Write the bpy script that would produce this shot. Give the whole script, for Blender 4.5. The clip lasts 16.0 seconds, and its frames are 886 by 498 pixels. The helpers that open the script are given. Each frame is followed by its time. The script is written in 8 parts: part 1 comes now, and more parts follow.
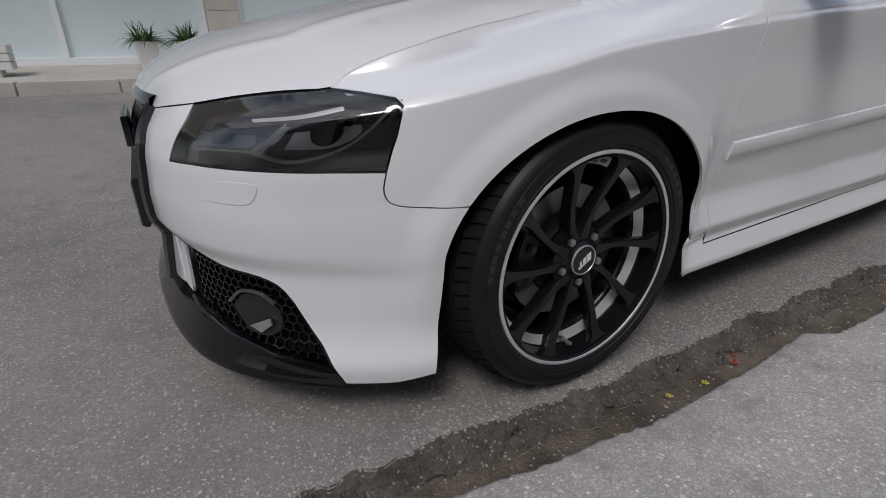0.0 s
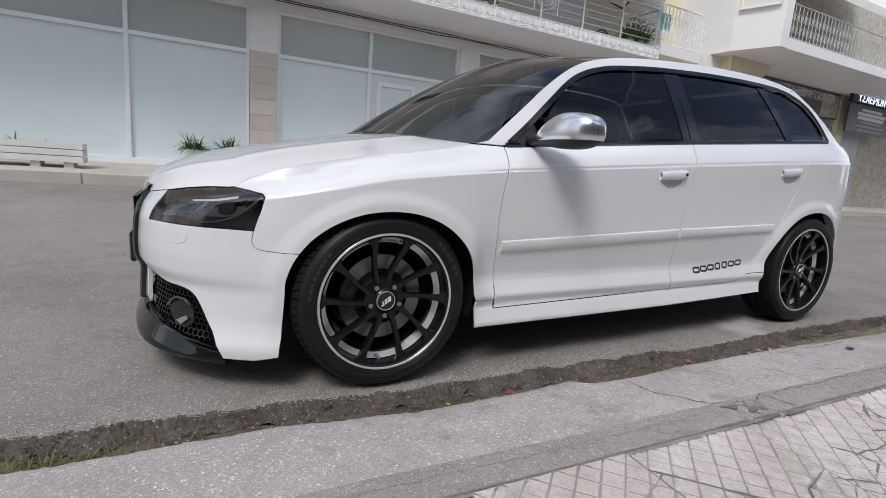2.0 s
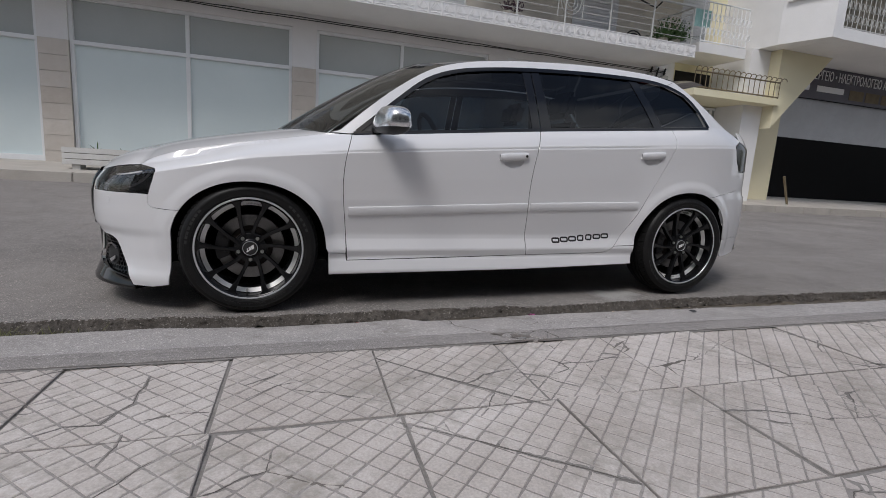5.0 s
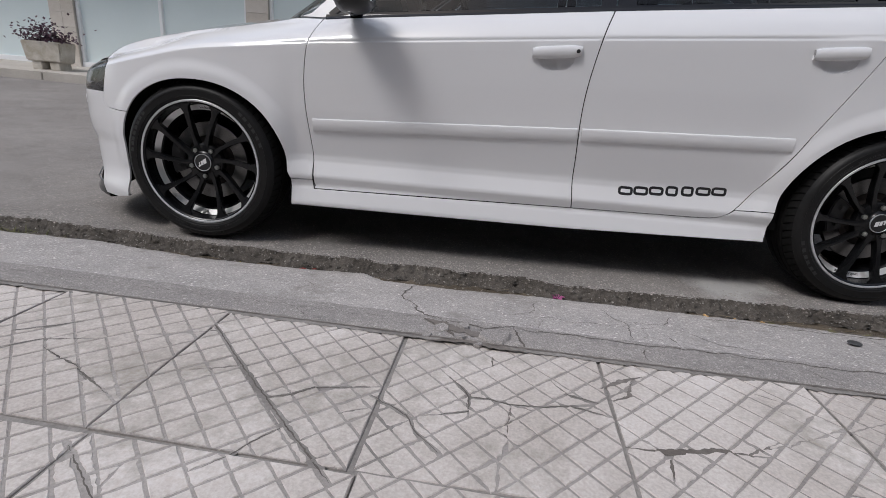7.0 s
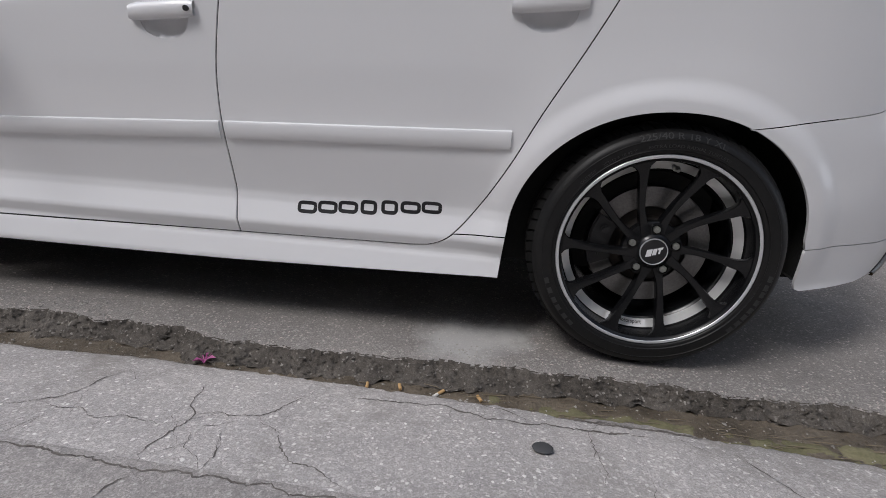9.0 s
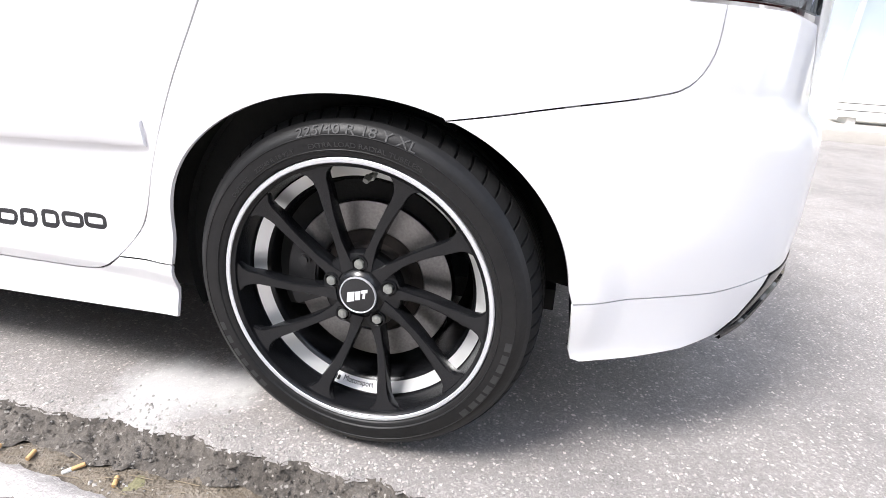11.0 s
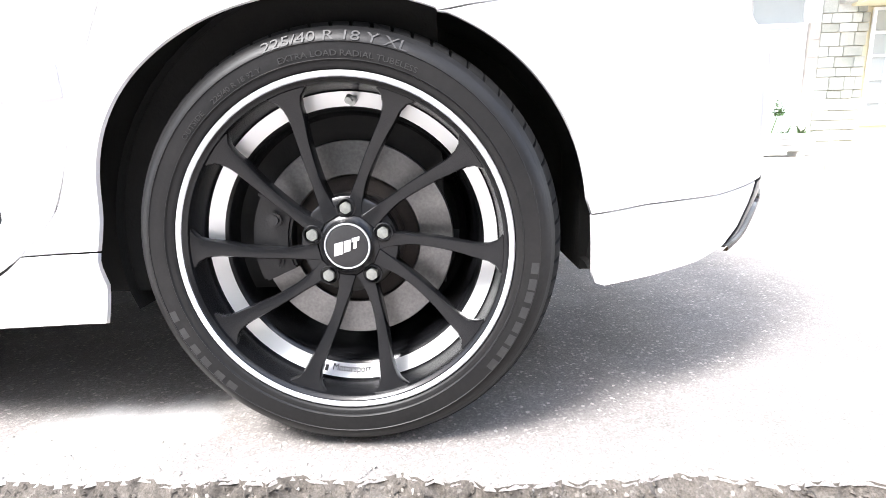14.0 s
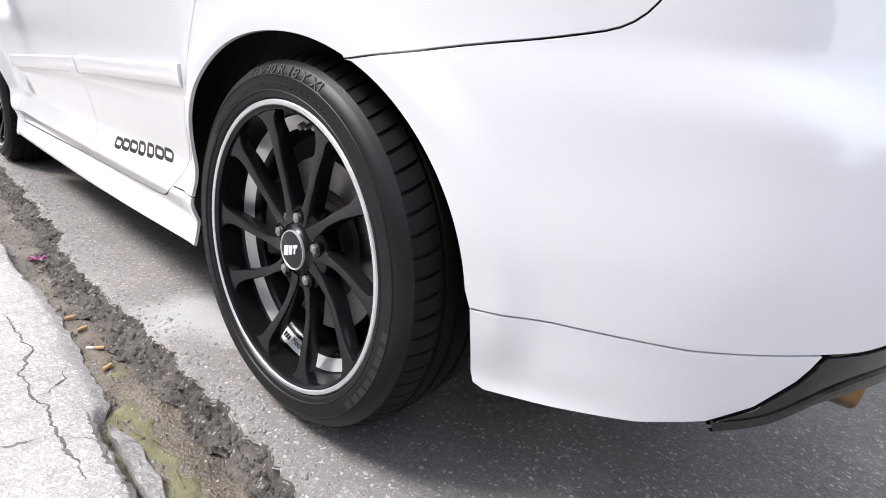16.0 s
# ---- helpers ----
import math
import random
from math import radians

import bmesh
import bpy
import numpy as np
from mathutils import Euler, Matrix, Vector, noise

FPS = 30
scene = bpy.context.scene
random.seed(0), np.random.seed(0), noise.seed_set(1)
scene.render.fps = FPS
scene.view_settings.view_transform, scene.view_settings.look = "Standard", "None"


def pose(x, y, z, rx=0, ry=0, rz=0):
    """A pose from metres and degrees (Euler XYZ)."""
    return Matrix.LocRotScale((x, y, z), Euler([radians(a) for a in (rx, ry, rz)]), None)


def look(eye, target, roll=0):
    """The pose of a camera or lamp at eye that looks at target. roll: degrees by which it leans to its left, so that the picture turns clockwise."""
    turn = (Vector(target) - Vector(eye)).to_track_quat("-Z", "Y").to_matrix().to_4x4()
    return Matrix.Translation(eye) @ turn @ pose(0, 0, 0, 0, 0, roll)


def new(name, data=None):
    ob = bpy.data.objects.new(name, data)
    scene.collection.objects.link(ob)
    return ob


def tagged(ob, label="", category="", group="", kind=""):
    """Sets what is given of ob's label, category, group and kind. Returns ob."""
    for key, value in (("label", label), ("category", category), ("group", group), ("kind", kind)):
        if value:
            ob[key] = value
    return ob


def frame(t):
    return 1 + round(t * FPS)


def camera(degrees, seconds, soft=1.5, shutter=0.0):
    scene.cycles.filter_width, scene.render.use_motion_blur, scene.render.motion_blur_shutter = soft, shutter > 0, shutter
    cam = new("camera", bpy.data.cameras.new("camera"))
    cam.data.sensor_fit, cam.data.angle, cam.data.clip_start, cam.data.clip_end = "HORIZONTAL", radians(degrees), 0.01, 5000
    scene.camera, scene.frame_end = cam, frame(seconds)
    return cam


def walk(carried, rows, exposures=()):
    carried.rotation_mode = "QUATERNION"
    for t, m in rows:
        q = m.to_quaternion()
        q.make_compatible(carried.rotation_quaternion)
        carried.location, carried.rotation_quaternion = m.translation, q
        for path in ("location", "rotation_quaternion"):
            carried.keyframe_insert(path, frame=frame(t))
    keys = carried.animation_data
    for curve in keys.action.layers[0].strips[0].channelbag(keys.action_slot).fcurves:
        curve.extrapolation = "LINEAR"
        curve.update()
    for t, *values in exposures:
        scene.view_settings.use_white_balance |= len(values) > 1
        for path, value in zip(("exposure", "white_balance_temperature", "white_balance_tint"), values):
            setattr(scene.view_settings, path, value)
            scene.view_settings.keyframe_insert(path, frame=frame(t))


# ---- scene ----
import collections
cam = camera(84.6, 16.0, soft=0.75)
PATH = [
    (0, (-0.746, -0.676, 0.769), (0.171, 0.909, -0.034), -0.6),
    (0.5, (-0.729, -0.906, 0.82), (0.161, 0.782, 0.221), 0.5),
    (1, (-0.658, -1.141, 0.826), (0.237, 0.588, 0.367), 1.0),
    (1.5, (-0.601, -1.345, 0.812), (0.27, 0.398, 0.362), 2.3),
    (2, (-0.584, -1.554, 0.816), (0.312, 0.198, 0.459), 3.7),
    (2.5, (-0.542, -1.715, 0.81), (0.261, 0.077, 0.427), 5.1),
    (3, (-0.395, -1.927, 0.814), (0.287, -0.071, 0.509), 4.2),
    (3.5, (-0.256, -2.13, 0.831), (0.49, -0.287, 0.619), 6.4),
    (4, (-0.215, -2.325, 0.805), (0.437, -0.442, 0.642), 5.7),
    (4.5, (-0.088, -2.473, 0.793), (0.61, -0.617, 0.529), 4.7),
    (4.7, (0.008, -2.478, 0.781), (0.698, -0.625, 0.477), 3.9),
    (6.8, (1.023, -1.921, 0.663), (0.906, 0.004, 0.133), 3.5),
    (7, (1.139, -1.863, 0.68), (0.992, 0.028, 0.045), 4.3),
    (7.5, (1.425, -1.672, 0.663), (1.291, 0.236, 0.08), 6.2),
    (8, (1.691, -1.547, 0.673), (1.57, 0.344, 0.033), 4.3),
    (8.5, (1.983, -1.411, 0.672), (1.798, 0.497, 0.103), 2.2),
    (9, (2.17, -1.223, 0.667), (1.976, 0.673, 0.059), 3.5),
    (9.5, (2.356, -1.044, 0.692), (2.206, 0.85, 0.065), 3.3),
    (10, (2.565, -0.923, 0.704), (2.357, 0.949, 0.03), -0.7),
    (10.2, (2.651, -0.887, 0.717), (2.478, 0.976, 0.01), 0.5),
    (12.3, (3.0, -0.537, 0.457), (2.031, 1.164, 0.049), 7.1),
    (12.5, (2.968, -0.552, 0.407), (2.04, 1.205, 0.179), 5.6),
    (13, (2.865, -0.59, 0.422), (2.168, 1.281, 0.309), 2.2),
    (13.5, (2.802, -0.638, 0.425), (2.347, 1.298, 0.213), 1.3),
    (14, (2.753, -0.701, 0.442), (2.66, 1.263, 0.071), -2.3),
    (14.5, (2.796, -0.759, 0.497), (2.655, 1.175, 0.008), -1.5),
    (15, (2.988, -0.703, 0.525), (2.512, 1.173, 0.02), 0.6),
    (15.5, (3.176, -0.588, 0.545), (2.438, 1.189, -0.003), 5.7),
    (16, (3.266, -0.438, 0.608), (2.062, 1.033, -0.014), 7.3),
]
EXPOSURE = [(0.0, -0.3), (0.5, 0.02), (1.0, -0.02), (1.5, 0.24), (2.0, 0.24), (2.5, 0.12), (3.0, 0.02), (3.5, -0.13), (4.7, -0.22), (7.0, 0.02), (8.0, 0.09), (8.5, 0.08), (9.0, 0.06), (10.2, 0.96), (12.3, 2.82), (13.0, 2.82), (14.8, 2.62), (15.5, 2.05), (16.0, 1.52)]
walk(cam, [(t, look(*p)) for t, *p in PATH], EXPOSURE)

# world and sun
world = bpy.data.worlds.new("sky")
world.use_nodes = True
scene.world = world
wn = world.node_tree.nodes
sky = wn.new("ShaderNodeTexSky")
sky.sky_type, sky.sun_disc = "NISHITA", False
sky.sun_elevation, sky.sun_rotation = radians(54), radians(225)
sky.air_density, sky.dust_density, sky.ozone_density = 1.0, 3.0, 1.0
# broken white cloud over the whole sky
wl = world.node_tree.links
spot, puff, cover, veil = wn.new("ShaderNodeTexCoord"), wn.new("ShaderNodeTexNoise"), wn.new("ShaderNodeValToRGB"), wn.new("ShaderNodeMix")
puff.inputs["Scale"].default_value, puff.inputs["Detail"].default_value, puff.inputs["Roughness"].default_value = 3.2, 7.0, 0.55
cover.color_ramp.elements[0].position, cover.color_ramp.elements[1].position = 0.44, 0.62
veil.data_type = "RGBA"
veil.inputs[7].default_value = (6.8, 7.15, 7.9, 1)
wl.new(spot.outputs["Generated"], puff.inputs["Vector"])
wl.new(puff.outputs["Fac"], cover.inputs[0])
wl.new(cover.outputs[0], veil.inputs[0])
wl.new(sky.outputs[0], veil.inputs[6])
wl.new(veil.outputs[2], wn["Background"].inputs[0])
wn["Background"].inputs[1].default_value = 0.135
sun = new("sun", bpy.data.lights.new("sun", "SUN"))
sun.data.energy, sun.data.angle, sun.data.color = 1.6, radians(18), (1.0, 0.985, 0.992)
sun.matrix_world = look((-5.0, -4.9, 9.5), (0, 0, 0))


# materials
def material(name, color, rough=0.5, metal=0.0, coat=0.0, spec=0.5):
    m = bpy.data.materials.new(name)
    m.use_nodes = True
    b = m.node_tree.nodes["Principled BSDF"]
    b.inputs["Base Color"].default_value = (*color, 1)
    b.inputs["Roughness"].default_value = rough
    b.inputs["Metallic"].default_value = metal
    b.inputs["Coat Weight"].default_value = coat
    b.inputs["Coat Roughness"].default_value = 0.03
    b.inputs["Specular IOR Level"].default_value = spec
    return m


def node(m, kind, **values):
    n = m.node_tree.nodes.new(kind)
    for key, value in values.items():
        if key in n.inputs:
            n.inputs[key].default_value = value
    return n


def link(m, a, b):
    m.node_tree.links.new(a, b)


def coords(m):
    return node(m, "ShaderNodeNewGeometry").outputs["Position"]


def ramp(m, fac, stops):
    r = node(m, "ShaderNodeValToRGB")
    e = r.color_ramp.elements
    while len(e) < len(stops):
        e.new(0.5)
    for k, (p, c) in enumerate(stops):
        e[k].position = p
        e[k].color = (*c, 1) if len(c) == 3 else c
    link(m, fac, r.inputs[0])
    return r.outputs[0]


def mix(m, fac, a, b, mode="MIX"):
    n = node(m, "ShaderNodeMix")
    n.data_type, n.blend_type = "RGBA", mode
    for value, k in ((fac, 0), (a, 6), (b, 7)):
        if isinstance(value, (int, float)):
            n.inputs[k].default_value = value
        elif isinstance(value, tuple):
            n.inputs[k].default_value = (*value, 1)
        else:
            link(m, value, n.inputs[k])
    return n.outputs[2]


def noise_tex(m, scale, detail=4.0, rough=0.6, vec=None):
    n = node(m, "ShaderNodeTexNoise", Scale=scale, Detail=detail, Roughness=rough)
    link(m, vec or coords(m), n.inputs["Vector"])
    return n.outputs["Fac"]


def bump(m, height, strength=0.3, distance=0.01, normal=None):
    n = node(m, "ShaderNodeBump", Strength=strength, Distance=distance)
    link(m, height, n.inputs["Height"])
    if normal:
        link(m, normal, n.inputs["Normal"])
    link(m, n.outputs[0], bsdf(m).inputs["Normal"])
    return n.outputs[0]


def bsdf(m):
    return m.node_tree.nodes["Principled BSDF"]


def worn(name, a, b, scale=6.0, fine=90.0, rough=0.7, relief=0.2, coat=0.0, metal=0.0, depth=0.004, grain_size=0.12, spec=0.5):
    """A surface of two tones: broad stains and fine grain, with relief."""
    m = material(name, a, rough, metal, coat, spec)
    big = noise_tex(m, scale, 5)
    small = noise_tex(m, fine, 3)
    broad = ramp(m, big, [(0.3, a), (0.72, b)])
    grain = ramp(m, small, [(0.32, (0.5 - grain_size,) * 3), (0.68, (0.5 + grain_size,) * 3)])
    link(m, mix(m, 0.6, broad, grain, "OVERLAY"), bsdf(m).inputs["Base Color"])
    bump(m, small, relief, depth)
    return m


def chipped(name, base, dark, chip, chips=70.0, share=0.30, tone=1.2):
    """Bound stone chips: asphalt or exposed-aggregate concrete."""
    m = material(name, base, 0.9, 0.0, 0.0, 0.3)
    v = node(m, "ShaderNodeTexVoronoi", Scale=chips, Randomness=1.0)
    p = coords(m)
    warp = node(m, "ShaderNodeTexNoise", Scale=chips * 0.7, Detail=2.0)
    link(m, p, warp.inputs["Vector"])
    add = node(m, "ShaderNodeVectorMath")
    add.operation = "MULTIPLY_ADD"
    link(m, warp.outputs["Color"], add.inputs[0])
    add.inputs[1].default_value = (0.012,) * 3
    link(m, p, add.inputs[2])
    link(m, add.outputs[0], v.inputs["Vector"])
    sep = node(m, "ShaderNodeSeparateColor")
    link(m, v.outputs["Color"], sep.inputs[0])
    pick = ramp(m, sep.outputs[0], [(1 - share - 0.02, (0,) * 3), (1 - share + 0.02, (1,) * 3)])
    core = ramp(m, v.outputs["Distance"], [(0.34, (1,) * 3), (0.46, (0,) * 3)])
    both = mix(m, 1.0, pick, core, "MULTIPLY")
    bright = ramp(m, sep.outputs[1], [(0.0, tuple(0.7 * c + 0.3 * d for c, d in zip(base, chip))), (0.6, tuple(0.4 * c + 0.6 * d for c, d in zip(base, chip))), (1.0, chip)])
    v2 = node(m, "ShaderNodeTexVoronoi", Scale=chips * 2.1, Randomness=1.0)
    link(m, add.outputs[0], v2.inputs["Vector"])
    sep2 = node(m, "ShaderNodeSeparateColor")
    link(m, v2.outputs["Color"], sep2.inputs[0])
    specks = ramp(m, sep2.outputs[0], [(0.0, (0.30,) * 3), (0.78, (0.52,) * 3), (0.86, (0.70,) * 3), (1.0, (0.82,) * 3)])
    big = noise_tex(m, tone, 6, 0.65, p)
    mid = noise_tex(m, tone * 9, 5, 0.7, p)
    fine = noise_tex(m, 330.0, 3, 0.7, p)
    ground = ramp(m, mix(m, 0.35, big, mid), [(0.36, dark), (0.62, base)])
    grit = ramp(m, fine, [(0.30, (0.30,) * 3), (0.70, (0.70,) * 3)])
    ground = mix(m, 0.42, mix(m, 0.8, ground, grit, "OVERLAY"), specks, "OVERLAY")
    link(m, mix(m, both, ground, bright), bsdf(m).inputs["Base Color"])
    h = mix(m, 0.45, mix(m, 0.5, both, sep2.outputs[1]), fine)
    bump(m, h, 0.7, 0.0035)
    return m


PAINT = material("white_car_paint", (0.76, 0.76, 0.775), 0.30, 0.0, 1.0)
BLACK_GLOSS = material("black_gloss_plastic", (0.004, 0.004, 0.005), 0.06, 0.0, 0.0)
BLACK_TRIM = worn("black_trim", (0.010, 0.010, 0.011), (0.017, 0.017, 0.018), 12, 300, 0.5, 0.15)
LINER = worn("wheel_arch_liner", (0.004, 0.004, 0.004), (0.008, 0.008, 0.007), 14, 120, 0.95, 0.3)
RUBBER = worn("tyre_rubber", (0.0085, 0.0085, 0.009), (0.0145, 0.014, 0.0138), 9, 160, 0.45, 0.12, 0, 0, 0.002, spec=0.23)
TREAD = worn("tyre_tread", (0.005, 0.0049, 0.0049), (0.009, 0.0088, 0.0085), 9, 120, 0.85, 0.25, 0, 0, 0.002, spec=0.2)
SATIN = material("satin_black_alloy", (0.0062, 0.0064, 0.0072), 0.25, 0.0, 0.0, 0.34)
SILVER = material("machined_alloy", (0.66, 0.67, 0.69), 0.34, 0.6)
ALU = material("brushed_aluminium", (0.70, 0.71, 0.73), 0.22, 1.0)
BAND = material("bright_turned_alloy", (0.74, 0.74, 0.73), 0.30, 0.5)
DISC = worn("brake_disc_steel", (0.16, 0.158, 0.155), (0.215, 0.21, 0.205), 20, 200, 0.32, 0.05, 0, 1.0, 0.001)
bsdf(DISC).inputs["Anisotropic"].default_value = 0.85
turned = node(DISC, "ShaderNodeTangent")
turned.direction_type, turned.axis = "RADIAL", "Y"
link(DISC, turned.outputs[0], bsdf(DISC).inputs["Tangent"])
RUST = worn("rusty_steel", (0.017, 0.0135, 0.012), (0.032, 0.024, 0.020), 30, 200, 0.85, 0.2)
BOLT = worn("zinc_bolt", (0.24, 0.25, 0.24), (0.36, 0.37, 0.34), 60, 300, 0.42, 0.1, 0, 0.8, 0.001)
WHITE_PRINT = material("white_print", (0.75, 0.75, 0.76), 0.5)
BLACK_PRINT = material("black_print", (0.012, 0.012, 0.014), 0.4)
CHROME = material("chrome", (0.8, 0.8, 0.82), 0.08, 1.0)


def tinted(name, color, rough=0.02):
    m = material(name, color, rough, 0.0, 0.0, 0.5)
    bsdf(m).inputs["Transmission Weight"].default_value = 1.0
    bsdf(m).inputs["IOR"].default_value = 1.45
    return m


def thin_glass(name, color, ior=1.55):
    """Thin tinted pane: part see-through, part mirror."""
    m = material(name, color, 0.02)
    nt = m.node_tree
    clear = node(m, "ShaderNodeBsdfTransparent")
    clear.inputs[0].default_value = (*color, 1)
    gloss = node(m, "ShaderNodeBsdfGlossy", Roughness=0.015)
    fres = node(m, "ShaderNodeFresnel", IOR=ior)
    blend = node(m, "ShaderNodeMixShader")
    link(m, fres.outputs[0], blend.inputs[0])
    link(m, clear.outputs[0], blend.inputs[1])
    link(m, gloss.outputs[0], blend.inputs[2])
    link(m, blend.outputs[0], nt.nodes["Material Output"].inputs["Surface"])
    return m


CAR_GLASS = thin_glass("tinted_car_glass", (0.17, 0.20, 0.225), 1.47)
SCREEN_GLASS = thin_glass("windscreen_glass", (0.28, 0.33, 0.34), 1.6)
LAMP_GLASS = thin_glass("smoked_lamp_cover", (0.90, 0.89, 0.89), 2.0)
ROAD = chipped("asphalt", (0.285, 0.264, 0.248), (0.185, 0.172, 0.163), (0.54, 0.47, 0.435), 120.0, 0.20, 0.8)
EDGE_STONE = chipped("broken_asphalt_edge", (0.128, 0.114, 0.100), (0.052, 0.045, 0.038), (0.30, 0.28, 0.255), 120.0, 0.16, 7.0)
RAMP = chipped("exposed_aggregate_concrete", (0.47, 0.44, 0.422), (0.36, 0.337, 0.325), (0.78, 0.76, 0.72), 110.0, 0.15, 1.7)
KERB_EDGE = chipped("smooth_kerb_concrete", (0.37, 0.343, 0.326), (0.265, 0.247, 0.237), (0.54, 0.52, 0.49), 130.0, 0.08, 2.5)
MUD = worn("wet_gutter_mud", (0.056, 0.044, 0.031), (0.180, 0.148, 0.110), 9.0, 130, 0.42, 0.9, 0, 0, 0.006)
TILE = worn("cement_paving_tile", (0.465, 0.415, 0.380), (0.640, 0.588, 0.556), 5.0, 150, 0.85, 0.35, 0, 0, 0.003)
JOINT = worn("dirty_mortar", (0.185, 0.170, 0.156), (0.325, 0.304, 0.286), 7, 120, 0.95, 0.5, 0, 0, 0.004)
PLASTER = worn("white_painted_plaster", (0.76, 0.75, 0.74), (0.83, 0.82, 0.81), 1.3, 60, 0.85, 0.12)
CREAM = worn("cream_painted_plaster", (0.74, 0.68, 0.47), (0.80, 0.74, 0.54), 1.0, 60, 0.85, 0.12)
FROST = worn("frosted_glass_film", (0.68, 0.765, 0.765), (0.73, 0.815, 0.815), 0.8, 20, 0.22, 0.0, grain_size=0.008)
UPPER_PANE = worn("grey_upper_pane", (0.42, 0.445, 0.43), (0.47, 0.495, 0.48), 0.8, 20, 0.18, 0.0, grain_size=0.008)
# tan plaster, with the balcony's shade put into its colour
SHADED_TAN = worn("tan_plaster_with_shade", (0.42, 0.39, 0.34), (0.49, 0.46, 0.40), 1.0, 60, 0.85, 0.1)
WHITE_FRAME = worn("white_painted_metal", (0.80, 0.815, 0.82), (0.86, 0.87, 0.875), 3, 120, 0.45, 0.05)
BEIGE_TILE = worn("beige_wall_tile", (0.54, 0.49, 0.43), (0.61, 0.56, 0.50), 4, 90, 0.5, 0.08)
PAVE = worn("pale_pavement", (0.40, 0.37, 0.33), (0.50, 0.465, 0.42), 2.2, 90, 0.9, 0.2)
HOUSE = worn("grey_house_plaster", (0.30, 0.29, 0.27), (0.36, 0.345, 0.32), 0.5, 40, 0.9, 0.1)
SHUTTER = worn("grey_roller_shutter", (0.46, 0.47, 0.48), (0.53, 0.54, 0.55), 2, 100, 0.5, 0.06)
# near-black colour stands in for shade in rooms, doorways and windows
ROOM_SHADE = material("painted_room_shade", (0.012, 0.011, 0.012), 0.9)
AWNING = worn("pale_awning_cloth", (0.44, 0.385, 0.375), (0.50, 0.445, 0.43), 1.5, 200, 0.9, 0.1)
AWNING_WHITE = worn("white_awning_cloth", (0.66, 0.65, 0.60), (0.72, 0.71, 0.66), 1.5, 200, 0.9, 0.1)
RAIL = worn("grey_painted_rail", (0.42, 0.42, 0.40), (0.52, 0.52, 0.50), 8, 100, 0.5, 0.1)
CABLE = material("black_cable", (0.015, 0.015, 0.015), 0.6)
IRON = worn("brown_iron_rail", (0.13, 0.10, 0.06), (0.19, 0.15, 0.09), 8, 100, 0.7, 0.1)
LEAF = worn("green_leaf", (0.035, 0.085, 0.022), (0.075, 0.14, 0.04), 14, 80, 0.5, 0.1)
LEAF_PURPLE = worn("purple_leaf", (0.055, 0.022, 0.045), (0.10, 0.05, 0.07), 14, 80, 0.5, 0.1)
STONE_POT = worn("stained_stone_trough", (0.36, 0.32, 0.25), (0.56, 0.53, 0.48), 5, 70, 0.9, 0.3)
WHITE_WOOD = worn("white_painted_boards", (0.60, 0.59, 0.56), (0.70, 0.69, 0.66), 3, 110, 0.6, 0.1)
TEAL = worn("teal_cloth", (0.26, 0.45, 0.43), (0.34, 0.54, 0.51), 8, 100, 0.8, 0.1)
SIGN = worn("dark_sign_board", (0.075, 0.070, 0.088), (0.095, 0.090, 0.108), 2, 60, 0.4, 0.03)
CLADDING = worn("pale_stone_cladding", (0.42, 0.44, 0.40), (0.60, 0.60, 0.54), 3, 60, 0.8, 0.2)


def vary(m, spread=0.25):
    """Lightens or darkens each piece a little."""
    info = node(m, "ShaderNodeObjectInfo")
    old = bsdf(m).inputs["Base Color"].links[0].from_socket
    tone = ramp(m, info.outputs["Random"], [(0.0, (0.5 - spread / 2,) * 3), (1.0, (0.5 + spread / 2,) * 3)])
    link(m, mix(m, 1.0, old, tone, "SOFT_LIGHT"), bsdf(m).inputs["Base Color"])


def soil(m, tone, scale, share):
    """Brown dirt in drifting patches."""
    patch = mix(m, 0.35, noise_tex(m, scale, 7, 0.7), noise_tex(m, scale * 11, 5, 0.7))
    mask = ramp(m, patch, [(0.5 + share, (0,) * 3), (0.66 + share, (0.85,) * 3)])
    old = bsdf(m).inputs["Base Color"].links[0].from_socket
    link(m, mix(m, mask, old, tone), bsdf(m).inputs["Base Color"])


for m, spread in ((TILE, 0.14), (CLADDING, 0.7), (BEIGE_TILE, 0.2)):
    vary(m, spread)


soil(TILE, (0.30, 0.272, 0.235), 2.6, -0.01)
soil(RAMP, (0.24, 0.222, 0.20), 2.2, 0.02)
soil(KERB_EDGE, (0.15, 0.145, 0.14), 5.0, 0.02)


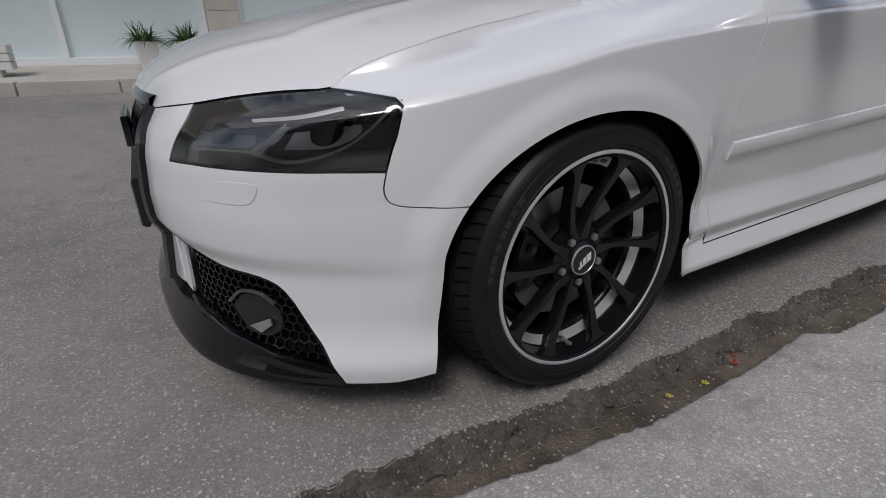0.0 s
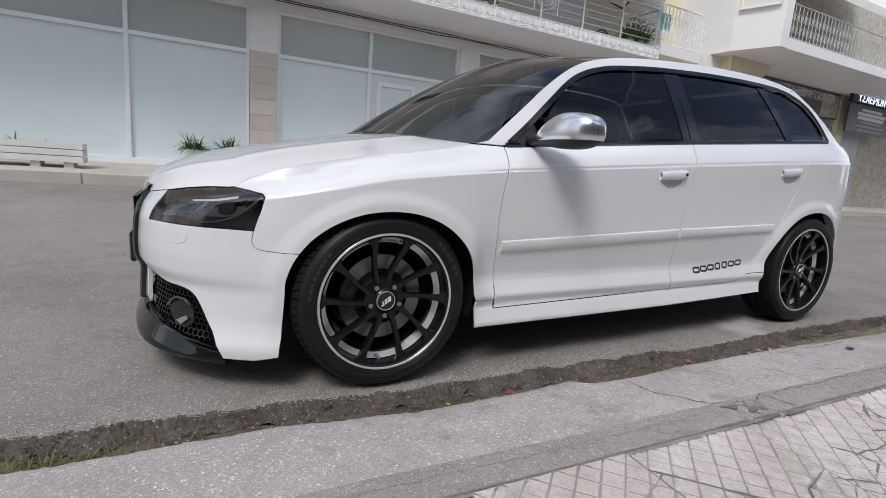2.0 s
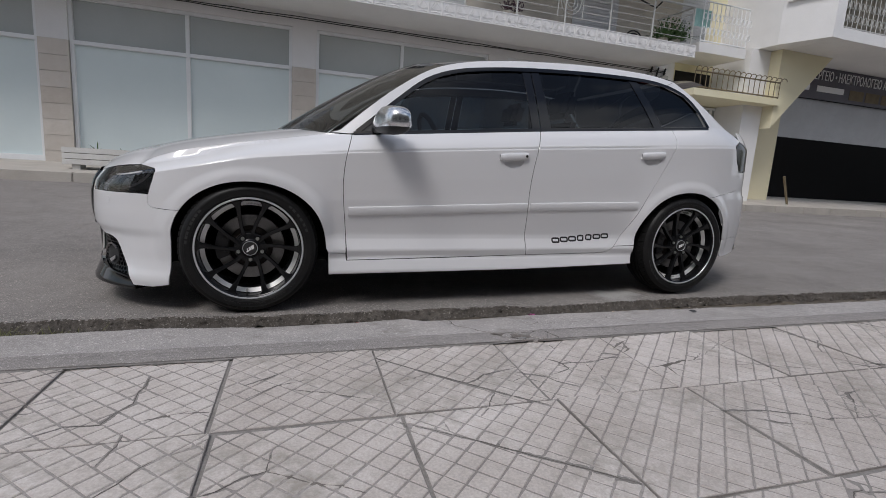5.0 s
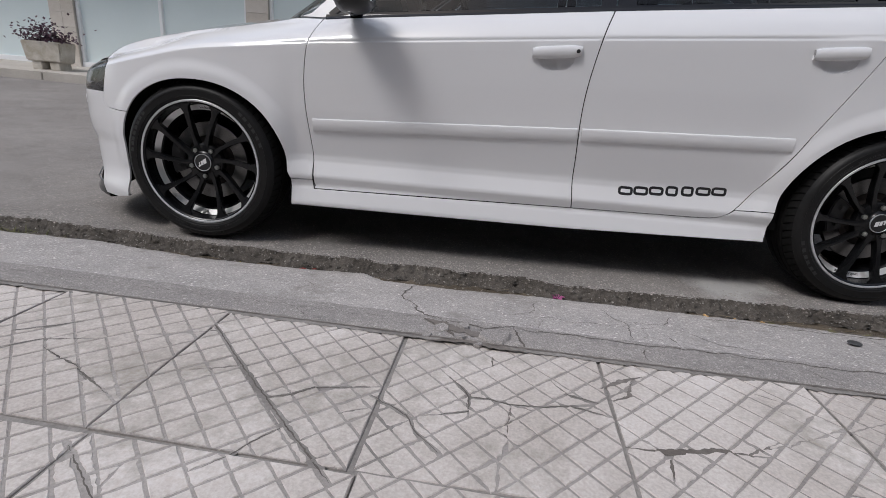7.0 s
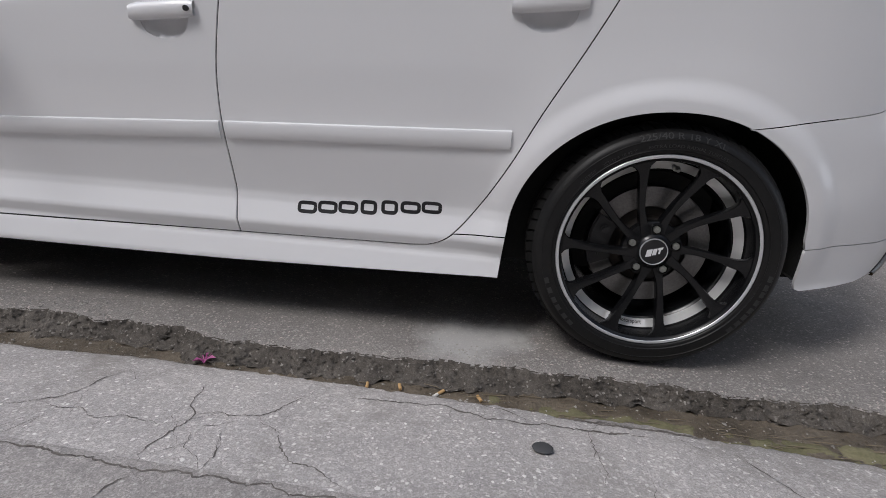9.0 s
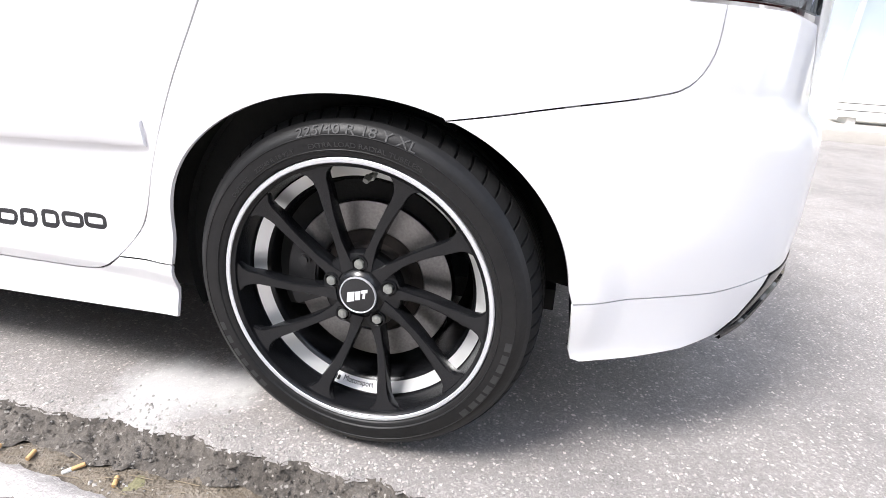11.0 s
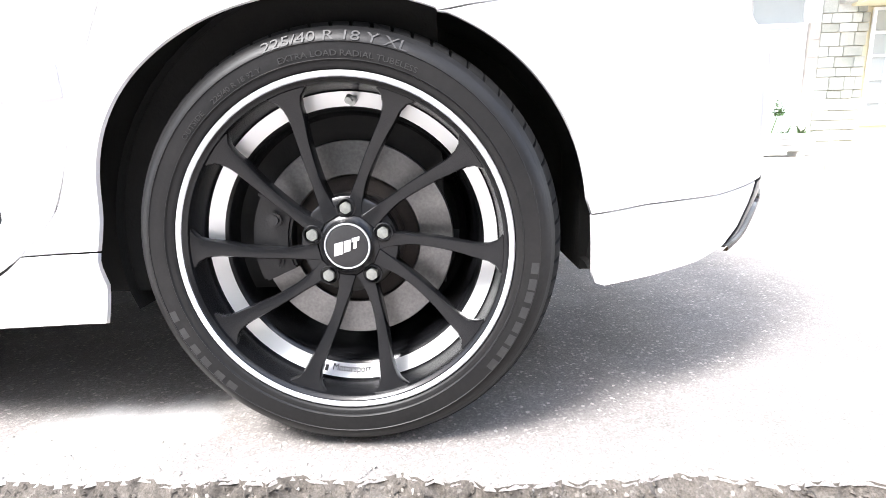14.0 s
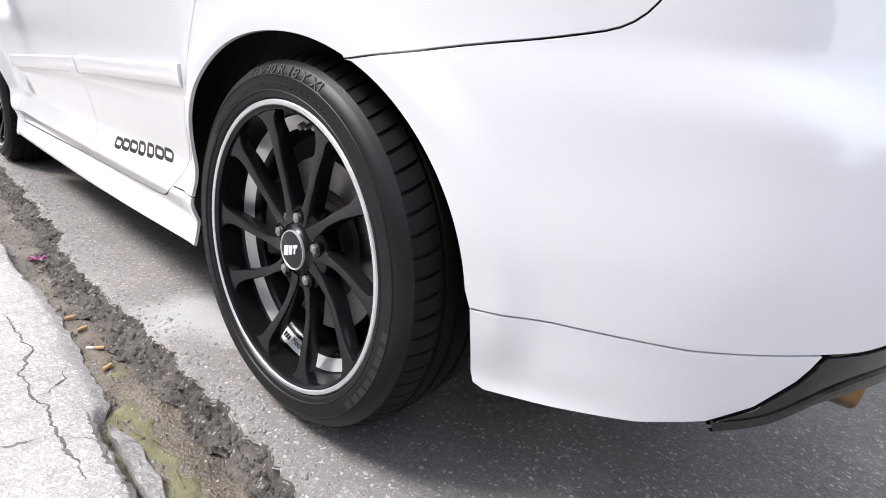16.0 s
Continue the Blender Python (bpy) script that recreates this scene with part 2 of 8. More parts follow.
def stain(m, spots, tone):
    """Pale spilt patches with ragged rims, at given places (x, y, reach)."""
    p = coords(m)
    warp = node(m, "ShaderNodeTexNoise", Scale=9.0, Detail=5.0, Roughness=0.7)
    link(m, p, warp.inputs["Vector"])
    move = node(m, "ShaderNodeVectorMath")
    move.operation = "MULTIPLY_ADD"
    link(m, warp.outputs["Color"], move.inputs[0])
    move.inputs[1].default_value = (0.22,) * 3
    link(m, p, move.inputs[2])
    for x, y, reach in spots:
        far = node(m, "ShaderNodeVectorMath")
        far.operation = "DISTANCE"
        link(m, move.outputs[0], far.inputs[0])
        far.inputs[1].default_value = (x + 0.11, y + 0.11, 0.11)
        mask = ramp(m, far.outputs["Value"], [(reach * 0.35, (0.75,) * 3), (reach, (0,) * 3)])
        old = bsdf(m).inputs["Base Color"].links[0].from_socket
        link(m, mix(m, mask, old, tone), bsdf(m).inputs["Base Color"])


stain(ROAD, ((2.12, 0.03, 0.16), (2.25, 0.10, 0.10)), (0.49, 0.48, 0.465))


# building helpers
def mesh_object(name, verts, faces, mat, parent=None, smooth=False, label=""):
    me = bpy.data.meshes.new(name)
    me.from_pydata([tuple(v) for v in verts], [], faces)
    me.materials.append(mat)
    if smooth:
        me.polygons.foreach_set("use_smooth", [True] * len(me.polygons))
    ob = new(name, me)
    if parent:
        ob.parent = parent
    if label:
        tagged(ob, label)
    return ob


def part(name, bm, mat, parent=None, label="", smooth=False, bevel=0.0):
    me = bpy.data.meshes.new(name)
    if bevel:
        bmesh.ops.bevel(bm, geom=[e for e in bm.edges if len(e.link_faces) == 2 and e.calc_face_angle(0) > 0.5],
                        offset=bevel, segments=2, affect="EDGES", clamp_overlap=True)
    bmesh.ops.recalc_face_normals(bm, faces=bm.faces)
    bm.to_mesh(me)
    bm.free()
    me.materials.append(mat)
    if smooth:
        me.polygons.foreach_set("use_smooth", [True] * len(me.polygons))
        me.set_sharp_from_angle(angle=radians(40))
    ob = new(name, me)
    if parent:
        ob.parent = parent
    if label:
        tagged(ob, label)
    return ob


def thing(name, label, category, group="", kind="", at=(0, 0, 0), rz=0):
    ob = new(name)
    ob.empty_display_size = 0.1
    ob.matrix_basis = pose(*at, 0, 0, rz)
    return tagged(ob, label, category, group, kind)


def add_box(bm, x0, x1, y0, y1, z0, z1):
    return bmesh.ops.create_cube(bm, size=1, matrix=Matrix.LocRotScale(
        ((x0 + x1) / 2, (y0 + y1) / 2, (z0 + z1) / 2), None, (x1 - x0, y1 - y0, z1 - z0)))["verts"]


def box(name, x0, x1, y0, y1, z0, z1, mat, parent=None, label="", bevel=0.0):
    bm = bmesh.new()
    add_box(bm, x0, x1, y0, y1, z0, z1)
    return part(name, bm, mat, parent, label, False, bevel)


def add_tube(bm, a, b, r, sides=10, r2=None):
    a, b = Vector(a), Vector(b)
    turn = (b - a).to_track_quat("Z", "Y").to_matrix().to_4x4()
    return bmesh.ops.create_cone(bm, cap_ends=True, segments=sides, radius1=r, radius2=r if r2 is None else r2,
                                 depth=(b - a).length, matrix=Matrix.Translation((a + b) / 2) @ turn)["verts"]


def pchip(table, x):
    """Smooth monotone reading of a small table of (x, value)."""
    if x <= table[0][0]:
        return table[0][1]
    for (x0, y0), (x1, y1) in zip(table, table[1:]):
        if x <= x1:
            t = (x - x0) / (x1 - x0)
            return y0 + (y1 - y0) * t
    return table[-1][1]


def smoothed(table, steps, reach):
    """A finely stepped, rounded copy of a broken line, read by np.interp."""
    xs = np.linspace(table[0][0], table[-1][0], steps)
    ys = np.interp(xs, [p[0] for p in table], [p[1] for p in table])
    k = max(1, int(reach / (xs[1] - xs[0])))
    w = np.hanning(2 * k + 3)[1:-1]
    w /= w.sum()
    pad = np.concatenate([2 * ys[0] - ys[k:0:-1], ys, 2 * ys[-1] - ys[-2:-k - 2:-1]])
    return xs, np.convolve(pad, w, "valid")


def read(curve, x):
    return float(np.interp(x, curve[0], curve[1]))


def step01(a, b, x):
    t = min(1.0, max(0.0, (x - a) / (b - a)))
    return t * t * (3 - 2 * t)


# street: road, gutter, kerb; the near kerb runs slightly askew to the car
SKEW = -0.033


def rough(x, y, s, seed=0.0):
    return noise.noise(Vector((x * s, y * s, seed)))


ROAD_EDGE = [(-1.3, -0.01), (-0.8, 0.0), (-0.4, -0.012), (0.15, -0.05), (0.7, -0.035), (1.0, -0.034), (1.33, -0.026), (1.42, -0.065), (1.66, -0.058), (1.9, -0.042), (2.07, -0.022), (2.32, -0.008), (2.66, 0.003), (3.2, 0.006)]
KERB_INNER = [(-1.3, -0.15), (-0.9, -0.15), (-0.4, -0.144), (0.1, -0.19), (0.45, -0.178), (0.72, -0.150), (0.80, -0.205), (0.97, -0.208), (1.25, -0.181), (1.6, -0.177), (2.1, -0.176), (2.6, -0.182), (3.0, -0.194), (3.5, -0.19)]


def edge_trend(x):
    return 0.005 + pchip(ROAD_EDGE, x) + 0.006 * rough(x, 0, 2.3, 1.7)


def edge_drift(x):
    return edge_trend(x) + 0.018 * rough(x, 0, 7.0, 4.2) + 0.014 * rough(x, 0, 21.0, 8.1) + 0.009 * rough(x, 0, 62.0, 2.1)


# the far side falls away a little along the street
FAR_FALL = 0.0145


def road_height(x, y):
    rise = 0.0
    if y > 1.7:
        rise = (0.036 * (y - 1.7) if y < 6.75 else 0.182) - FAR_FALL * (x + 1.65) * step01(1.7, 6.7, y)
    return rise + 0.004 * rough(x, y, 1.1, 3.0) * min(1.0, abs(y - 0.2) * 2) + 0.0012 * rough(x, y, 24, 5.0)


def sheet(name, xs, ys, place, mat, label="", category="", smooth=True, kind="structure"):
    verts = [place(x, y) for y in ys for x in xs]
    w = len(xs)
    faces = [(r * w + k, r * w + k + 1, (r + 1) * w + k + 1, (r + 1) * w + k) for r in range(len(ys) - 1) for k in range(w - 1)]
    ob = mesh_object(name, verts, faces, mat, None, smooth)
    return tagged(ob, label, category, "", kind)


NEAR_X = np.concatenate([np.linspace(-60, -4, 15)[:-1], np.linspace(-4, -2, 60)[:-1], np.linspace(-2, 4.6, 560)[:-1], np.linspace(4.6, 8, 60)[:-1], np.linspace(8, 60, 14)])


def road_place(x, v):
    # v: 0 at the broken edge, growing towards the far kerb
    if v < 0:
        y = SKEW * x - 0.005 + edge_drift(x) + v * 0.5
        return (x, y, v * 1.1)
    y0 = SKEW * x - 0.005 + edge_drift(x) * max(0.0, 1 - v / 0.3)
    y = y0 + v
    z = road_height(x, y)
    if v < 0.02:
        z += 0.004 * rough(x, v * 4, 50, 9.0) - 0.004 * (1 - v / 0.02)
    return (x, y, z)


ROAD_V = [-0.008, 0, 0.006, 0.014, 0.025, 0.05, 0.1, 0.18, 0.3, 0.5, 0.8, 1.2, 1.7, 2.2, 2.8, 3.5, 4.5, 5.5, 6.3, 6.85]
sheet("road", NEAR_X, ROAD_V, road_place, ROAD, "grey asphalt road with pale stone chips and a broken edge", "road")


def gutter_place(x, v):
    y = SKEW * x - 0.26 + v
    wet = 0.004 * rough(x, y, 6, 1.0)
    z = -0.048 + wet + 0.006 * rough(x, y, 16, 2.0) + 0.0035 * rough(x, y, 60, 3.0)
    return (x, y, z)


def broken_place(x, v):
    # v: 0 at the road's edge, 1 at the gutter floor
    top = SKEW * x - 0.006 + edge_trend(x) + (edge_drift(x) - edge_trend(x)) * max(0.0, 1 - v) ** 1.3
    wide = 0.055 + 0.022 * rough(x, 2, 3.0, 4.0) + 0.030 * rough(x, 2, 11.0, 7.0)
    y = top - wide * (1 - 0.28 * step01(2.0, 2.6, x)) * v
    z = -0.004 - 0.040 * v ** 0.7 + (0.010 * rough(x, y, 22, 6.0) + 0.007 * rough(x, y, 60, 2.0) + 0.005 * rough(x, y, 140, 5.0)) * min(1.0, 6 * v + 0.15) * (1.15 - 0.5 * v)
    return (x + 0.022 * rough(x, v * 1.5, 13, 8.0) * min(1.0, 3 * v), y + 0.012 * rough(x * 28, v * 2.2, 1.0, 3.0) * min(1.0, 3 * v), z + 0.007 * rough(x * 34, v * 4.0, 1.0, 6.5) * min(1.0, 4 * v))


FINE_X = np.concatenate([np.linspace(-6, -2, 120)[:-1], np.linspace(-2, 4.6, 1300)[:-1], np.linspace(4.6, 9, 100)])
sheet("broken_edge", FINE_X, [0, 0.05, 0.12, 0.2, 0.3, 0.4, 0.5, 0.6, 0.7, 0.8, 0.9, 1.0, 1.12], broken_place, EDGE_STONE, "dark crumbling face of the broken asphalt edge", "road edge", True)
sheet("gutter", NEAR_X, np.linspace(0, 0.27, 30), gutter_place, MUD, "dark wet mud and grit lying in the gutter", "gutter")


def kerb_edge_drift(x):
    return 0.165 + pchip(KERB_INNER, x) + 0.008 * rough(x, 3, 7.0, 5.2) + 0.006 * rough(x, 3, 30.0, 6.1) + 0.005 * rough(x, 3, 75.0, 1.1)


def ramp_place(x, v):
    # v: 0 at the gutter, 1 at the lip
    inner = SKEW * x - 0.165 + kerb_edge_drift(x)
    outer = SKEW * x - 0.555 + 0.008 * rough(x, 0, 1.2, 7.0)
    if v < 0:
        toe = step01(1.45, 1.75, x) * (1 - step01(2.32, 2.42, x))
        return (x, inner + (0.006 - 0.034 * toe) * v + 0.005 * toe * rough(x, v, 25, 6.0), -0.012 + (0.05 - 0.026 * toe) * v + 0.004 * rough(x, v, 40, 3.0))
    y = inner + (outer - inner) * v
    z = -0.010 + 0.052 * v ** 0.8 + 0.004 * rough(x, y, 3.0, 1.0) + 0.0012 * rough(x, y, 28, 2.0) - 0.006 * (1 - v) ** 12
    return (x, y, z)


sheet("kerb_ramp", NEAR_X, [-1.2, -0.6, -0.2, 0, 0.02, 0.05, 0.1, 0.18, 0.28, 0.4, 0.52, 0.64, 0.76, 0.88, 0.96, 1.0], ramp_place, RAMP,
      "worn grey exposed-aggregate concrete kerb ramp with cracks", "kerb")


def lip_place(x, v):
    y = SKEW * x - 0.555 + 0.008 * rough(x, 0, 1.2, 7.0) - 0.115 * v + (0.006 * rough(x, 1, 6, 2.0) if v > 0.9 else 0)
    return (x, y, 0.043 + 0.003 * v - 0.010 * step01(0.9, 1.02, v) + 0.0015 * rough(x, y, 12, 3.0))


sheet("kerb_edge", NEAR_X, [-0.04, 0, 0.15, 0.3, 0.5, 0.7, 0.86, 0.93, 1.0, 1.06], lip_place, KERB_EDGE, "smooth dark grey concrete strip of the kerb", "kerb")
sheet("pavement_bed", np.linspace(-60, 60, 61), [-8.0, -4.0, -2.0, -0.655], lambda x, y: (x, y + SKEW * x * (1 if y > -3 else 0), 0.0365), JOINT, "dirty mortar bed under the pavement tiles", "pavement", False)
sheet("ground", np.linspace(-300, 300, 13), np.linspace(-300, 300, 13), lambda x, y: (x, y, -0.12), ROAD, "grey street ground reaching the horizon", "ground", False)

# far pavement with a stone kerb
sheet("far_pavement", np.linspace(-60, 60, 121), [6.83, 7.2, 7.7, 8.2, 8.7], lambda x, y: (x, y, 0.335 + 0.062 * (y - 6.83) + 0.003 * rough(x, y, 3)), PAVE, "pale concrete slabs of the far pavement", "pavement")


# car body: left half as a surface over (way round the plan, height); the plan is the outline seen from above
WHEELBASE, HUB, MIDDLE = 2.578, 0.318, 0.873
PLAN = [(-0.815, 0.873), (-0.812, 0.76), (-0.795, 0.58), (-0.760, 0.42), (-0.70, 0.285), (-0.615, 0.175), (-0.51, 0.093),
        (-0.37, 0.025), (-0.2, -0.012), (0.0, -0.026), (0.5, -0.03), (1.3, -0.032), (2.1, -0.03), (2.58, -0.024), (2.8, -0.008),
        (2.95, 0.022), (3.1, 0.075), (3.22, 0.145), (3.32, 0.25), (3.38, 0.39), (3.415, 0.6), (3.425, 0.873)]


def plan_curve():
    pts = np.array(PLAN)
    ends = np.vstack([2 * pts[0] - pts[1], pts, 2 * pts[-1] - pts[-2]])
    out = []
    for a, b, c, d in zip(ends, ends[1:], ends[2:], ends[3:]):
        for t in np.linspace(0, 1, 24, endpoint=False):
            out.append(0.5 * (2 * b + (c - a) * t + (2 * a - 5 * b + 4 * c - d) * t * t + (3 * b - a - 3 * c + d) * t ** 3))
    out = np.array(out + [pts[-1]])
    way = np.concatenate([[0], np.cumsum(np.hypot(*np.diff(out, axis=0).T))])
    way -= np.interp(0.0, out[:, 0], way)
    even = np.linspace(way[0], way[-1], 1400)
    x, y = np.interp(even, way, out[:, 0]), np.interp(even, way, out[:, 1])
    dx, dy = np.gradient(x), np.gradient(y)
    for k in range(12):
        dx[1:-1], dy[1:-1] = (dx[:-2] + 2 * dx[1:-1] + dx[2:]) / 4, (dy[:-2] + 2 * dy[1:-1] + dy[2:]) / 4
    size = np.hypot(dx, dy)
    return even, x, y, dy / size, -dx / size


WAY, WAY_X, WAY_Y, WAY_NX, WAY_NY = plan_curve()
SWAGE = smoothed([(-0.9, 0.60), (-0.40, 0.672), (0.0, 0.752), (0.45, 0.797), (1.48, 0.871), (2.37, 0.928), (2.9, 0.957), (3.5, 0.965)], 300, 0.12)
TOP = smoothed([(-0.9, 0.64), (-0.48, 0.697), (-0.24, 0.756), (0.01, 0.824), (0.35, 0.880), (0.5, 0.886), (1.53, 0.971), (2.75, 1.060), (3.5, 1.09)], 300, 0.06)
TOP_IN = smoothed([(-0.9, 0.08), (-0.45, 0.075), (-0.24, 0.12), (0.0, 0.138), (0.33, 0.142), (0.46, 0.105), (0.60, 0.080), (3.5, 0.078)], 300, 0.08)
DOOR_IN = smoothed([(0.05, 0.12), (0.165, 0.055), (0.183, 0.028), (0.20, 0.026), (0.250, 0.040), (0.262, 0.046), (0.300, 0.034), (0.308, 0.034),
                    (0.362, 0.054), (0.385, 0.056), (0.41, 0.051), (0.55, 0.020), (0.66, 0.008), (0.78, 0.002), (0.80, 0.002)], 600, 0.006)
WING_IN = smoothed([(0.05, 0.03), (0.13, 0.006), (0.17, 0.002), (0.205, 0.012), (0.25, 0.022), (0.34, 0.022), (0.45, 0.012), (0.62, 0.004), (0.80, 0.0)], 300, 0.03)
NOSE_IN = smoothed([(0.05, 0.02), (0.12, 0.0), (0.17, 0.0), (0.21, 0.02), (0.36, 0.026), (0.395, 0.004), (0.46, 0.0), (0.55, 0.006), (0.60, 0.020),
                    (0.66, 0.058), (0.72, 0.12), (0.80, 0.25)], 300, 0.02)
TAIL_IN = smoothed([(0.05, 0.12), (0.20, 0.05), (0.33, 0.012), (0.36, 0.004), (0.46, 0.0), (0.60, 0.006), (0.63, 0.012), (0.66, 0.05), (0.80, 0.055),
                    (0.95, 0.07), (1.06, 0.12), (1.21, 0.30), (1.36, 0.62), (1.5, 0.9)], 400, 0.02)


ARCH_SIZE = {0.0: 0.318, WHEELBASE: 0.338}


def arch_reach(x, z, hub):
    """The distance outside a wheel opening's edge."""
    return math.hypot((x - hub) * 0.91, z - HUB) - ARCH_SIZE[hub]


def side_in(x, z):
    swage, top = read(SWAGE, x), read(TOP, x)
    if z <= swage:
        low = z if z < 0.5 else 0.5 + (z - 0.5) * 0.30 / (swage - 0.5)
        door = step01(0.30, 0.40, x) * (1 - step01(2.15, 2.32, x))
        inset = door * read(DOOR_IN, low) + (1 - door) * read(WING_IN, low)
        inset += 0.0035 * step01(swage - 0.008, swage, z)
    else:
        a = (z - swage) / (top - swage)
        inset = 0.0035 + (read(TOP_IN, x) - 0.0035) * (0.5 * a + 0.5 * a * a) if a <= 1 else read(TOP_IN, x) + 0.40 * (z - top) + 0.34 * (z - top) ** 2
    inset += 0.0022 * math.exp(-((z - swage) / 0.004) ** 2)
    for hub in (0.0, WHEELBASE):
        r = arch_reach(x, z, hub)
        if r < 0.2 and z > 0.2:
            inset -= (0.011 * (1 - step01(0.022, 0.078, r)) + 0.005 * (1 - step01(0.03, 0.17, r))) * step01(0.2, 0.36, z)
    return inset


def skin(u, z):
    """The point of the body's left half at way u and height z."""
    x, y = np.interp(u, WAY, WAY_X), np.interp(u, WAY, WAY_Y)
    nx, ny = np.interp(u, WAY, WAY_NX), np.interp(u, WAY, WAY_NY)
    return np.array((x - nx * read(NOSE_IN if x < 1 else TAIL_IN, z), y - ny * side_in(x, z), z))


def skin_normal(u, z, e=0.003):
    u = min(max(u, WAY[0] + e), WAY[-1] - e)
    n = np.cross(skin(u + e, z) - skin(u - e, z), skin(u, z + e) - skin(u, z - e))
    return n / (np.linalg.norm(n) + 1e-12)


def way_x(x):
    """The way at which the plan passes x on the car's left side."""
    k = np.searchsorted(WAY_X[:-1], x)
    return float(np.interp(x, WAY_X[max(0, k - 3):k + 3], WAY[max(0, k - 3):k + 3]))


def offset_ring(poly, d):
    """The closed outline moved inwards by d."""
    pts = np.array(poly, float)
    area = 0.5 * np.sum(pts[:, 0] * np.roll(pts[:, 1], -1) - np.roll(pts[:, 0], -1) * pts[:, 1])
    before, after = pts - np.roll(pts, 1, 0), np.roll(pts, -1, 0) - pts
    n1 = np.stack([-before[:, 1], before[:, 0]], 1)
    n2 = np.stack([-after[:, 1], after[:, 0]], 1)
    n1 /= np.linalg.norm(n1, axis=1)[:, None] + 1e-9
    n2 /= np.linalg.norm(n2, axis=1)[:, None] + 1e-9
    n = n1 + n2
    n /= np.maximum(np.sum(n * n1, 1), 0.5)[:, None] * np.linalg.norm(n, axis=1)[:, None] ** 0 + 1e-9
    return pts + n * (d if area > 0 else -d)


def dense(poly, step):
    out = []
    for a, b in zip(poly, poly[1:] + poly[:1]):
        k = max(1, int(math.hypot(b[0] - a[0], b[1] - a[1]) / step))
        out += [(a[0] + (b[0] - a[0]) * t / k, a[1] + (b[1] - a[1]) * t / k) for t in range(k)]
    return out


def curve2(pts, per=6):
    """A rounded line through the points, ends kept."""
    p = np.array(pts, float)
    e = np.vstack([2 * p[0] - p[1], p, 2 * p[-1] - p[-2]])
    out = []
    for a, b, c, d in zip(e, e[1:], e[2:], e[3:]):
        for t in np.linspace(0, 1, per, endpoint=False):
            out.append(tuple(0.5 * (2 * b + (c - a) * t + (2 * a - 5 * b + 4 * c - d) * t * t + (3 * b - a - 3 * c + d) * t ** 3)))
    return out + [tuple(p[-1])]


def link_mesh(name, verts, faces, normals, mat, parent, right, label=""):
    v = np.array(verts, float)
    n = np.array(normals, float)
    if right:
        v[:, 1] = 2 * MIDDLE - v[:, 1]
        n[:, 1] = -n[:, 1]
        faces = [tuple(reversed(f)) for f in faces]
    ob = mesh_object(name, v, faces, mat, parent, True, label)
    ob.data.normals_split_custom_set_from_vertices([tuple(q) for q in n])
    return ob


CREASE_ROWS = sorted(set([round(0.08 + 0.018 * k, 4) for k in range(70)] + [0.183, 0.19, 0.20, 0.212, 0.245, 0.253, 0.262, 0.283, 0.293, 0.30, 0.307, 0.315, 0.345, 0.357, 0.363, 0.375, 0.387, 0.40, 0.785, 0.79, 0.795, 0.80, 0.806, 0.812]))


def within(p, poly):
    """Whether a point lies inside a closed outline."""
    odd = False
    for a, b in zip(poly, list(poly[1:]) + [poly[0]]):
        if (a[1] > p[1]) != (b[1] > p[1]) and p[0] < (b[0] - a[0]) * (p[1] - a[1]) / (b[1] - a[1]) + a[0]:
            odd = not odd
    return odd


def scoop_edge(x, z, grow=1.0):
    """The outline of the finger scoop behind a door handle."""
    return [(x + grow * 0.064 * math.copysign(abs(math.cos(a)) ** 0.8, math.cos(a)), z - 0.012 + grow * math.sin(a) * (0.050 if math.sin(a) < 0 else 0.026)) for a in np.linspace(0, 2 * math.pi, 40, endpoint=False)]


HANDLES = ((1.338, 0.817), (2.252, 0.870))


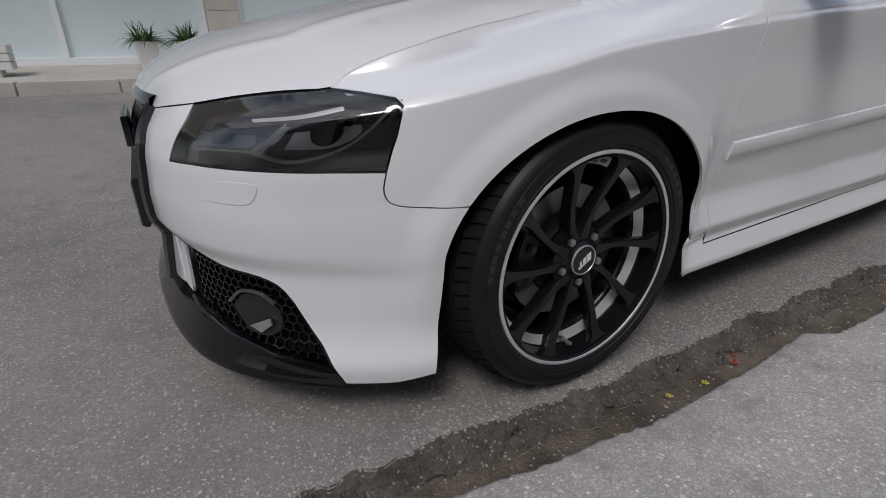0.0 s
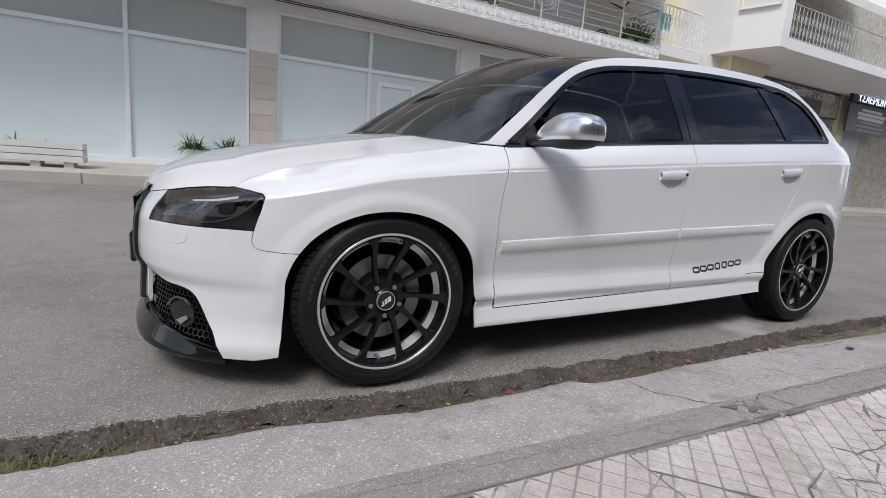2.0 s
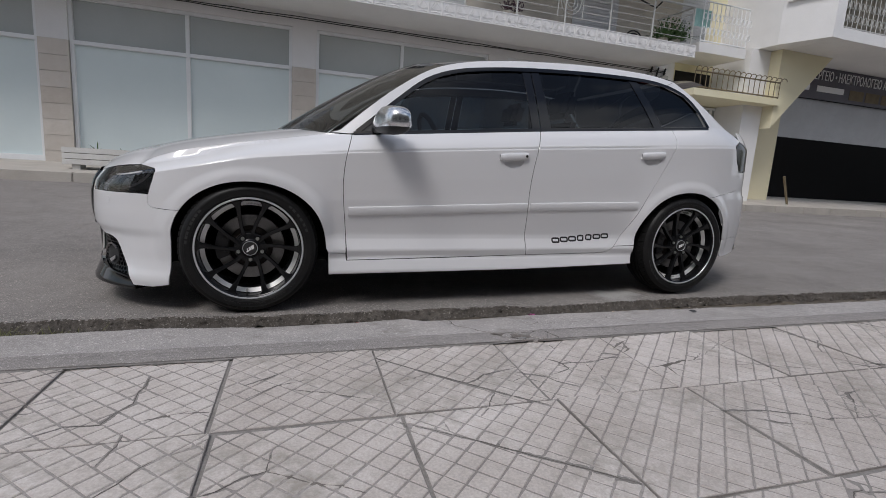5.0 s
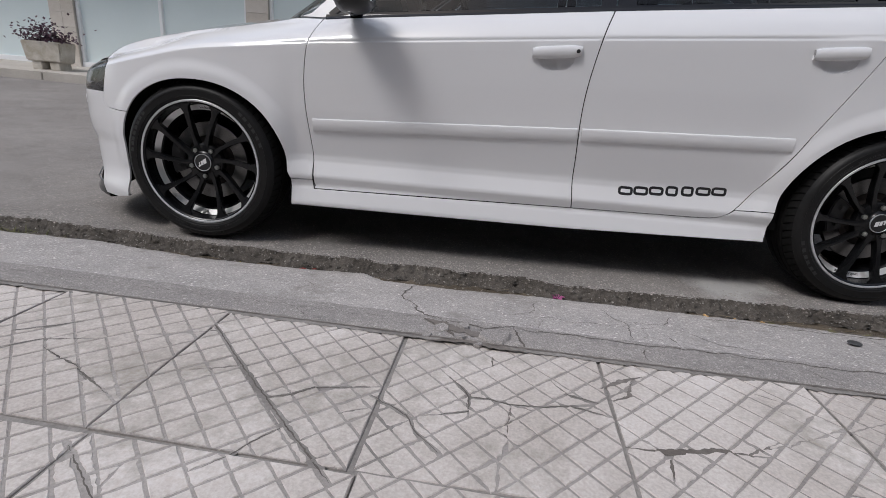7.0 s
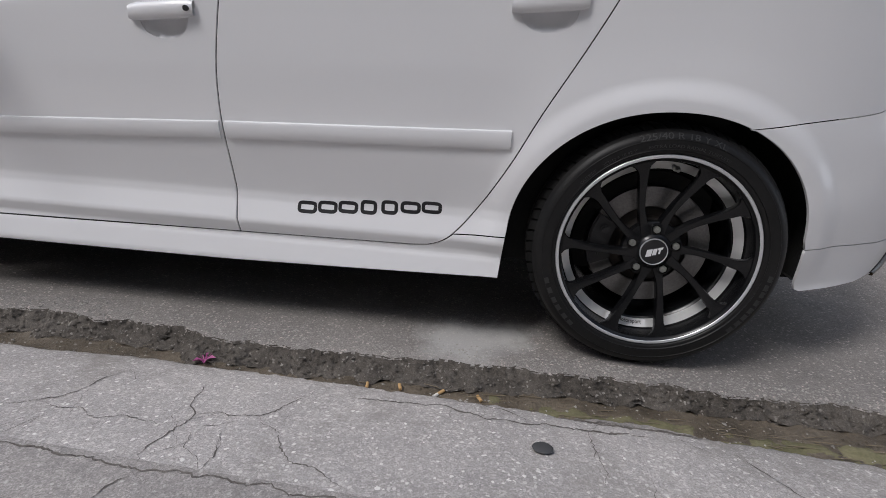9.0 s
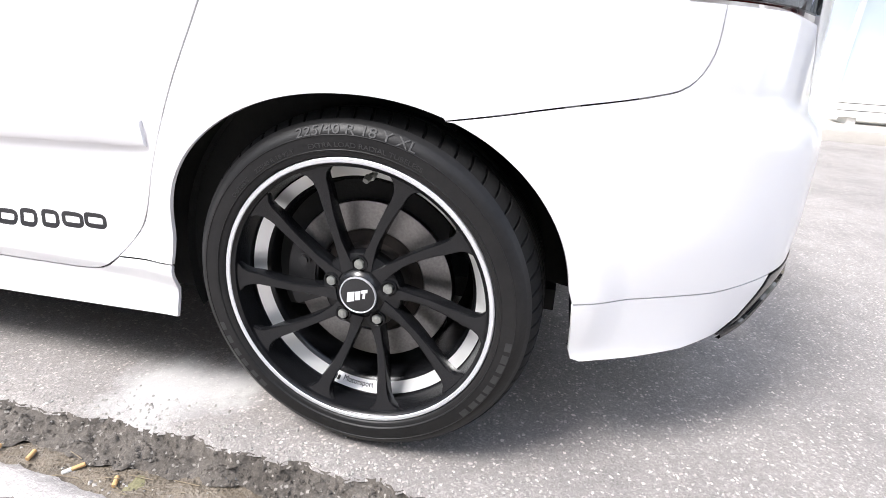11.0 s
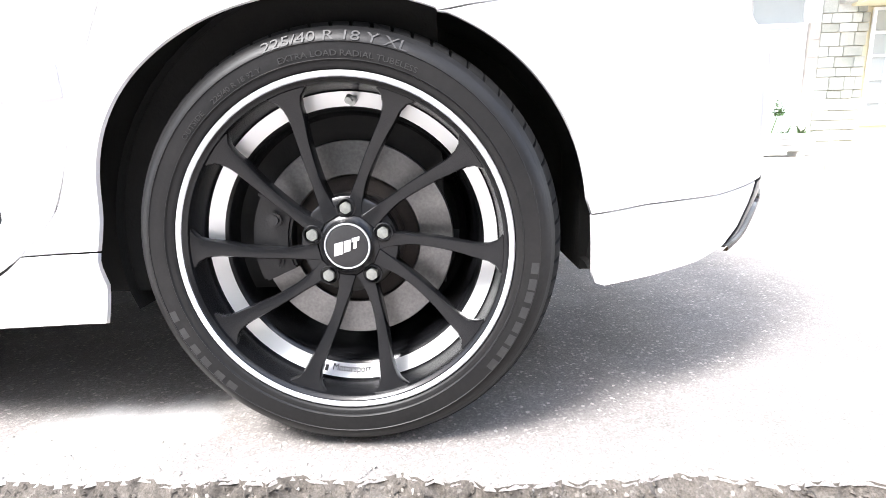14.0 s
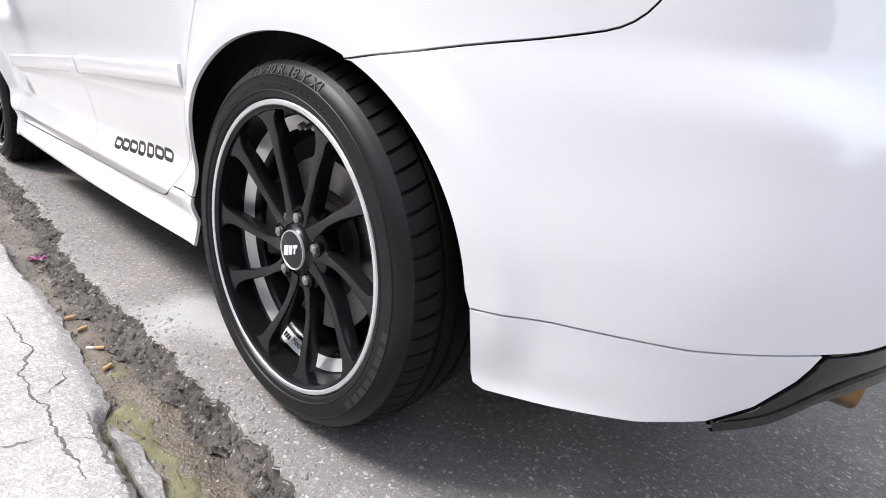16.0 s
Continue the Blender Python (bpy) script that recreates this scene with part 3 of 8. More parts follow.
def panel(name, poly, mat, parent, right=False, label="", lift=0.0, gap=0.0017, grid=0.022, fold=0.007, shape=None, holes=()):
    """A sheet of the car's skin inside an outline of (way, height), its rim folded inwards."""
    from mathutils.geometry import delaunay_2d_cdt
    place = shape or skin
    rim = [tuple(q) for q in offset_ring(dense(list(poly), 0.014), gap)]
    a = np.array(rim)
    lo, hi = a.min(0), a.max(0)
    inner = []
    for u in np.arange(math.floor(lo[0] / grid) * grid, hi[0], grid):
        x = float(np.interp(u, WAY, WAY_X))
        swage = read(SWAGE, x)
        for w in CREASE_ROWS:
            z = w if w < 0.5 else 0.5 + (w - 0.5) * (swage - 0.5) / 0.30 if w < 0.8 else swage + w - 0.8
            if lo[1] < z < hi[1] and not (z > 0.3 and min(arch_reach(x, z, h) for h in ARCH_SIZE) < 0.086):
                inner.append((u, z))
    for hub, size in ARCH_SIZE.items():
        for off in (0.006, 0.014, 0.022, 0.028, 0.034, 0.040, 0.046, 0.052, 0.058, 0.064, 0.071, 0.080):
            for k in range(96):
                w = radians(-5 + 190 * (k + 0.5 * (round(off * 1000) % 4 > 1)) / 95)
                x, z = hub + (size + off) / 0.91 * math.cos(w), HUB + (size + off) * math.sin(w)
                if z > 0.3:
                    u = way_x(x)
                    if lo[0] < u < hi[0] and lo[1] < z < hi[1]:
                        inner.append((u, z))
    inner = np.array(inner) if inner else np.zeros((0, 2))
    if len(inner):
        inside = np.zeros(len(inner), bool)
        near = np.full(len(inner), 9.0)
        for p, q in zip(a, np.roll(a, -1, 0)):
            cross = (p[1] > inner[:, 1]) != (q[1] > inner[:, 1])
            at = (q[0] - p[0]) * (inner[:, 1] - p[1]) / ((q[1] - p[1]) or 1e-9) + p[0]
            inside ^= cross & (inner[:, 0] < at)
            near = np.minimum(near, np.hypot(inner[:, 0] - p[0], inner[:, 1] - p[1]))
        keep = inside & (near > 0.006)
        for hole in holes:
            for p in hole:
                keep &= np.hypot(inner[:, 0] - p[0], inner[:, 1] - p[1]) > 0.004
        inner = inner[keep]
    n = len(rim)
    pts = [Vector(p) for p in rim]
    edges = [(k, (k + 1) % n) for k in range(n)]
    for hole in holes:
        k, m = len(pts), len(hole)
        pts += [Vector(p) for p in hole]
        edges += [(k + i, k + (i + 1) % m) for i in range(m)]
    pts += [Vector(p) for p in inner]
    out = delaunay_2d_cdt(pts, edges, [list(range(n))], 1, 1e-6)
    uv, tris = out[0], [tuple(f) for f in out[2]]
    for hole in holes:
        tris = [f for f in tris if not within((sum(uv[k][0] for k in f) / 3, sum(uv[k][1] for k in f) / 3), hole)]
    verts, normals = [], []
    for p in uv:
        nn = skin_normal(p[0], p[1])
        verts.append(place(p[0], p[1]) + nn * lift)
        if shape:
            nn = np.cross(shape(p[0] + 0.001, p[1]) - shape(p[0] - 0.001, p[1]), shape(p[0], p[1] + 0.001) - shape(p[0], p[1] - 0.001))
            nn /= np.linalg.norm(nn) + 1e-12
        normals.append(nn)
    v = np.array(verts)
    faces = []
    for f in tris:
        w = np.cross(v[f[1]] - v[f[0]], v[f[2]] - v[f[0]])
        faces.append(f if np.dot(w, normals[f[0]]) > 0 else tuple(reversed(f)))
    if fold:
        edges = {}
        for f in faces:
            for i in range(len(f)):
                e = (f[i], f[(i + 1) % len(f)])
                edges[e] = 1
        border = [e for e in edges if (e[1], e[0]) not in edges]
        out = collections.defaultdict(lambda: np.zeros(3))
        for i, j in border:
            d = np.cross(np.array(verts[j]) - np.array(verts[i]), normals[i])
            for k in (i, j):
                out[k] += d / (np.linalg.norm(d) + 1e-12)
        turn, low = {}, {}
        for k, d in out.items():
            d = d / (np.linalg.norm(d) + 1e-12)
            turn[k] = len(verts)
            verts.append(verts[k] - normals[k] * 0.0012 + d * 0.0006)
            normals.append(d)
            low[k] = len(verts)
            verts.append(verts[k] - normals[k] * fold + d * 0.0006)
            normals.append(d)
        for i, j in border:
            faces.append((j, i, turn[i], turn[j]))
            faces.append((turn[j], turn[i], low[i], low[j]))
    return link_mesh(name, verts, faces, normals, mat, parent, right, label)


def strip(name, line, width, mat, parent, right=False, label="", lift=0.004, base=0.0, shape=None):
    """A narrow band along a line of (way, height) on the skin, with a rounded back."""
    pts = np.array(line, float)
    d = np.gradient(pts, axis=0)
    d /= np.linalg.norm(d, axis=1)[:, None]
    side = np.stack([-d[:, 1], d[:, 0]], 1) * width / 2
    verts, normals, faces = [], [], []
    profile = shape or [(-1, -0.2), (-0.75, 0.75), (0, 1), (0.75, 0.75), (1, -0.2)]
    for p, s in zip(pts, side):
        for a, h in profile:
            q = p + s * a
            nn = skin_normal(q[0], q[1])
            verts.append(skin(q[0], q[1]) + nn * (base + lift * h))
            normals.append(nn)
    m = len(profile)
    for k in range(len(pts) - 1):
        for j in range(m - 1):
            f = (k * m + j, k * m + j + 1, (k + 1) * m + j + 1, (k + 1) * m + j)
            v = [np.array(verts[q]) for q in f]
            faces.append(f if np.dot(np.cross(v[1] - v[0], v[2] - v[0]), normals[f[0]]) > 0 else tuple(reversed(f)))
    return link_mesh(name, verts, faces, normals, mat, parent, right, label)


def loft(name, left, mid, mat, parent, crown=2.0, rows=28, cols=36, label="", ridge=0.0, thick=0.0):
    """A sheet across the car from a left edge over a middle line to the mirrored right edge."""
    def even(line):
        p = np.array(curve2(line, 12))
        w = np.concatenate([[0], np.cumsum(np.linalg.norm(np.diff(p, axis=0), axis=1))])
        s = np.linspace(0, w[-1], rows)
        return np.stack([np.interp(s, w, p[:, k]) for k in range(3)], 1)
    a, b = even(left), even(mid)
    verts, faces = [], []
    for p, q in zip(a, b):
        for k in range(2 * cols + 1):
            t = k / cols
            m = t if t <= 1 else 2 - t
            rise = 1 - (1 - m) ** crown
            x = p[0] + (q[0] - p[0]) * (1 - (1 - m) ** 2)
            z = p[2] + (q[2] - p[2]) * rise + ridge * math.exp(-((m - 0.36) / 0.05) ** 2)
            y = p[1] + (MIDDLE - p[1]) * m
            verts.append((x, y if t <= 1 else 2 * MIDDLE - y, z))
    w = 2 * cols + 1
    for r in range(rows - 1):
        for k in range(w - 1):
            faces.append((r * w + k, r * w + k + 1, (r + 1) * w + k + 1, (r + 1) * w + k))
    ob = mesh_object(name, verts, faces, mat, parent, True, label)
    n = sum((p.normal.z for p in ob.data.polygons))
    if n < 0:
        ob.data.flip_normals()
    return ob


def arch(hub, ahead, behind, up, z0, z1, count=64):
    """The wheel opening's edge from its front foot over the top to its rear foot."""
    a0 = math.acos(max(-1, min(1, (z0 - HUB) / up))) if z0 > HUB else math.pi / 2
    out = []
    if z0 < HUB:
        out.append((hub - ahead - 0.008, z0))
    for k in range(count + 1):
        a = math.pi - k * math.pi / count
        c, s = math.cos(a), math.sin(a)
        r = ahead if c < 0 else behind
        out.append((hub + r * math.copysign(abs(c) ** 0.94, c), HUB + up * abs(s) ** 0.94))
    if z1 < HUB:
        out.append((hub + behind + 0.012, z1))
    return out


def between(line, z_min=None, u_min=None, u_max=None):
    return [p for p in line if (u_min is None or p[0] >= u_min) and (u_max is None or p[0] <= u_max) and (z_min is None or p[1] >= z_min)]


car = thing("hatchback_car", "white five-door hatchback with black wheels, parked beside the gutter", "car")

ARCH_F = arch(0.0, 0.352, 0.354, 0.318, 0.145, 0.18)
ARCH_R = arch(WHEELBASE, 0.372, 0.362, 0.338, 0.21, 0.23)
BUMPER_LINE = curve2([(-0.444, 0.561), (-0.447, 0.525), (-0.428, 0.503), (-0.367, 0.496), (-0.301, 0.494)], 4)
LAMP_LOW = [(-0.444, 0.561), (-0.522, 0.562), (-0.621, 0.561), (-0.737, 0.560), (-0.827, 0.559), (-0.905, 0.556)]
LAMP_IN = [(-0.905, 0.556), (-0.882, 0.606), (-0.862, 0.659)]
LAMP_TOP = [(-0.862, 0.659), (-0.745, 0.675), (-0.647, 0.685), (-0.550, 0.690), (-0.497, 0.685), (-0.445, 0.678), (-0.432, 0.667)]
LAMP_OUT = [(-0.432, 0.667), (-0.433, 0.619), (-0.444, 0.561)]
HOOD_SIDE = curve2([(-0.550, 0.690), (-0.513, 0.720), (-0.450, 0.745), (-0.345, 0.769), (-0.200, 0.795), (0.0, 0.826), (0.112, 0.842), (0.372, 0.886)], 4)
DOOR_F = curve2([(0.458, 0.252), (0.450, 0.40), (0.436, 0.55), (0.433, 0.66), (0.447, 0.78), (0.481, 0.884)], 4)
DOOR_M = curve2([(1.475, 0.268), (1.467, 0.35), (1.463, 0.45), (1.456, 0.58), (1.459, 0.69), (1.474, 0.80), (1.494, 0.892), (1.527, 0.971)], 4)
DOOR_R = curve2([(1.955, 0.276), (2.016, 0.284), (2.068, 0.317), (2.132, 0.396), (2.20, 0.512), (2.26, 0.63), (2.342, 0.775), (2.40, 0.885), (2.432, 0.96), (2.436, 1.037)], 4)
BELT = [(0.481, 0.884), (1.0, 0.927), (1.527, 0.971), (2.0, 1.005), (2.436, 1.037), (2.75, 1.060)]
TAIL_LINE = curve2([(2.727, 0.628), (2.895, 0.655), (3.02, 0.674), (3.085, 0.692), (3.117, 0.735), (3.121, 0.80)], 4)
APRON = [(2.946, 0.349), (3.05, 0.357), (3.2, 0.361), (3.353, 0.377)]
DUCT_TOP = curve2([(-1.09, 0.392), (-1.05, 0.387), (-0.93, 0.368), (-0.82, 0.350), (-0.72, 0.345), (-0.662, 0.320), (-0.612, 0.24), (-0.560, 0.155), (-0.545, 0.128)], 3)
GRILLE_EDGE = [(-1.040, 0.640), (-1.050, 0.52), (-1.09, 0.392)]
DLO = curve2([(0.505, 0.897), (0.724, 1.077), (0.899, 1.205), (1.08, 1.272), (1.30, 1.305), (1.54, 1.325), (1.90, 1.340), (2.25, 1.338), (2.45, 1.318), (2.60, 1.262), (2.69, 1.165), (2.745, 1.066)], 4)
ROOF = curve2([(0.425, 0.905), (0.56, 1.020), (0.724, 1.146), (0.90, 1.255), (1.05, 1.312), (1.25, 1.352), (1.52, 1.379), (1.95, 1.398), (2.35, 1.385), (2.56, 1.350)], 4)


def body_side(right):
    side = "right" if right else "left"
    bumper = panel("front_bumper", BUMPER_LINE[::-1] + LAMP_LOW[1:] + LAMP_IN[1:] + [(-0.95, 0.649), (-1.040, 0.640)] + GRILLE_EDGE[1:] + DUCT_TOP[1:]
                   + [(-0.44, 0.128), (-0.362, 0.142)] + between(ARCH_F, None, None, -0.304)[1:], PAINT, car, right)
    fender = panel("front_fender", BUMPER_LINE + between(ARCH_F, 0.31, -0.298, None) + [(0.366, 0.288), (0.452, 0.288)] + DOOR_F[3:] + HOOD_SIDE[::-1] + LAMP_TOP[4:] + LAMP_OUT[1:-1],
                   PAINT, car, right)
    skirt = panel("side_skirt", [(0.366, 0.181), (0.366, 0.288), (0.452, 0.288), (0.456, 0.252), (1.0, 0.260), (1.472, 0.268)] + DOOR_R[:9]
                  + [(2.205, 0.323), (2.196, 0.208), (1.46, 0.189), (0.46, 0.181)], PAINT, car, right, grid=0.016, gap=0.0022)
    door_f = panel("front_door", DOOR_F + BELT[1:3] + DOOR_M[::-1][1:] + [(1.0, 0.260)], PAINT, car, right, gap=0.0024, holes=[scoop_edge(*HANDLES[0])])
    door_r = panel("rear_door", DOOR_M + BELT[3:5] + DOOR_R[::-1][1:], PAINT, car, right, gap=0.0024, holes=[scoop_edge(*HANDLES[1])])
    quarter = panel("rear_wing", DOOR_R[8:] + BELT[5:] + [(2.69, 1.165), (2.60, 1.262), (2.47, 1.312), (2.56, 1.350), (2.70, 1.255), (2.86, 1.125), (2.99, 1.04), (3.06, 1.0), (2.97, 0.962), (3.0, 0.88), (3.06, 0.80)]
                    + TAIL_LINE[::-1] + between(ARCH_R, 0.33, None, 2.726)[::-1] + [(2.205, 0.323)], PAINT, car, right)
    panel("roof_rail", DLO[:-8] + [(2.47, 1.312), (2.56, 1.350)] + ROOF[::-1][1:] + [(0.376, 0.890), (0.478, 0.887)], PAINT, car, right, grid=0.03)
    end = float(WAY[-1])
    rear = panel("rear_bumper", TAIL_LINE + [(3.25, 0.80), (3.34, 0.79), (3.40, 0.70), (3.50, 0.645), (end - 0.01, 0.640), (end - 0.01, 0.42), (3.52, 0.40), (3.406, 0.381)] + APRON[::-1]
                 + between(ARCH_R, 0.36, 2.74, None)[::-1], PAINT, car, right)
    panel("bumper_apron", APRON + [(3.338, 0.338), (3.308, 0.296), (3.262, 0.267), (3.18, 0.249), (3.074, 0.239), (2.985, 0.233), (2.967, 0.239), (2.960, 0.256), (2.954, 0.300)], PAINT, car, right, grid=0.016)
    panel("tail_lamp", [(2.975, 0.958), (3.06, 0.995), (3.15, 0.97), (3.26, 0.94), (3.33, 0.90), (3.34, 0.80), (3.25, 0.805), (3.125, 0.805), (3.065, 0.805), (3.005, 0.88)], CAR_GLASS, car, right, "smoked dark rear lamp", lift=0.001)
    panel("lamp_bowl", [(2.975, 0.958), (3.06, 0.995), (3.15, 0.97), (3.26, 0.94), (3.33, 0.90), (3.34, 0.80), (3.25, 0.805), (3.125, 0.805), (3.065, 0.805), (3.005, 0.88)], TAIL_RED, car, right, lift=-0.02, fold=0)
    panel("tailgate", [(3.06, 1.0), (3.10, 1.06), (end - 0.01, 1.06), (end - 0.01, 0.645), (3.50, 0.65), (3.40, 0.705), (3.345, 0.795), (3.335, 0.90), (3.26, 0.945), (3.15, 0.975)], PAINT, car, right, grid=0.035)
    # near-black strips painted in as the shade deep in the shut lines
    for line in (DOOR_F, DOOR_M, DOOR_R, [(0.456, 0.252), (1.0, 0.260), (1.472, 0.268), (1.955, 0.276)], curve2([(0.452, 0.288), (0.453, 0.235), (0.455, 0.183)], 3)):
        strip("door_seal", line, 0.012, CABLE, car, right, lift=0.001, base=-0.0052)
    # groove moulding, handles
    for door, a, b in ((door_f, (0.460, 0.503), (1.450, 0.545)), (door_r, (1.466, 0.546), (2.196, 0.569))):
        line = [(a[0] + (b[0] - a[0]) * t / 24, a[1] + (b[1] - a[1]) * t / 24) for t in range(25)]
        moulding(line, door, right)
    for door, x, z in ((door_f, 1.338, 0.817), (door_r, 2.252, 0.870)):
        door_handle(door, x, z, right, door is door_f)
    # glass and black surrounds
    glass_f = [(0.61, 0.912), (0.76, 1.088), (0.91, 1.202), (1.08, 1.268), (1.30, 1.302), (1.475, 1.319), (1.478, 0.985), (1.0, 0.945)]
    glass_r = [(1.60, 0.995), (1.585, 1.326), (1.90, 1.338), (2.20, 1.336), (2.31, 1.045), (2.0, 1.022)]
    glass_q = [(2.375, 1.052), (2.262, 1.334), (2.44, 1.316), (2.59, 1.262), (2.682, 1.165), (2.72, 1.075)]
    panel("door_glass", glass_f, CAR_GLASS, door_f, right, "dark tinted side window", lift=-0.008, fold=0, grid=0.05)
    panel("door_glass", glass_r, CAR_GLASS, door_r, right, "dark tinted side window", lift=-0.008, fold=0, grid=0.05)
    panel("quarter_glass", glass_q, CAR_GLASS, quarter, right, "dark tinted small window", lift=-0.008, fold=0, grid=0.05)
    panel("pillar_cover", [(1.478, 0.98), (1.475, 1.318), (1.528, 1.322), (1.530, 0.98)], BLACK_GLOSS, door_f, right, lift=-0.004)
    panel("pillar_cover", [(1.534, 0.98), (1.532, 1.322), (1.585, 1.326), (1.600, 0.985)], BLACK_GLOSS, door_r, right, lift=-0.004)
    panel("pillar_cover", [(2.31, 1.035), (2.20, 1.336), (2.262, 1.334), (2.375, 1.04)], BLACK_GLOSS, quarter, right, lift=-0.004)
    panel("mirror_triangle", [(0.52, 0.898), (0.63, 1.0), (0.622, 0.906)], BLACK_TRIM, door_f, right, lift=-0.002)
    strip("window_seal", DLO, 0.022, BLACK_GLOSS, car, right, lift=0.005, base=0.002)
    strip("belt_seal", [(0.49 + 2.25 * t / 40, read(TOP, 0.49 + 2.25 * t / 40) + 0.004) for t in range(41)], 0.020, BLACK_GLOSS, car, right, lift=0.005)
    return bumper, fender, door_f, quarter, rear


def moulding(line, door, right):
    """A rubbing strip with a flat slanted face and blunt ends."""
    bm = bmesh.new()
    rows = []
    for k, (u, z) in enumerate(line):
        n = skin_normal(u, z)
        end = 0.0 if k in (0, len(line) - 1) else 1.0
        row = []
        for dz, out in ((-0.024, -0.004), (-0.0225, 0.0055), (-0.018, 0.0080), (0.016, 0.0098), (0.0215, 0.0070), (0.024, -0.004)):
            p = skin(u, z + dz) + n * (out if end or out < 0 else out * 0.75)
            row.append(bm.verts.new((p[0], 2 * MIDDLE - p[1] if right else p[1], p[2])))
        rows.append(row)
    for p, q in zip(rows, rows[1:]):
        for k in range(5):
            bm.faces.new((p[k], p[k + 1], q[k + 1], q[k]))
    bm.faces.new(rows[0])
    bm.faces.new(rows[-1])
    part("door_moulding", bm, PAINT, door, "", True)


def door_handle(door, x, z, right, lock):
    """A painted grip bar over a shaded scoop."""
    n = skin_normal(x, z)
    base = skin(x, z)
    rise = 0.09
    verts, normals, faces = [], [], []
    rows = 15
    for k in range(rows):
        t = k / (rows - 1) * 2 - 1
        half = 0.021 * (1 - 0.25 * abs(t) ** 6)
        for a in range(12):
            w = 2 * math.pi * a / 12
            c, s = math.cos(w), math.sin(w)
            dz = half * math.copysign(abs(c) ** 0.55, c)
            dn = 0.009 + 0.008 * math.copysign(abs(s) ** 0.6, s) - 0.006 * abs(t) ** 4
            p = base + np.array((t * 0.083, 0, t * 0.083 * rise + dz)) + n * dn
            q = np.array((0.0, 0.0, c)) + n * s
            verts.append(p)
            normals.append(q / np.linalg.norm(q))
    for k in range(rows - 1):
        for a in range(12):
            b = (a + 1) % 12
            faces.append((k * 12 + a, k * 12 + b, (k + 1) * 12 + b, (k + 1) * 12 + a))
    faces += [tuple(range(12)), tuple(reversed(range((rows - 1) * 12, rows * 12)))]
    ob = link_mesh("door_handle", verts, faces, normals, PAINT, door, right)
    ob.data.validate()
    def dish(u, w):
        a = (u - x) / 0.066
        b = (w - z + 0.012) / (0.052 if w < z - 0.012 else 0.028)
        return skin(u, w) - skin_normal(u, w) * (0.002 + 0.022 * max(0.0, 1 - (a * a + b * b) ** 1.5))
    panel("handle_recess", scoop_edge(x, z, 1.03), PAINT, door, right, "finger scoop behind the door handle", gap=0, fold=0, grid=0.008, shape=dish)
    if lock and not right:
        bm = bmesh.new()
        p = Vector(base + np.array((0.070, 0, 0.070 * rise)) + n * 0.011)
        add_tube(bm, p, p + Vector(n) * 0.0072, 0.0065, 16)
        part("lock_cylinder", bm, BLACK_TRIM, door, "small dark key lock")


TAIL_RED = material("dark_red_lens", (0.10, 0.012, 0.012), 0.15, 0, 1.0)
parts_left = body_side(False)
parts_right = body_side(True)

# bonnet, screens and roof
hood_edge = [skin(u, z - 0.0032) + 0.0010 * skin_normal(u, z) for u, z in curve2([(-1.035, 0.643), (-0.95, 0.653), (-0.862, 0.662), (-0.745, 0.678), (-0.647, 0.688), (-0.552, 0.6925)] + HOOD_SIDE[1:], 3)]
loft("bonnet", hood_edge,
     [(-0.765, MIDDLE, 0.664), (-0.72, MIDDLE, 0.715), (-0.62, MIDDLE, 0.765), (-0.50, MIDDLE, 0.800), (-0.34, MIDDLE, 0.838), (-0.16, MIDDLE, 0.873), (0.02, MIDDLE, 0.905), (0.20, MIDDLE, 0.930)],
     PAINT, car, 2.3, 48, 44, "", 0.004)
loft("windscreen", [(0.36, 0.125, 0.885), (0.56, 0.125, 1.018), (0.724, 0.172, 1.143), (0.90, 0.224, 1.252), (1.02, 0.25, 1.302)],
     [(0.12, MIDDLE, 0.925), (0.35, MIDDLE, 1.075), (0.56, MIDDLE, 1.20), (0.76, MIDDLE, 1.305), (0.90, MIDDLE, 1.362)], SCREEN_GLASS, car, 2.2, 24, 24, "sloping clear windscreen")
loft("roof", [(1.02, 0.25, 1.303), (1.25, 0.268, 1.352), (1.52, 0.272, 1.380), (1.95, 0.268, 1.398), (2.35, 0.240, 1.386), (2.58, 0.205, 1.350)],
     [(0.90, MIDDLE, 1.363), (1.2, MIDDLE, 1.402), (1.6, MIDDLE, 1.425), (2.0, MIDDLE, 1.427), (2.45, MIDDLE, 1.405), (2.72, MIDDLE, 1.375)], BLACK_GLOSS, car, 2.2, 24, 24, "glossy black roof panel")
loft("rear_screen", [(2.555, 0.225, 1.346), (2.675, 0.175, 1.255), (2.83, 0.130, 1.125), (2.97, 0.110, 1.05)],
     [(2.66, MIDDLE, 1.37), (2.80, MIDDLE, 1.27), (2.99, MIDDLE, 1.16), (3.19, MIDDLE, 1.06)], CAR_GLASS, car, 2.5, 16, 24, "dark tinted rear screen")
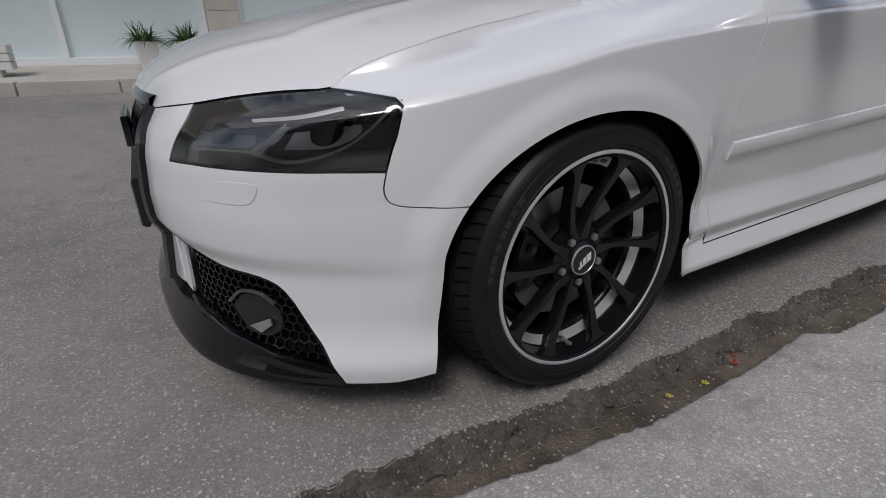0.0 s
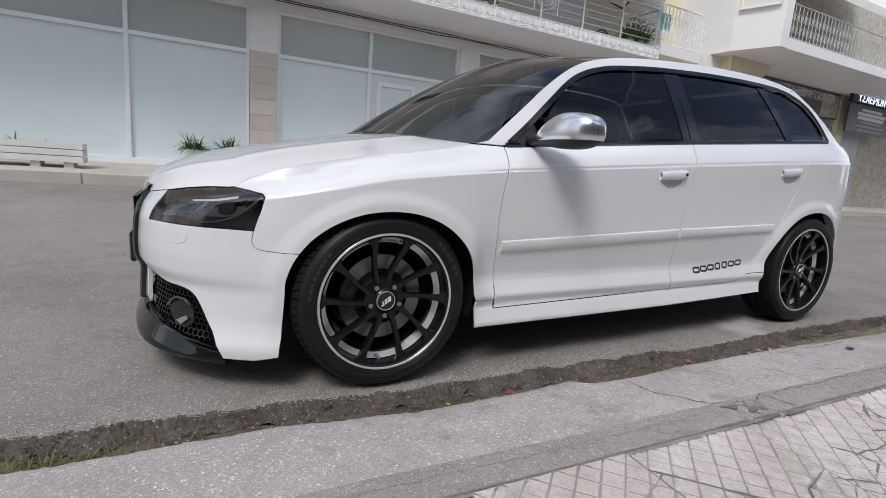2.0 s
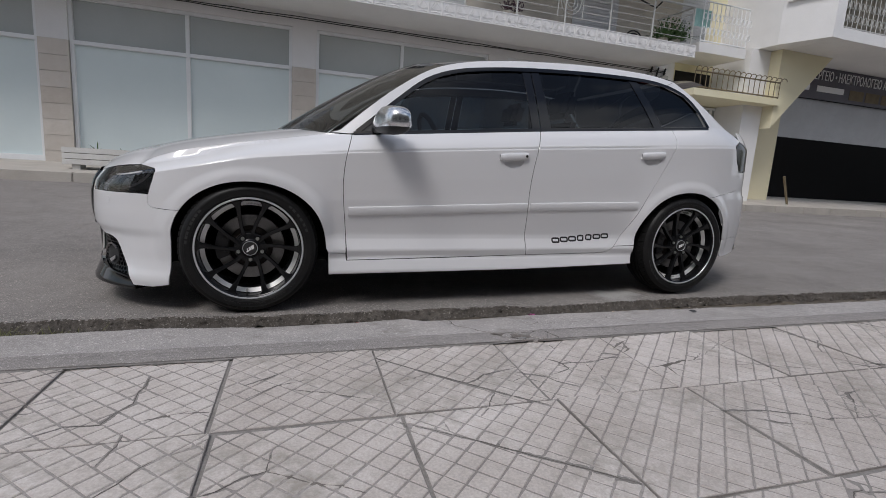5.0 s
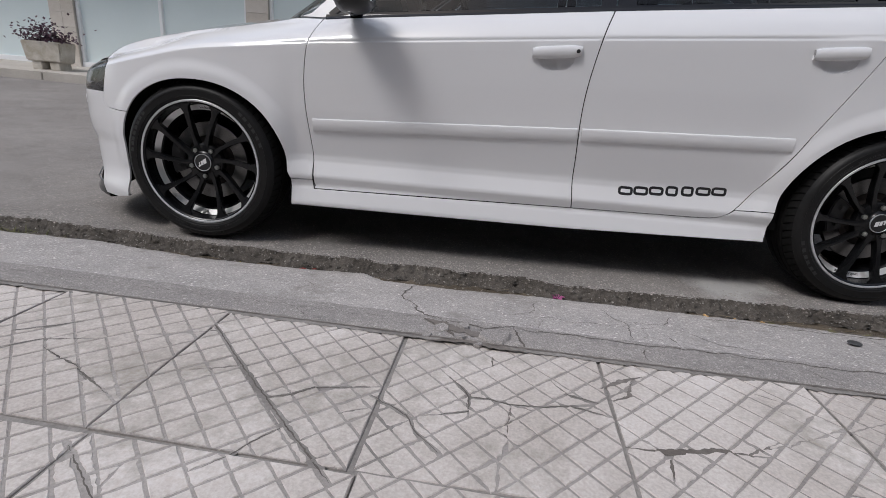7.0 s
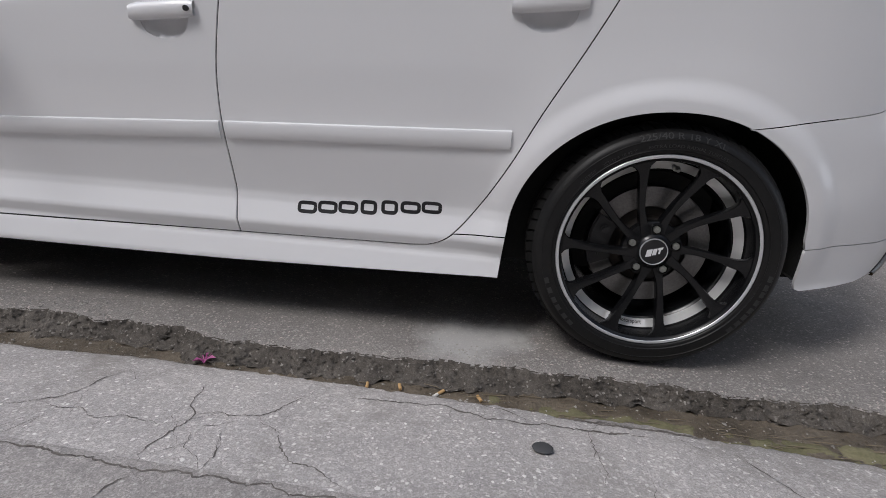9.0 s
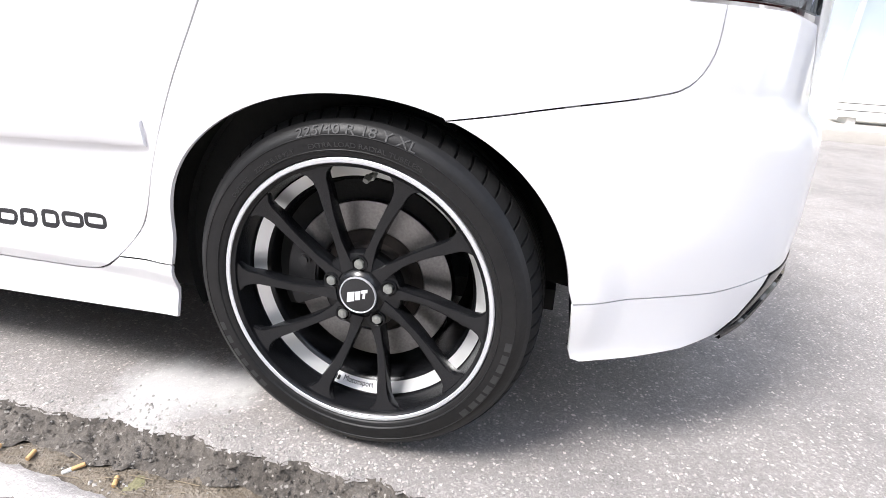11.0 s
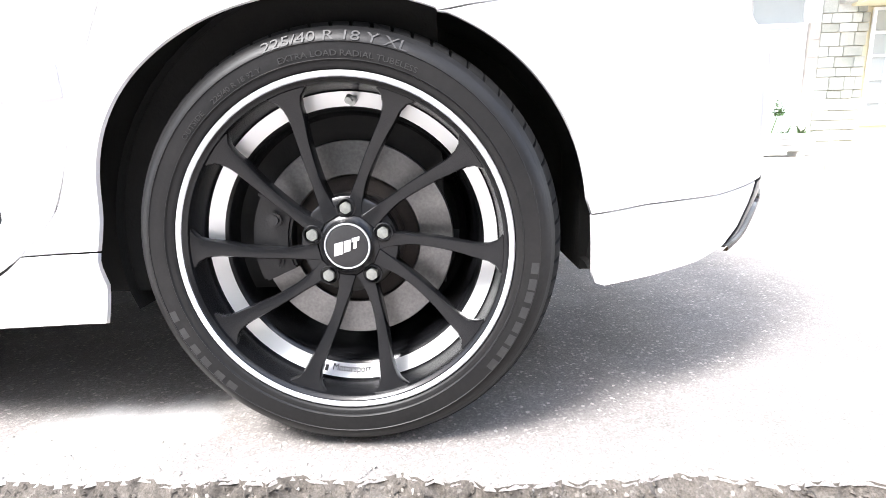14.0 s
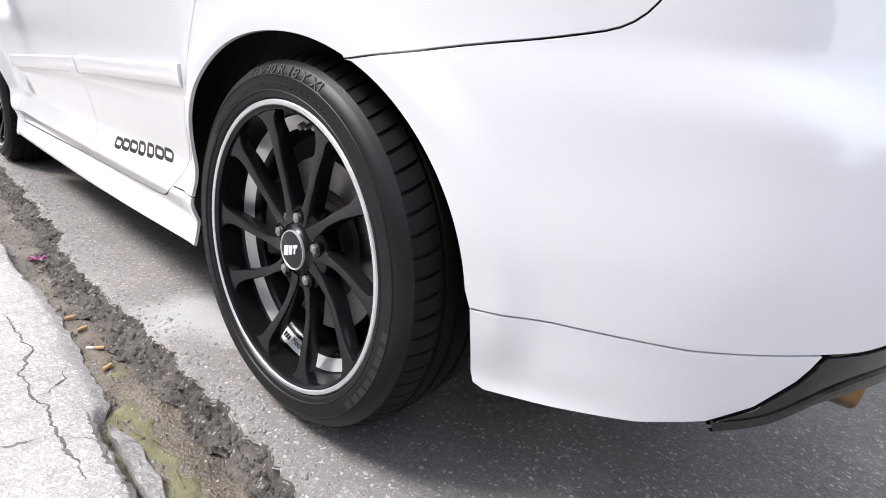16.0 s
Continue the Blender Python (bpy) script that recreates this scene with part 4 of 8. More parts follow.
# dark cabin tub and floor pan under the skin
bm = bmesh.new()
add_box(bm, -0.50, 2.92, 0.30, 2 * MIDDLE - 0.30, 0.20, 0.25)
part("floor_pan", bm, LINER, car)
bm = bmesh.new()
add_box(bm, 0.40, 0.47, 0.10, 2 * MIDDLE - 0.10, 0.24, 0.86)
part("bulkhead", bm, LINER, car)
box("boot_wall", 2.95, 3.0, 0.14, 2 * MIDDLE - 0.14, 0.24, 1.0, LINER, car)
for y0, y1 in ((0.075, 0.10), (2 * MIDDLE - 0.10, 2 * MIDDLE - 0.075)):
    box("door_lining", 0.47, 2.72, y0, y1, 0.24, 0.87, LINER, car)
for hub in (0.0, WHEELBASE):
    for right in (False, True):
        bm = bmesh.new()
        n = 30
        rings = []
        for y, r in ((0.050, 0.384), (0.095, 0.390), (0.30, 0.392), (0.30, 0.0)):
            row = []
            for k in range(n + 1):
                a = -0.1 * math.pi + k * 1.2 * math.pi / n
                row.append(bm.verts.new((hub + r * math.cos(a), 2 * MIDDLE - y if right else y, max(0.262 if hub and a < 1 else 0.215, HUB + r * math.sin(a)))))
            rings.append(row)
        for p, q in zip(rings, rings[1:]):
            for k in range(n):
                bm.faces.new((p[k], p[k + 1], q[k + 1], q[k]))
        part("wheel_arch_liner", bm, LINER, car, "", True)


# wheels
def lathe(bm, profile, seg=96):
    """Turns a list of (radius, y) about the y axis."""
    rings = [[bm.verts.new((r * math.cos(2 * math.pi * k / seg), y, r * math.sin(2 * math.pi * k / seg))) for k in range(seg)] for r, y in profile]
    for a, b in zip(rings, rings[1:]):
        for k in range(seg):
            bm.faces.new((a[k], a[(k + 1) % seg], b[(k + 1) % seg], b[k]))
    return rings


def polar(r, deg, y):
    return (r * math.cos(radians(deg)), y, r * math.sin(radians(deg)))


def words(text, size, depth=0.0):
    """A flat mesh of the text, centred on its line."""
    data = bpy.data.curves.new("words", "FONT")
    data.body, data.size, data.extrude, data.align_x, data.resolution_u = text, size, depth, "CENTER", 3
    ob = new("words", data)
    bpy.context.view_layer.update()
    me = bpy.data.meshes.new_from_object(ob.evaluated_get(bpy.context.evaluated_depsgraph_get()))
    bpy.data.objects.remove(ob)
    return me


def ring_words(name, text, size, radius, middle, y, mat, parent, squeeze=1.0, label="", inside=False, slope=0.0):
    """Text bent round a wheel, read from outside; middle: the angle of its middle in degrees."""
    me = words(text, size, 0.0004)
    for v in me.vertices:
        a = radians(middle) - v.co.x * squeeze / radius if not inside else radians(middle) + v.co.x * squeeze / radius
        r = radius + v.co.y if not inside else radius - v.co.y
        v.co = (r * math.cos(a), y + slope * (r - radius) - v.co.z, r * math.sin(a))
    me.materials.append(mat)
    ob = new(name, me)
    ob.parent = parent
    return tagged(ob, label) if label else ob


def arc_plate(bm, r0, r1, a0, a1, y0, y1, n=10):
    """A flat piece of ring between two radii and two angles."""
    rows = [[bm.verts.new(polar(r, a0 + (a1 - a0) * k / n, y)) for r, y in ((r0, y0), (r1, y1))] for k in range(n + 1)]
    for p, q in zip(rows, rows[1:]):
        bm.faces.new((p[0], p[1], q[1], q[0]))


def spoke_mesh():
    bm = bmesh.new()
    rows = []
    n = 18
    for k in range(n + 1):
        t = k / n
        r = 0.046 + 0.184 * t
        turn = 13.0 * (1 - t) ** 1.3
        w = pchip([(0, 0.0150), (0.12, 0.0115), (0.3, 0.0085), (0.6, 0.0098), (0.82, 0.0122), (0.91, 0.0150), (0.96, 0.0215), (1, 0.034)], t)
        skewed = pchip([(0, 0.0), (0.8, 0.0), (1, 0.006)], t)
        front = pchip([(0, 0.010), (0.15, 0.0125), (0.4, 0.009), (0.8, -0.004), (1, -0.0125)], t)
        deep = pchip([(0, 0.035), (0.5, 0.030), (0.85, 0.026), (1, 0.018)], t)
        c, s = math.cos(radians(turn)), math.sin(radians(turn))
        row = []
        for side, y in ((-0.80 * w, front + deep), (-w, front + 0.006), (-w + 0.0022, front + 0.0012), (-0.2 * w, front), (w - 0.0022, front + 0.0005), (w, front + 0.005), (0.80 * w, front + deep)):
            v = side + skewed
            row.append(bm.verts.new((r * c - v * s, y, r * s + v * c)))
        rows.append(row)
    for p, q in zip(rows, rows[1:]):
        for k in range(6):
            bm.faces.new((p[k], p[k + 1], q[k + 1], q[k]))
        bm.faces.new((p[6], p[0], q[0], q[6]))
    bm.faces.new(rows[0])
    bm.faces.new(rows[-1])
    bmesh.ops.recalc_face_normals(bm, faces=bm.faces)
    me = bpy.data.meshes.new("spoke")
    bm.to_mesh(me)
    bm.free()
    me.materials.append(SATIN)
    me.polygons.foreach_set("use_smooth", [True] * len(me.polygons))
    me.set_sharp_from_angle(angle=radians(38))
    return me


SPOKE = spoke_mesh()
LETTER = worn("raised_tyre_letters", (0.020, 0.020, 0.0205), (0.028, 0.028, 0.028), 30, 200, 0.6, 0.1)


def tyre_mesh(parent):
    """A low-profile tyre whose shoulders carry cross grooves."""
    bm = bmesh.new()
    profile = [(0.2452, -0.017), (0.2472, -0.0235), (0.2500, -0.0255), (0.2555, -0.0265), (0.2565, -0.0282), (0.2585, -0.0284), (0.268, -0.0292), (0.2785, -0.0282), (0.2800, -0.0284),
               (0.2880, -0.0246), (0.2960, -0.0190), (0.2970, -0.0176), (0.3030, -0.0105)]
    lathe(bm, profile, 160)
    side = part("tyre", bm, RUBBER, parent, "black low-profile road tyre with raised lettering", True)
    bm = bmesh.new()
    count = 68
    angles, low = [], []
    for k in range(count):
        for f, d in ((0.0, 0), (0.40, 0), (0.80, 0), (0.835, 1), (0.965, 1)):
            angles.append(2 * math.pi * (k + f) / count)
            low.append(d)
    rings = []
    for r, y, cut, lean in ((0.3030, -0.0105, 0.0, 0.0), (0.3070, -0.0045, 0.004, 0.004), (0.3108, 0.0030, 0.0055, 0.010), (0.3138, 0.0110, 0.0055, 0.018), (0.3160, 0.0190, 0.0055, 0.028), (0.3170, 0.0260, 0.0050, 0.036), (0.3173, 0.0280, 0.0, 0.038),
                            (0.3100, 0.0290, 0.0, 0.038), (0.3100, 0.0370, 0.0, 0.038), (0.3178, 0.0380, 0.0, 0.040), (0.3185, 0.0600, 0.0, 0.050), (0.3110, 0.0610, 0.0, 0.05), (0.3110, 0.0700, 0.0, 0.05),
                            (0.3185, 0.0710, 0.0, 0.05), (0.3185, 0.1000, 0.0, 0.05), (0.3110, 0.101, 0.0, 0.05), (0.3110, 0.110, 0.0, 0.05), (0.3180, 0.111, 0.0, 0.05), (0.316, 0.150, 0, 0.05), (0.304, 0.176, 0, 0.05), (0.27, 0.188, 0, 0.05), (0.24, 0.178, 0, 0.05)):
        rings.append([bm.verts.new(((r - cut * d) * math.cos(a + lean), y, (r - cut * d) * math.sin(a + lean))) for a, d in zip(angles, low)])
    n = len(angles)
    for p, q in zip(rings, rings[1:]):
        for k in range(n):
            bm.faces.new((p[k], p[(k + 1) % n], q[(k + 1) % n], q[k]))
    part("tread", bm, TREAD, parent, "black tread with cross grooves and ribs", True)
    return side


def wheel(at, spin, tilt=0.0):
    """A ten-spoke black wheel; its outer face looks towards -y."""
    turn = at @ pose(0, 0, 0, 0, -spin, 0)
    bm = bmesh.new()
    lathe(bm, [(0.165, 0.175), (0.178, 0.17), (0.190, 0.10), (0.196, 0.056), (0.2015, 0.0470), (0.2245, 0.0330), (0.2262, 0.0310), (0.2268, 0.0220), (0.2276, 0.0140), (0.2280, 0.0080), (0.2284, 0.0030), (0.2288, -0.0040), (0.2292, -0.0110),
               (0.2300, -0.0170), (0.2335, -0.0195), (0.2350, -0.0215), (0.2366, -0.0218)])
    rim = part("wheel", bm, SATIN, car, "satin black ten-spoke alloy wheel with a silver rim line", True)
    rim.matrix_basis = turn
    bm = bmesh.new()
    lathe(bm, [(0.2362, -0.0214), (0.2376, -0.0232), (0.2432, -0.0236), (0.2450, -0.0222), (0.2456, -0.0170)])
    part("rim_line", bm, SILVER, rim, "silver line on the rim", True)
    bm = bmesh.new()
    lathe(bm, [(0.2040, 0.0440), (0.2240, 0.0320)])
    part("rim_band", bm, BAND, rim, "bright machined band inside the rim", True)
    for k in range(10):
        ob = new("spoke", SPOKE)
        ob.parent = rim
        ob.matrix_basis = pose(0, 0, 0, 0, -(104 - 36 * k) + (1.5 if k % 2 else -1.5), 0)
    bm = bmesh.new()
    lathe(bm, [(0.0005, 0.004), (0.033, 0.004), (0.036, 0.0035), (0.039, 0.007), (0.046, 0.0125), (0.066, 0.0150), (0.073, 0.0190), (0.076, 0.03), (0.07, 0.06)], 60)
    part("hub", bm, SATIN, rim, "", True)
    bm = bmesh.new()
    lathe(bm, [(0.0005, -0.0018), (0.020, -0.0015), (0.0310, 0.0004), (0.0322, 0.0042)], 60)
    cap = part("hub_cap", bm, BLACK_TRIM, rim, "matt black hub cap with a pale emblem", True)
    bm = bmesh.new()
    lathe(bm, [(0.0318, 0.0010), (0.0326, -0.0002), (0.0340, -0.0002), (0.0346, 0.0040)], 60)
    part("cap_ring", bm, SILVER, rim, "thin silver ring round the hub cap", True)
    # emblem as plain slanted bars
    for x0, x1, z0, z1 in ((-0.019, -0.0055, -0.009, 0.0085), (-0.0035, 0.006, -0.0075, 0.0085), (0.008, 0.0195, 0.004, 0.0095), (0.011, 0.0155, -0.006, 0.004)):
        bm = bmesh.new()
        add_box(bm, x0, x1, -0.0026, -0.0012, z0, z1)
        for v in bm.verts:
            v.co.x += v.co.z * 0.35
        ob = part("emblem_bar", bm, WHITE_PRINT, rim)
        ob.matrix_basis = pose(0, 0, 0, 0, -14 + tilt, 0)
    for k in range(5):
        a = 90 - 72 * k
        bm = bmesh.new()
        p = Vector(polar(0.056, a, 0.0))
        lathe(bm, [(0.0155, 0.0165), (0.0150, 0.0095), (0.0135, 0.0088), (0.0122, 0.0100), (0.0118, 0.022)], 24)
        bmesh.ops.translate(bm, vec=p, verts=bm.verts)
        part("bolt_seat", bm, SATIN, rim, "", True)
        bm = bmesh.new()
        add_tube(bm, p + Vector((0, 0.022, 0)), p + Vector((0, 0.0055, 0)), 0.0098, 6, 0.0092)
        add_tube(bm, p + Vector((0, 0.0056, 0)), p + Vector((0, 0.0042, 0)), 0.0055, 12, 0.0045)
        part("wheel_bolt", bm, BOLT, rim, "dull zinc wheel bolt", False, 0.0008)
    # valve, sticker
    bm = bmesh.new()
    for y0, y1, r in ((0.036, 0.020, 0.0052), (0.020, 0.006, 0.0042), (0.006, -0.004, 0.0050)):
        add_tube(bm, polar(0.213, 85, y0), polar(0.207, 85, y1), r, 12)
    part("valve", bm, BOLT, rim, "short metal tyre valve", True)
    bm = bmesh.new()
    arc_plate(bm, 0.2045, 0.2235, -112, -83, 0.0430, 0.0316)
    part("rim_sticker", bm, WHITE_PRINT, rim, "white printed sticker on the rim band")
    ring_words("sticker_lettering", "Motorsport", 0.0135, 0.2148, -94.5, 0.0358, BLACK_PRINT, rim, 1.0, "small black word on the sticker", True, -0.60)
    for a0, a1 in ((-110.0, -108.5), (-108.1, -106.7), (-106.3, -104.9)):
        bm = bmesh.new()
        arc_plate(bm, 0.2095, 0.2180, a0, a1, 0.0393, 0.0342, 2)
        part("sticker_bar", bm, BLACK_PRINT, rim)
    # tyre
    tyre_mesh(rim)
    y = -0.0287
    ring_words("tyre_lettering", "225/40 R 18 Y XL", 0.0200, 0.2815, 88, y, LETTER, rim, 1.35, "raised size marking on the tyre wall", False, 0.52)
    ring_words("tyre_lettering", "EXTRA LOAD RADIAL TUBELESS", 0.0105, 0.2615, 84, -0.0292, LETTER, rim, 1.25, "", False, -0.08)
    ring_words("tyre_lettering", "OUTSIDE", 0.0095, 0.2605, 137, -0.0291, LETTER, rim, 1.2, "", False, -0.08)
    ring_words("tyre_lettering", "225/40 R 18 92 Y", 0.0095, 0.2610, 119, -0.0291, LETTER, rim, 1.2, "", False, -0.08)
    for a in (-42, -37, -32.5, -28, -23, -18, -14, -9, 198, 204, 210, 215, 221, 226):
        bm = bmesh.new()
        arc_plate(bm, 0.2685, 0.2795, a, a + 3.4, -0.0297, -0.0288, 3)
        part("raised_bar", bm, LETTER, rim)
    for r, y in ((0.2572, -0.0284), (0.2800, -0.0285)):
        bm = bmesh.new()
        lathe(bm, [(r - 0.0008, y), (r, y - 0.0008), (r + 0.0008, y)], 120)
        part("raised_rib", bm, RUBBER, rim, "", True)
    # brake, fixed to the car
    bm = bmesh.new()
    lathe(bm, [(0.102, 0.066), (0.104, 0.064), (0.155, 0.064), (0.156, 0.066), (0.156, 0.086), (0.10, 0.086)], 72)
    brake = part("brake_disc", bm, DISC, car, "bare steel brake disc", True)
    brake.matrix_basis = at
    bm = bmesh.new()
    lathe(bm, [(0.02, 0.048), (0.070, 0.048), (0.076, 0.052), (0.079, 0.070), (0.1035, 0.0715)], 60)
    part("disc_bell", bm, RUST, brake, "brown rusty centre of the brake disc", True)
    bm = bmesh.new()
    for a in range(12):
        b0, b1 = 150 + a * 4.4, 150 + (a + 1) * 4.4
        vs = [bm.verts.new(polar(r, b, yy)) for b in (b0, b1) for r, yy in ((0.100, 0.044), (0.158, 0.040), (0.162, 0.092), (0.098, 0.092))]
        for f in ((0, 1, 5, 4), (1, 2, 6, 5), (2, 3, 7, 6), (3, 0, 4, 7)):
            bm.faces.new([vs[q] for q in f])
        if a in (0, 11):
            bm.faces.new(vs[:4] if a == 0 else vs[4:])
    bmesh.ops.remove_doubles(bm, verts=bm.verts, dist=0.0005)
    add_tube(bm, polar(0.125, 162, 0.040), polar(0.125, 162, 0.030), 0.012, 14)
    add_tube(bm, polar(0.125, 192, 0.040), polar(0.125, 192, 0.030), 0.012, 14)
    part("brake_caliper", bm, BLACK_TRIM, brake, "dark iron brake caliper", True, 0.004)
    return rim


for hub in (0.0, WHEELBASE):
    for right in (False, True):
        place = Matrix.Translation((hub, 2 * MIDDLE if right else 0.0, HUB))
        wheel(place @ pose(0, 0, 0, 0, 0, 180) if right else place, 180 if hub == 0 else 0, -14 if hub == 0 else 0)


# car: lamps, grille, splitter, mirrors, marks, cabin
LAMP_DARK = material("dark_lamp_housing", (0.070, 0.060, 0.058), 0.22, 0.0, 0.8)
LAMP_CHROME = material("lamp_reflector", (0.70, 0.70, 0.72), 0.28, 1.0)
LAMP_STRIP = material("milky_lamp_strip", (0.86, 0.86, 0.88), 0.22, 0.2)
SEAT = worn("black_seat_cloth", (0.012, 0.012, 0.013), (0.022, 0.022, 0.023), 10, 300, 0.85, 0.2)
BRASS = material("heat_tinted_steel", (0.26, 0.17, 0.085), 0.28, 1.0)
PLATE = material("plain_plate", (0.25, 0.25, 0.25), 0.4)


def headlamp(right):
    """A smoked headlamp: clear cover over a dark bowl with pale curved strips and a projector."""
    outline = LAMP_LOW[::-1] + LAMP_OUT[::-1][1:] + LAMP_TOP[::-1][1:] + LAMP_IN[::-1][1:-1]
    bowl = panel("headlamp", outline, LAMP_DARK, car, right, "smoked headlamp with a dark bowl and pale curved strips", lift=-0.035, fold=-0.032, gap=0.002)
    panel("lamp_cover", outline, LAMP_GLASS, bowl, right, "clear glossy lamp cover", lift=-0.001, fold=0.006, gap=0.003)
    strip("lamp_seal", curve2(outline + outline[:1], 2), 0.007, BLACK_GLOSS, bowl, right, lift=0.0015, base=-0.003)
    eye = [(-0.457, 0.660), (-0.483, 0.631), (-0.515, 0.605), (-0.558, 0.587), (-0.614, 0.577), (-0.664, 0.584), (-0.688, 0.592), (-0.66, 0.614), (-0.633, 0.641)]
    strip("light_strip", curve2(eye, 5), 0.0055, LAMP_STRIP, bowl, right, "pale curved light strip", lift=0.011, base=-0.014)
    strip("light_strip", curve2([(-0.715, 0.652), (-0.618, 0.662), (-0.535, 0.677)], 6), 0.0035, LAMP_STRIP, bowl, right, lift=0.005, base=-0.022)
    strip("light_strip", curve2([(-0.85, 0.585), (-0.77, 0.590), (-0.691, 0.590)], 6), 0.0035, LAMP_STRIP, bowl, right, lift=0.005, base=-0.022)
    panel("reflector", curve2([(-0.87, 0.592), (-0.86, 0.632), (-0.80, 0.648), (-0.735, 0.645), (-0.705, 0.612), (-0.74, 0.597), (-0.87, 0.592)], 4)[:-1], LAMP_CHROME, bowl, right, "shiny lamp reflector", lift=-0.030, fold=0, gap=0)
    panel("reflector", curve2([(-0.64, 0.597), (-0.62, 0.645), (-0.575, 0.662), (-0.52, 0.650), (-0.50, 0.625), (-0.55, 0.600), (-0.64, 0.597)], 4)[:-1], LAMP_CHROME, bowl, right, lift=-0.031, fold=0, gap=0)
    for u, z, r in ((-0.560, 0.628, 0.026), (-0.785, 0.622, 0.022)):
        ring = [(u + r * 1.1 * math.cos(a), z + r * 0.9 * math.sin(a)) for a in np.linspace(0, 2 * math.pi, 24, endpoint=False)]
        panel("projector", ring, BLACK_GLOSS, bowl, right, "dark round projector lens", lift=-0.016, fold=0.014, gap=0, grid=0.012)
    for k in range(9):
        z = 0.588 + 0.008 * k
        strip("ribbed_reflector", [(-0.500 + 0.006 * k, z), (-0.47 + 0.003 * k, z + 0.001), (-0.448, z + 0.002)], 0.004, LAMP_DARK, bowl, right, lift=0.003, base=-0.014)


def honeycomb(name, inside, u0, u1, z0, z1, size, lift, parent, right, deep=0.008):
    """A moulded honeycomb on the skin, kept where inside(u, z) holds."""
    verts, faces, normals = [], [], []
    row = 0
    z = z0
    while z < z1:
        u = u0 + (size * 0.87 if row % 2 else 0)
        while u < u1:
            if inside(u, z):
                rings = []
                for r, h in ((1.02, 0.0), (0.84, 0.0), (0.78, -deep)):
                    ring = []
                    for k in range(6):
                        a = radians(60 * k + 30)
                        p, q = u + size * r * math.cos(a), z + size * r * 0.85 * math.sin(a)
                        nn = skin_normal(p, q)
                        ring.append(len(verts))
                        verts.append(skin(p, q) + nn * (lift + h))
                        normals.append(nn)
                    rings.append(ring)
                for a, b in zip(rings, rings[1:]):
                    faces += [(a[k], a[(k + 1) % 6], b[(k + 1) % 6], b[k]) for k in range(6)]
            u += size * 1.74
        z += size * 1.5 * 0.85
        row += 1
    ob = mesh_object(name, [(v[0], 2 * MIDDLE - v[1] if right else v[1], v[2]) for v in verts], faces, BLACK_GLOSS, parent)
    return ob


def front_intake(right, bumper):
    duct = between(DUCT_TOP, None, -1.0, None)
    low = [(-0.560, 0.160), (-0.704, 0.178), (-0.837, 0.192), (-0.967, 0.208), (-1.0, 0.225)]
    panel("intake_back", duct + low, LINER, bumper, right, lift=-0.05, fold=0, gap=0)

    def inside(u, z):
        top = float(np.interp(u, [p[0] for p in DUCT_TOP], [p[1] for p in DUCT_TOP]))
        bottom = float(np.interp(u, [-1.0, -0.967, -0.837, -0.704, -0.56], [0.215, 0.208, 0.192, 0.178, 0.160]))
        return bottom + 0.002 < z < top - 0.014 and u < -0.555 - 0.55 * (z - 0.16)
    honeycomb("honeycomb_grille", inside, -0.985, -0.56, 0.165, 0.37, 0.0135, -0.020, bumper, right)
    strip("intake_edge", duct, 0.010, BLACK_GLOSS, bumper, right, lift=0.004, base=-0.004)
    strip("intake_edge", low, 0.008, BLACK_GLOSS, bumper, right, lift=0.004, base=-0.004)
    # fog lamp pod
    pod = curve2([(-0.835, 0.250), (-0.795, 0.285), (-0.735, 0.288), (-0.697, 0.265), (-0.697, 0.228), (-0.735, 0.208), (-0.795, 0.212), (-0.835, 0.250)], 4)[:-1]
    fog = panel("fog_lamp", pod, BLACK_TRIM, bumper, right, "black fog lamp pod", lift=-0.018, fold=0.03, gap=0)
    strip("fog_trim", curve2([(-0.835, 0.262), (-0.79, 0.296), (-0.735, 0.300), (-0.70, 0.283)], 5), 0.006, LAMP_DARK, fog, right, lift=0.006, base=-0.012)
    panel("fog_mirror", [(-0.775, 0.222), (-0.72, 0.246), (-0.712, 0.236), (-0.745, 0.214)], LAMP_CHROME, fog, right, "bright sliver of the fog lamp", lift=-0.008, fold=0.006, gap=0, grid=0.01)
    # white filler beside the intake
    panel("bumper_filler", [(-1.08, 0.384), (-1.01, 0.374), (-1.004, 0.232), (-1.06, 0.240)], PAINT, bumper, right, lift=-0.006, gap=0.001)
    strip("bumper_groove", between(DUCT_TOP, None, None, -0.72), 0.009, BLACK_GLOSS, bumper, right, lift=0.002, base=-0.004)
    panel("tow_cover", curve2([(-0.799, 0.497), (-0.785, 0.522), (-0.761, 0.535), (-0.690, 0.538), (-0.672, 0.532), (-0.680, 0.512), (-0.698, 0.499), (-0.75, 0.496), (-0.799, 0.497)], 3)[:-1], PAINT, bumper, right, "flush painted tow-eye cover", lift=0.0012, gap=0.0, fold=0.0012, grid=0.015)


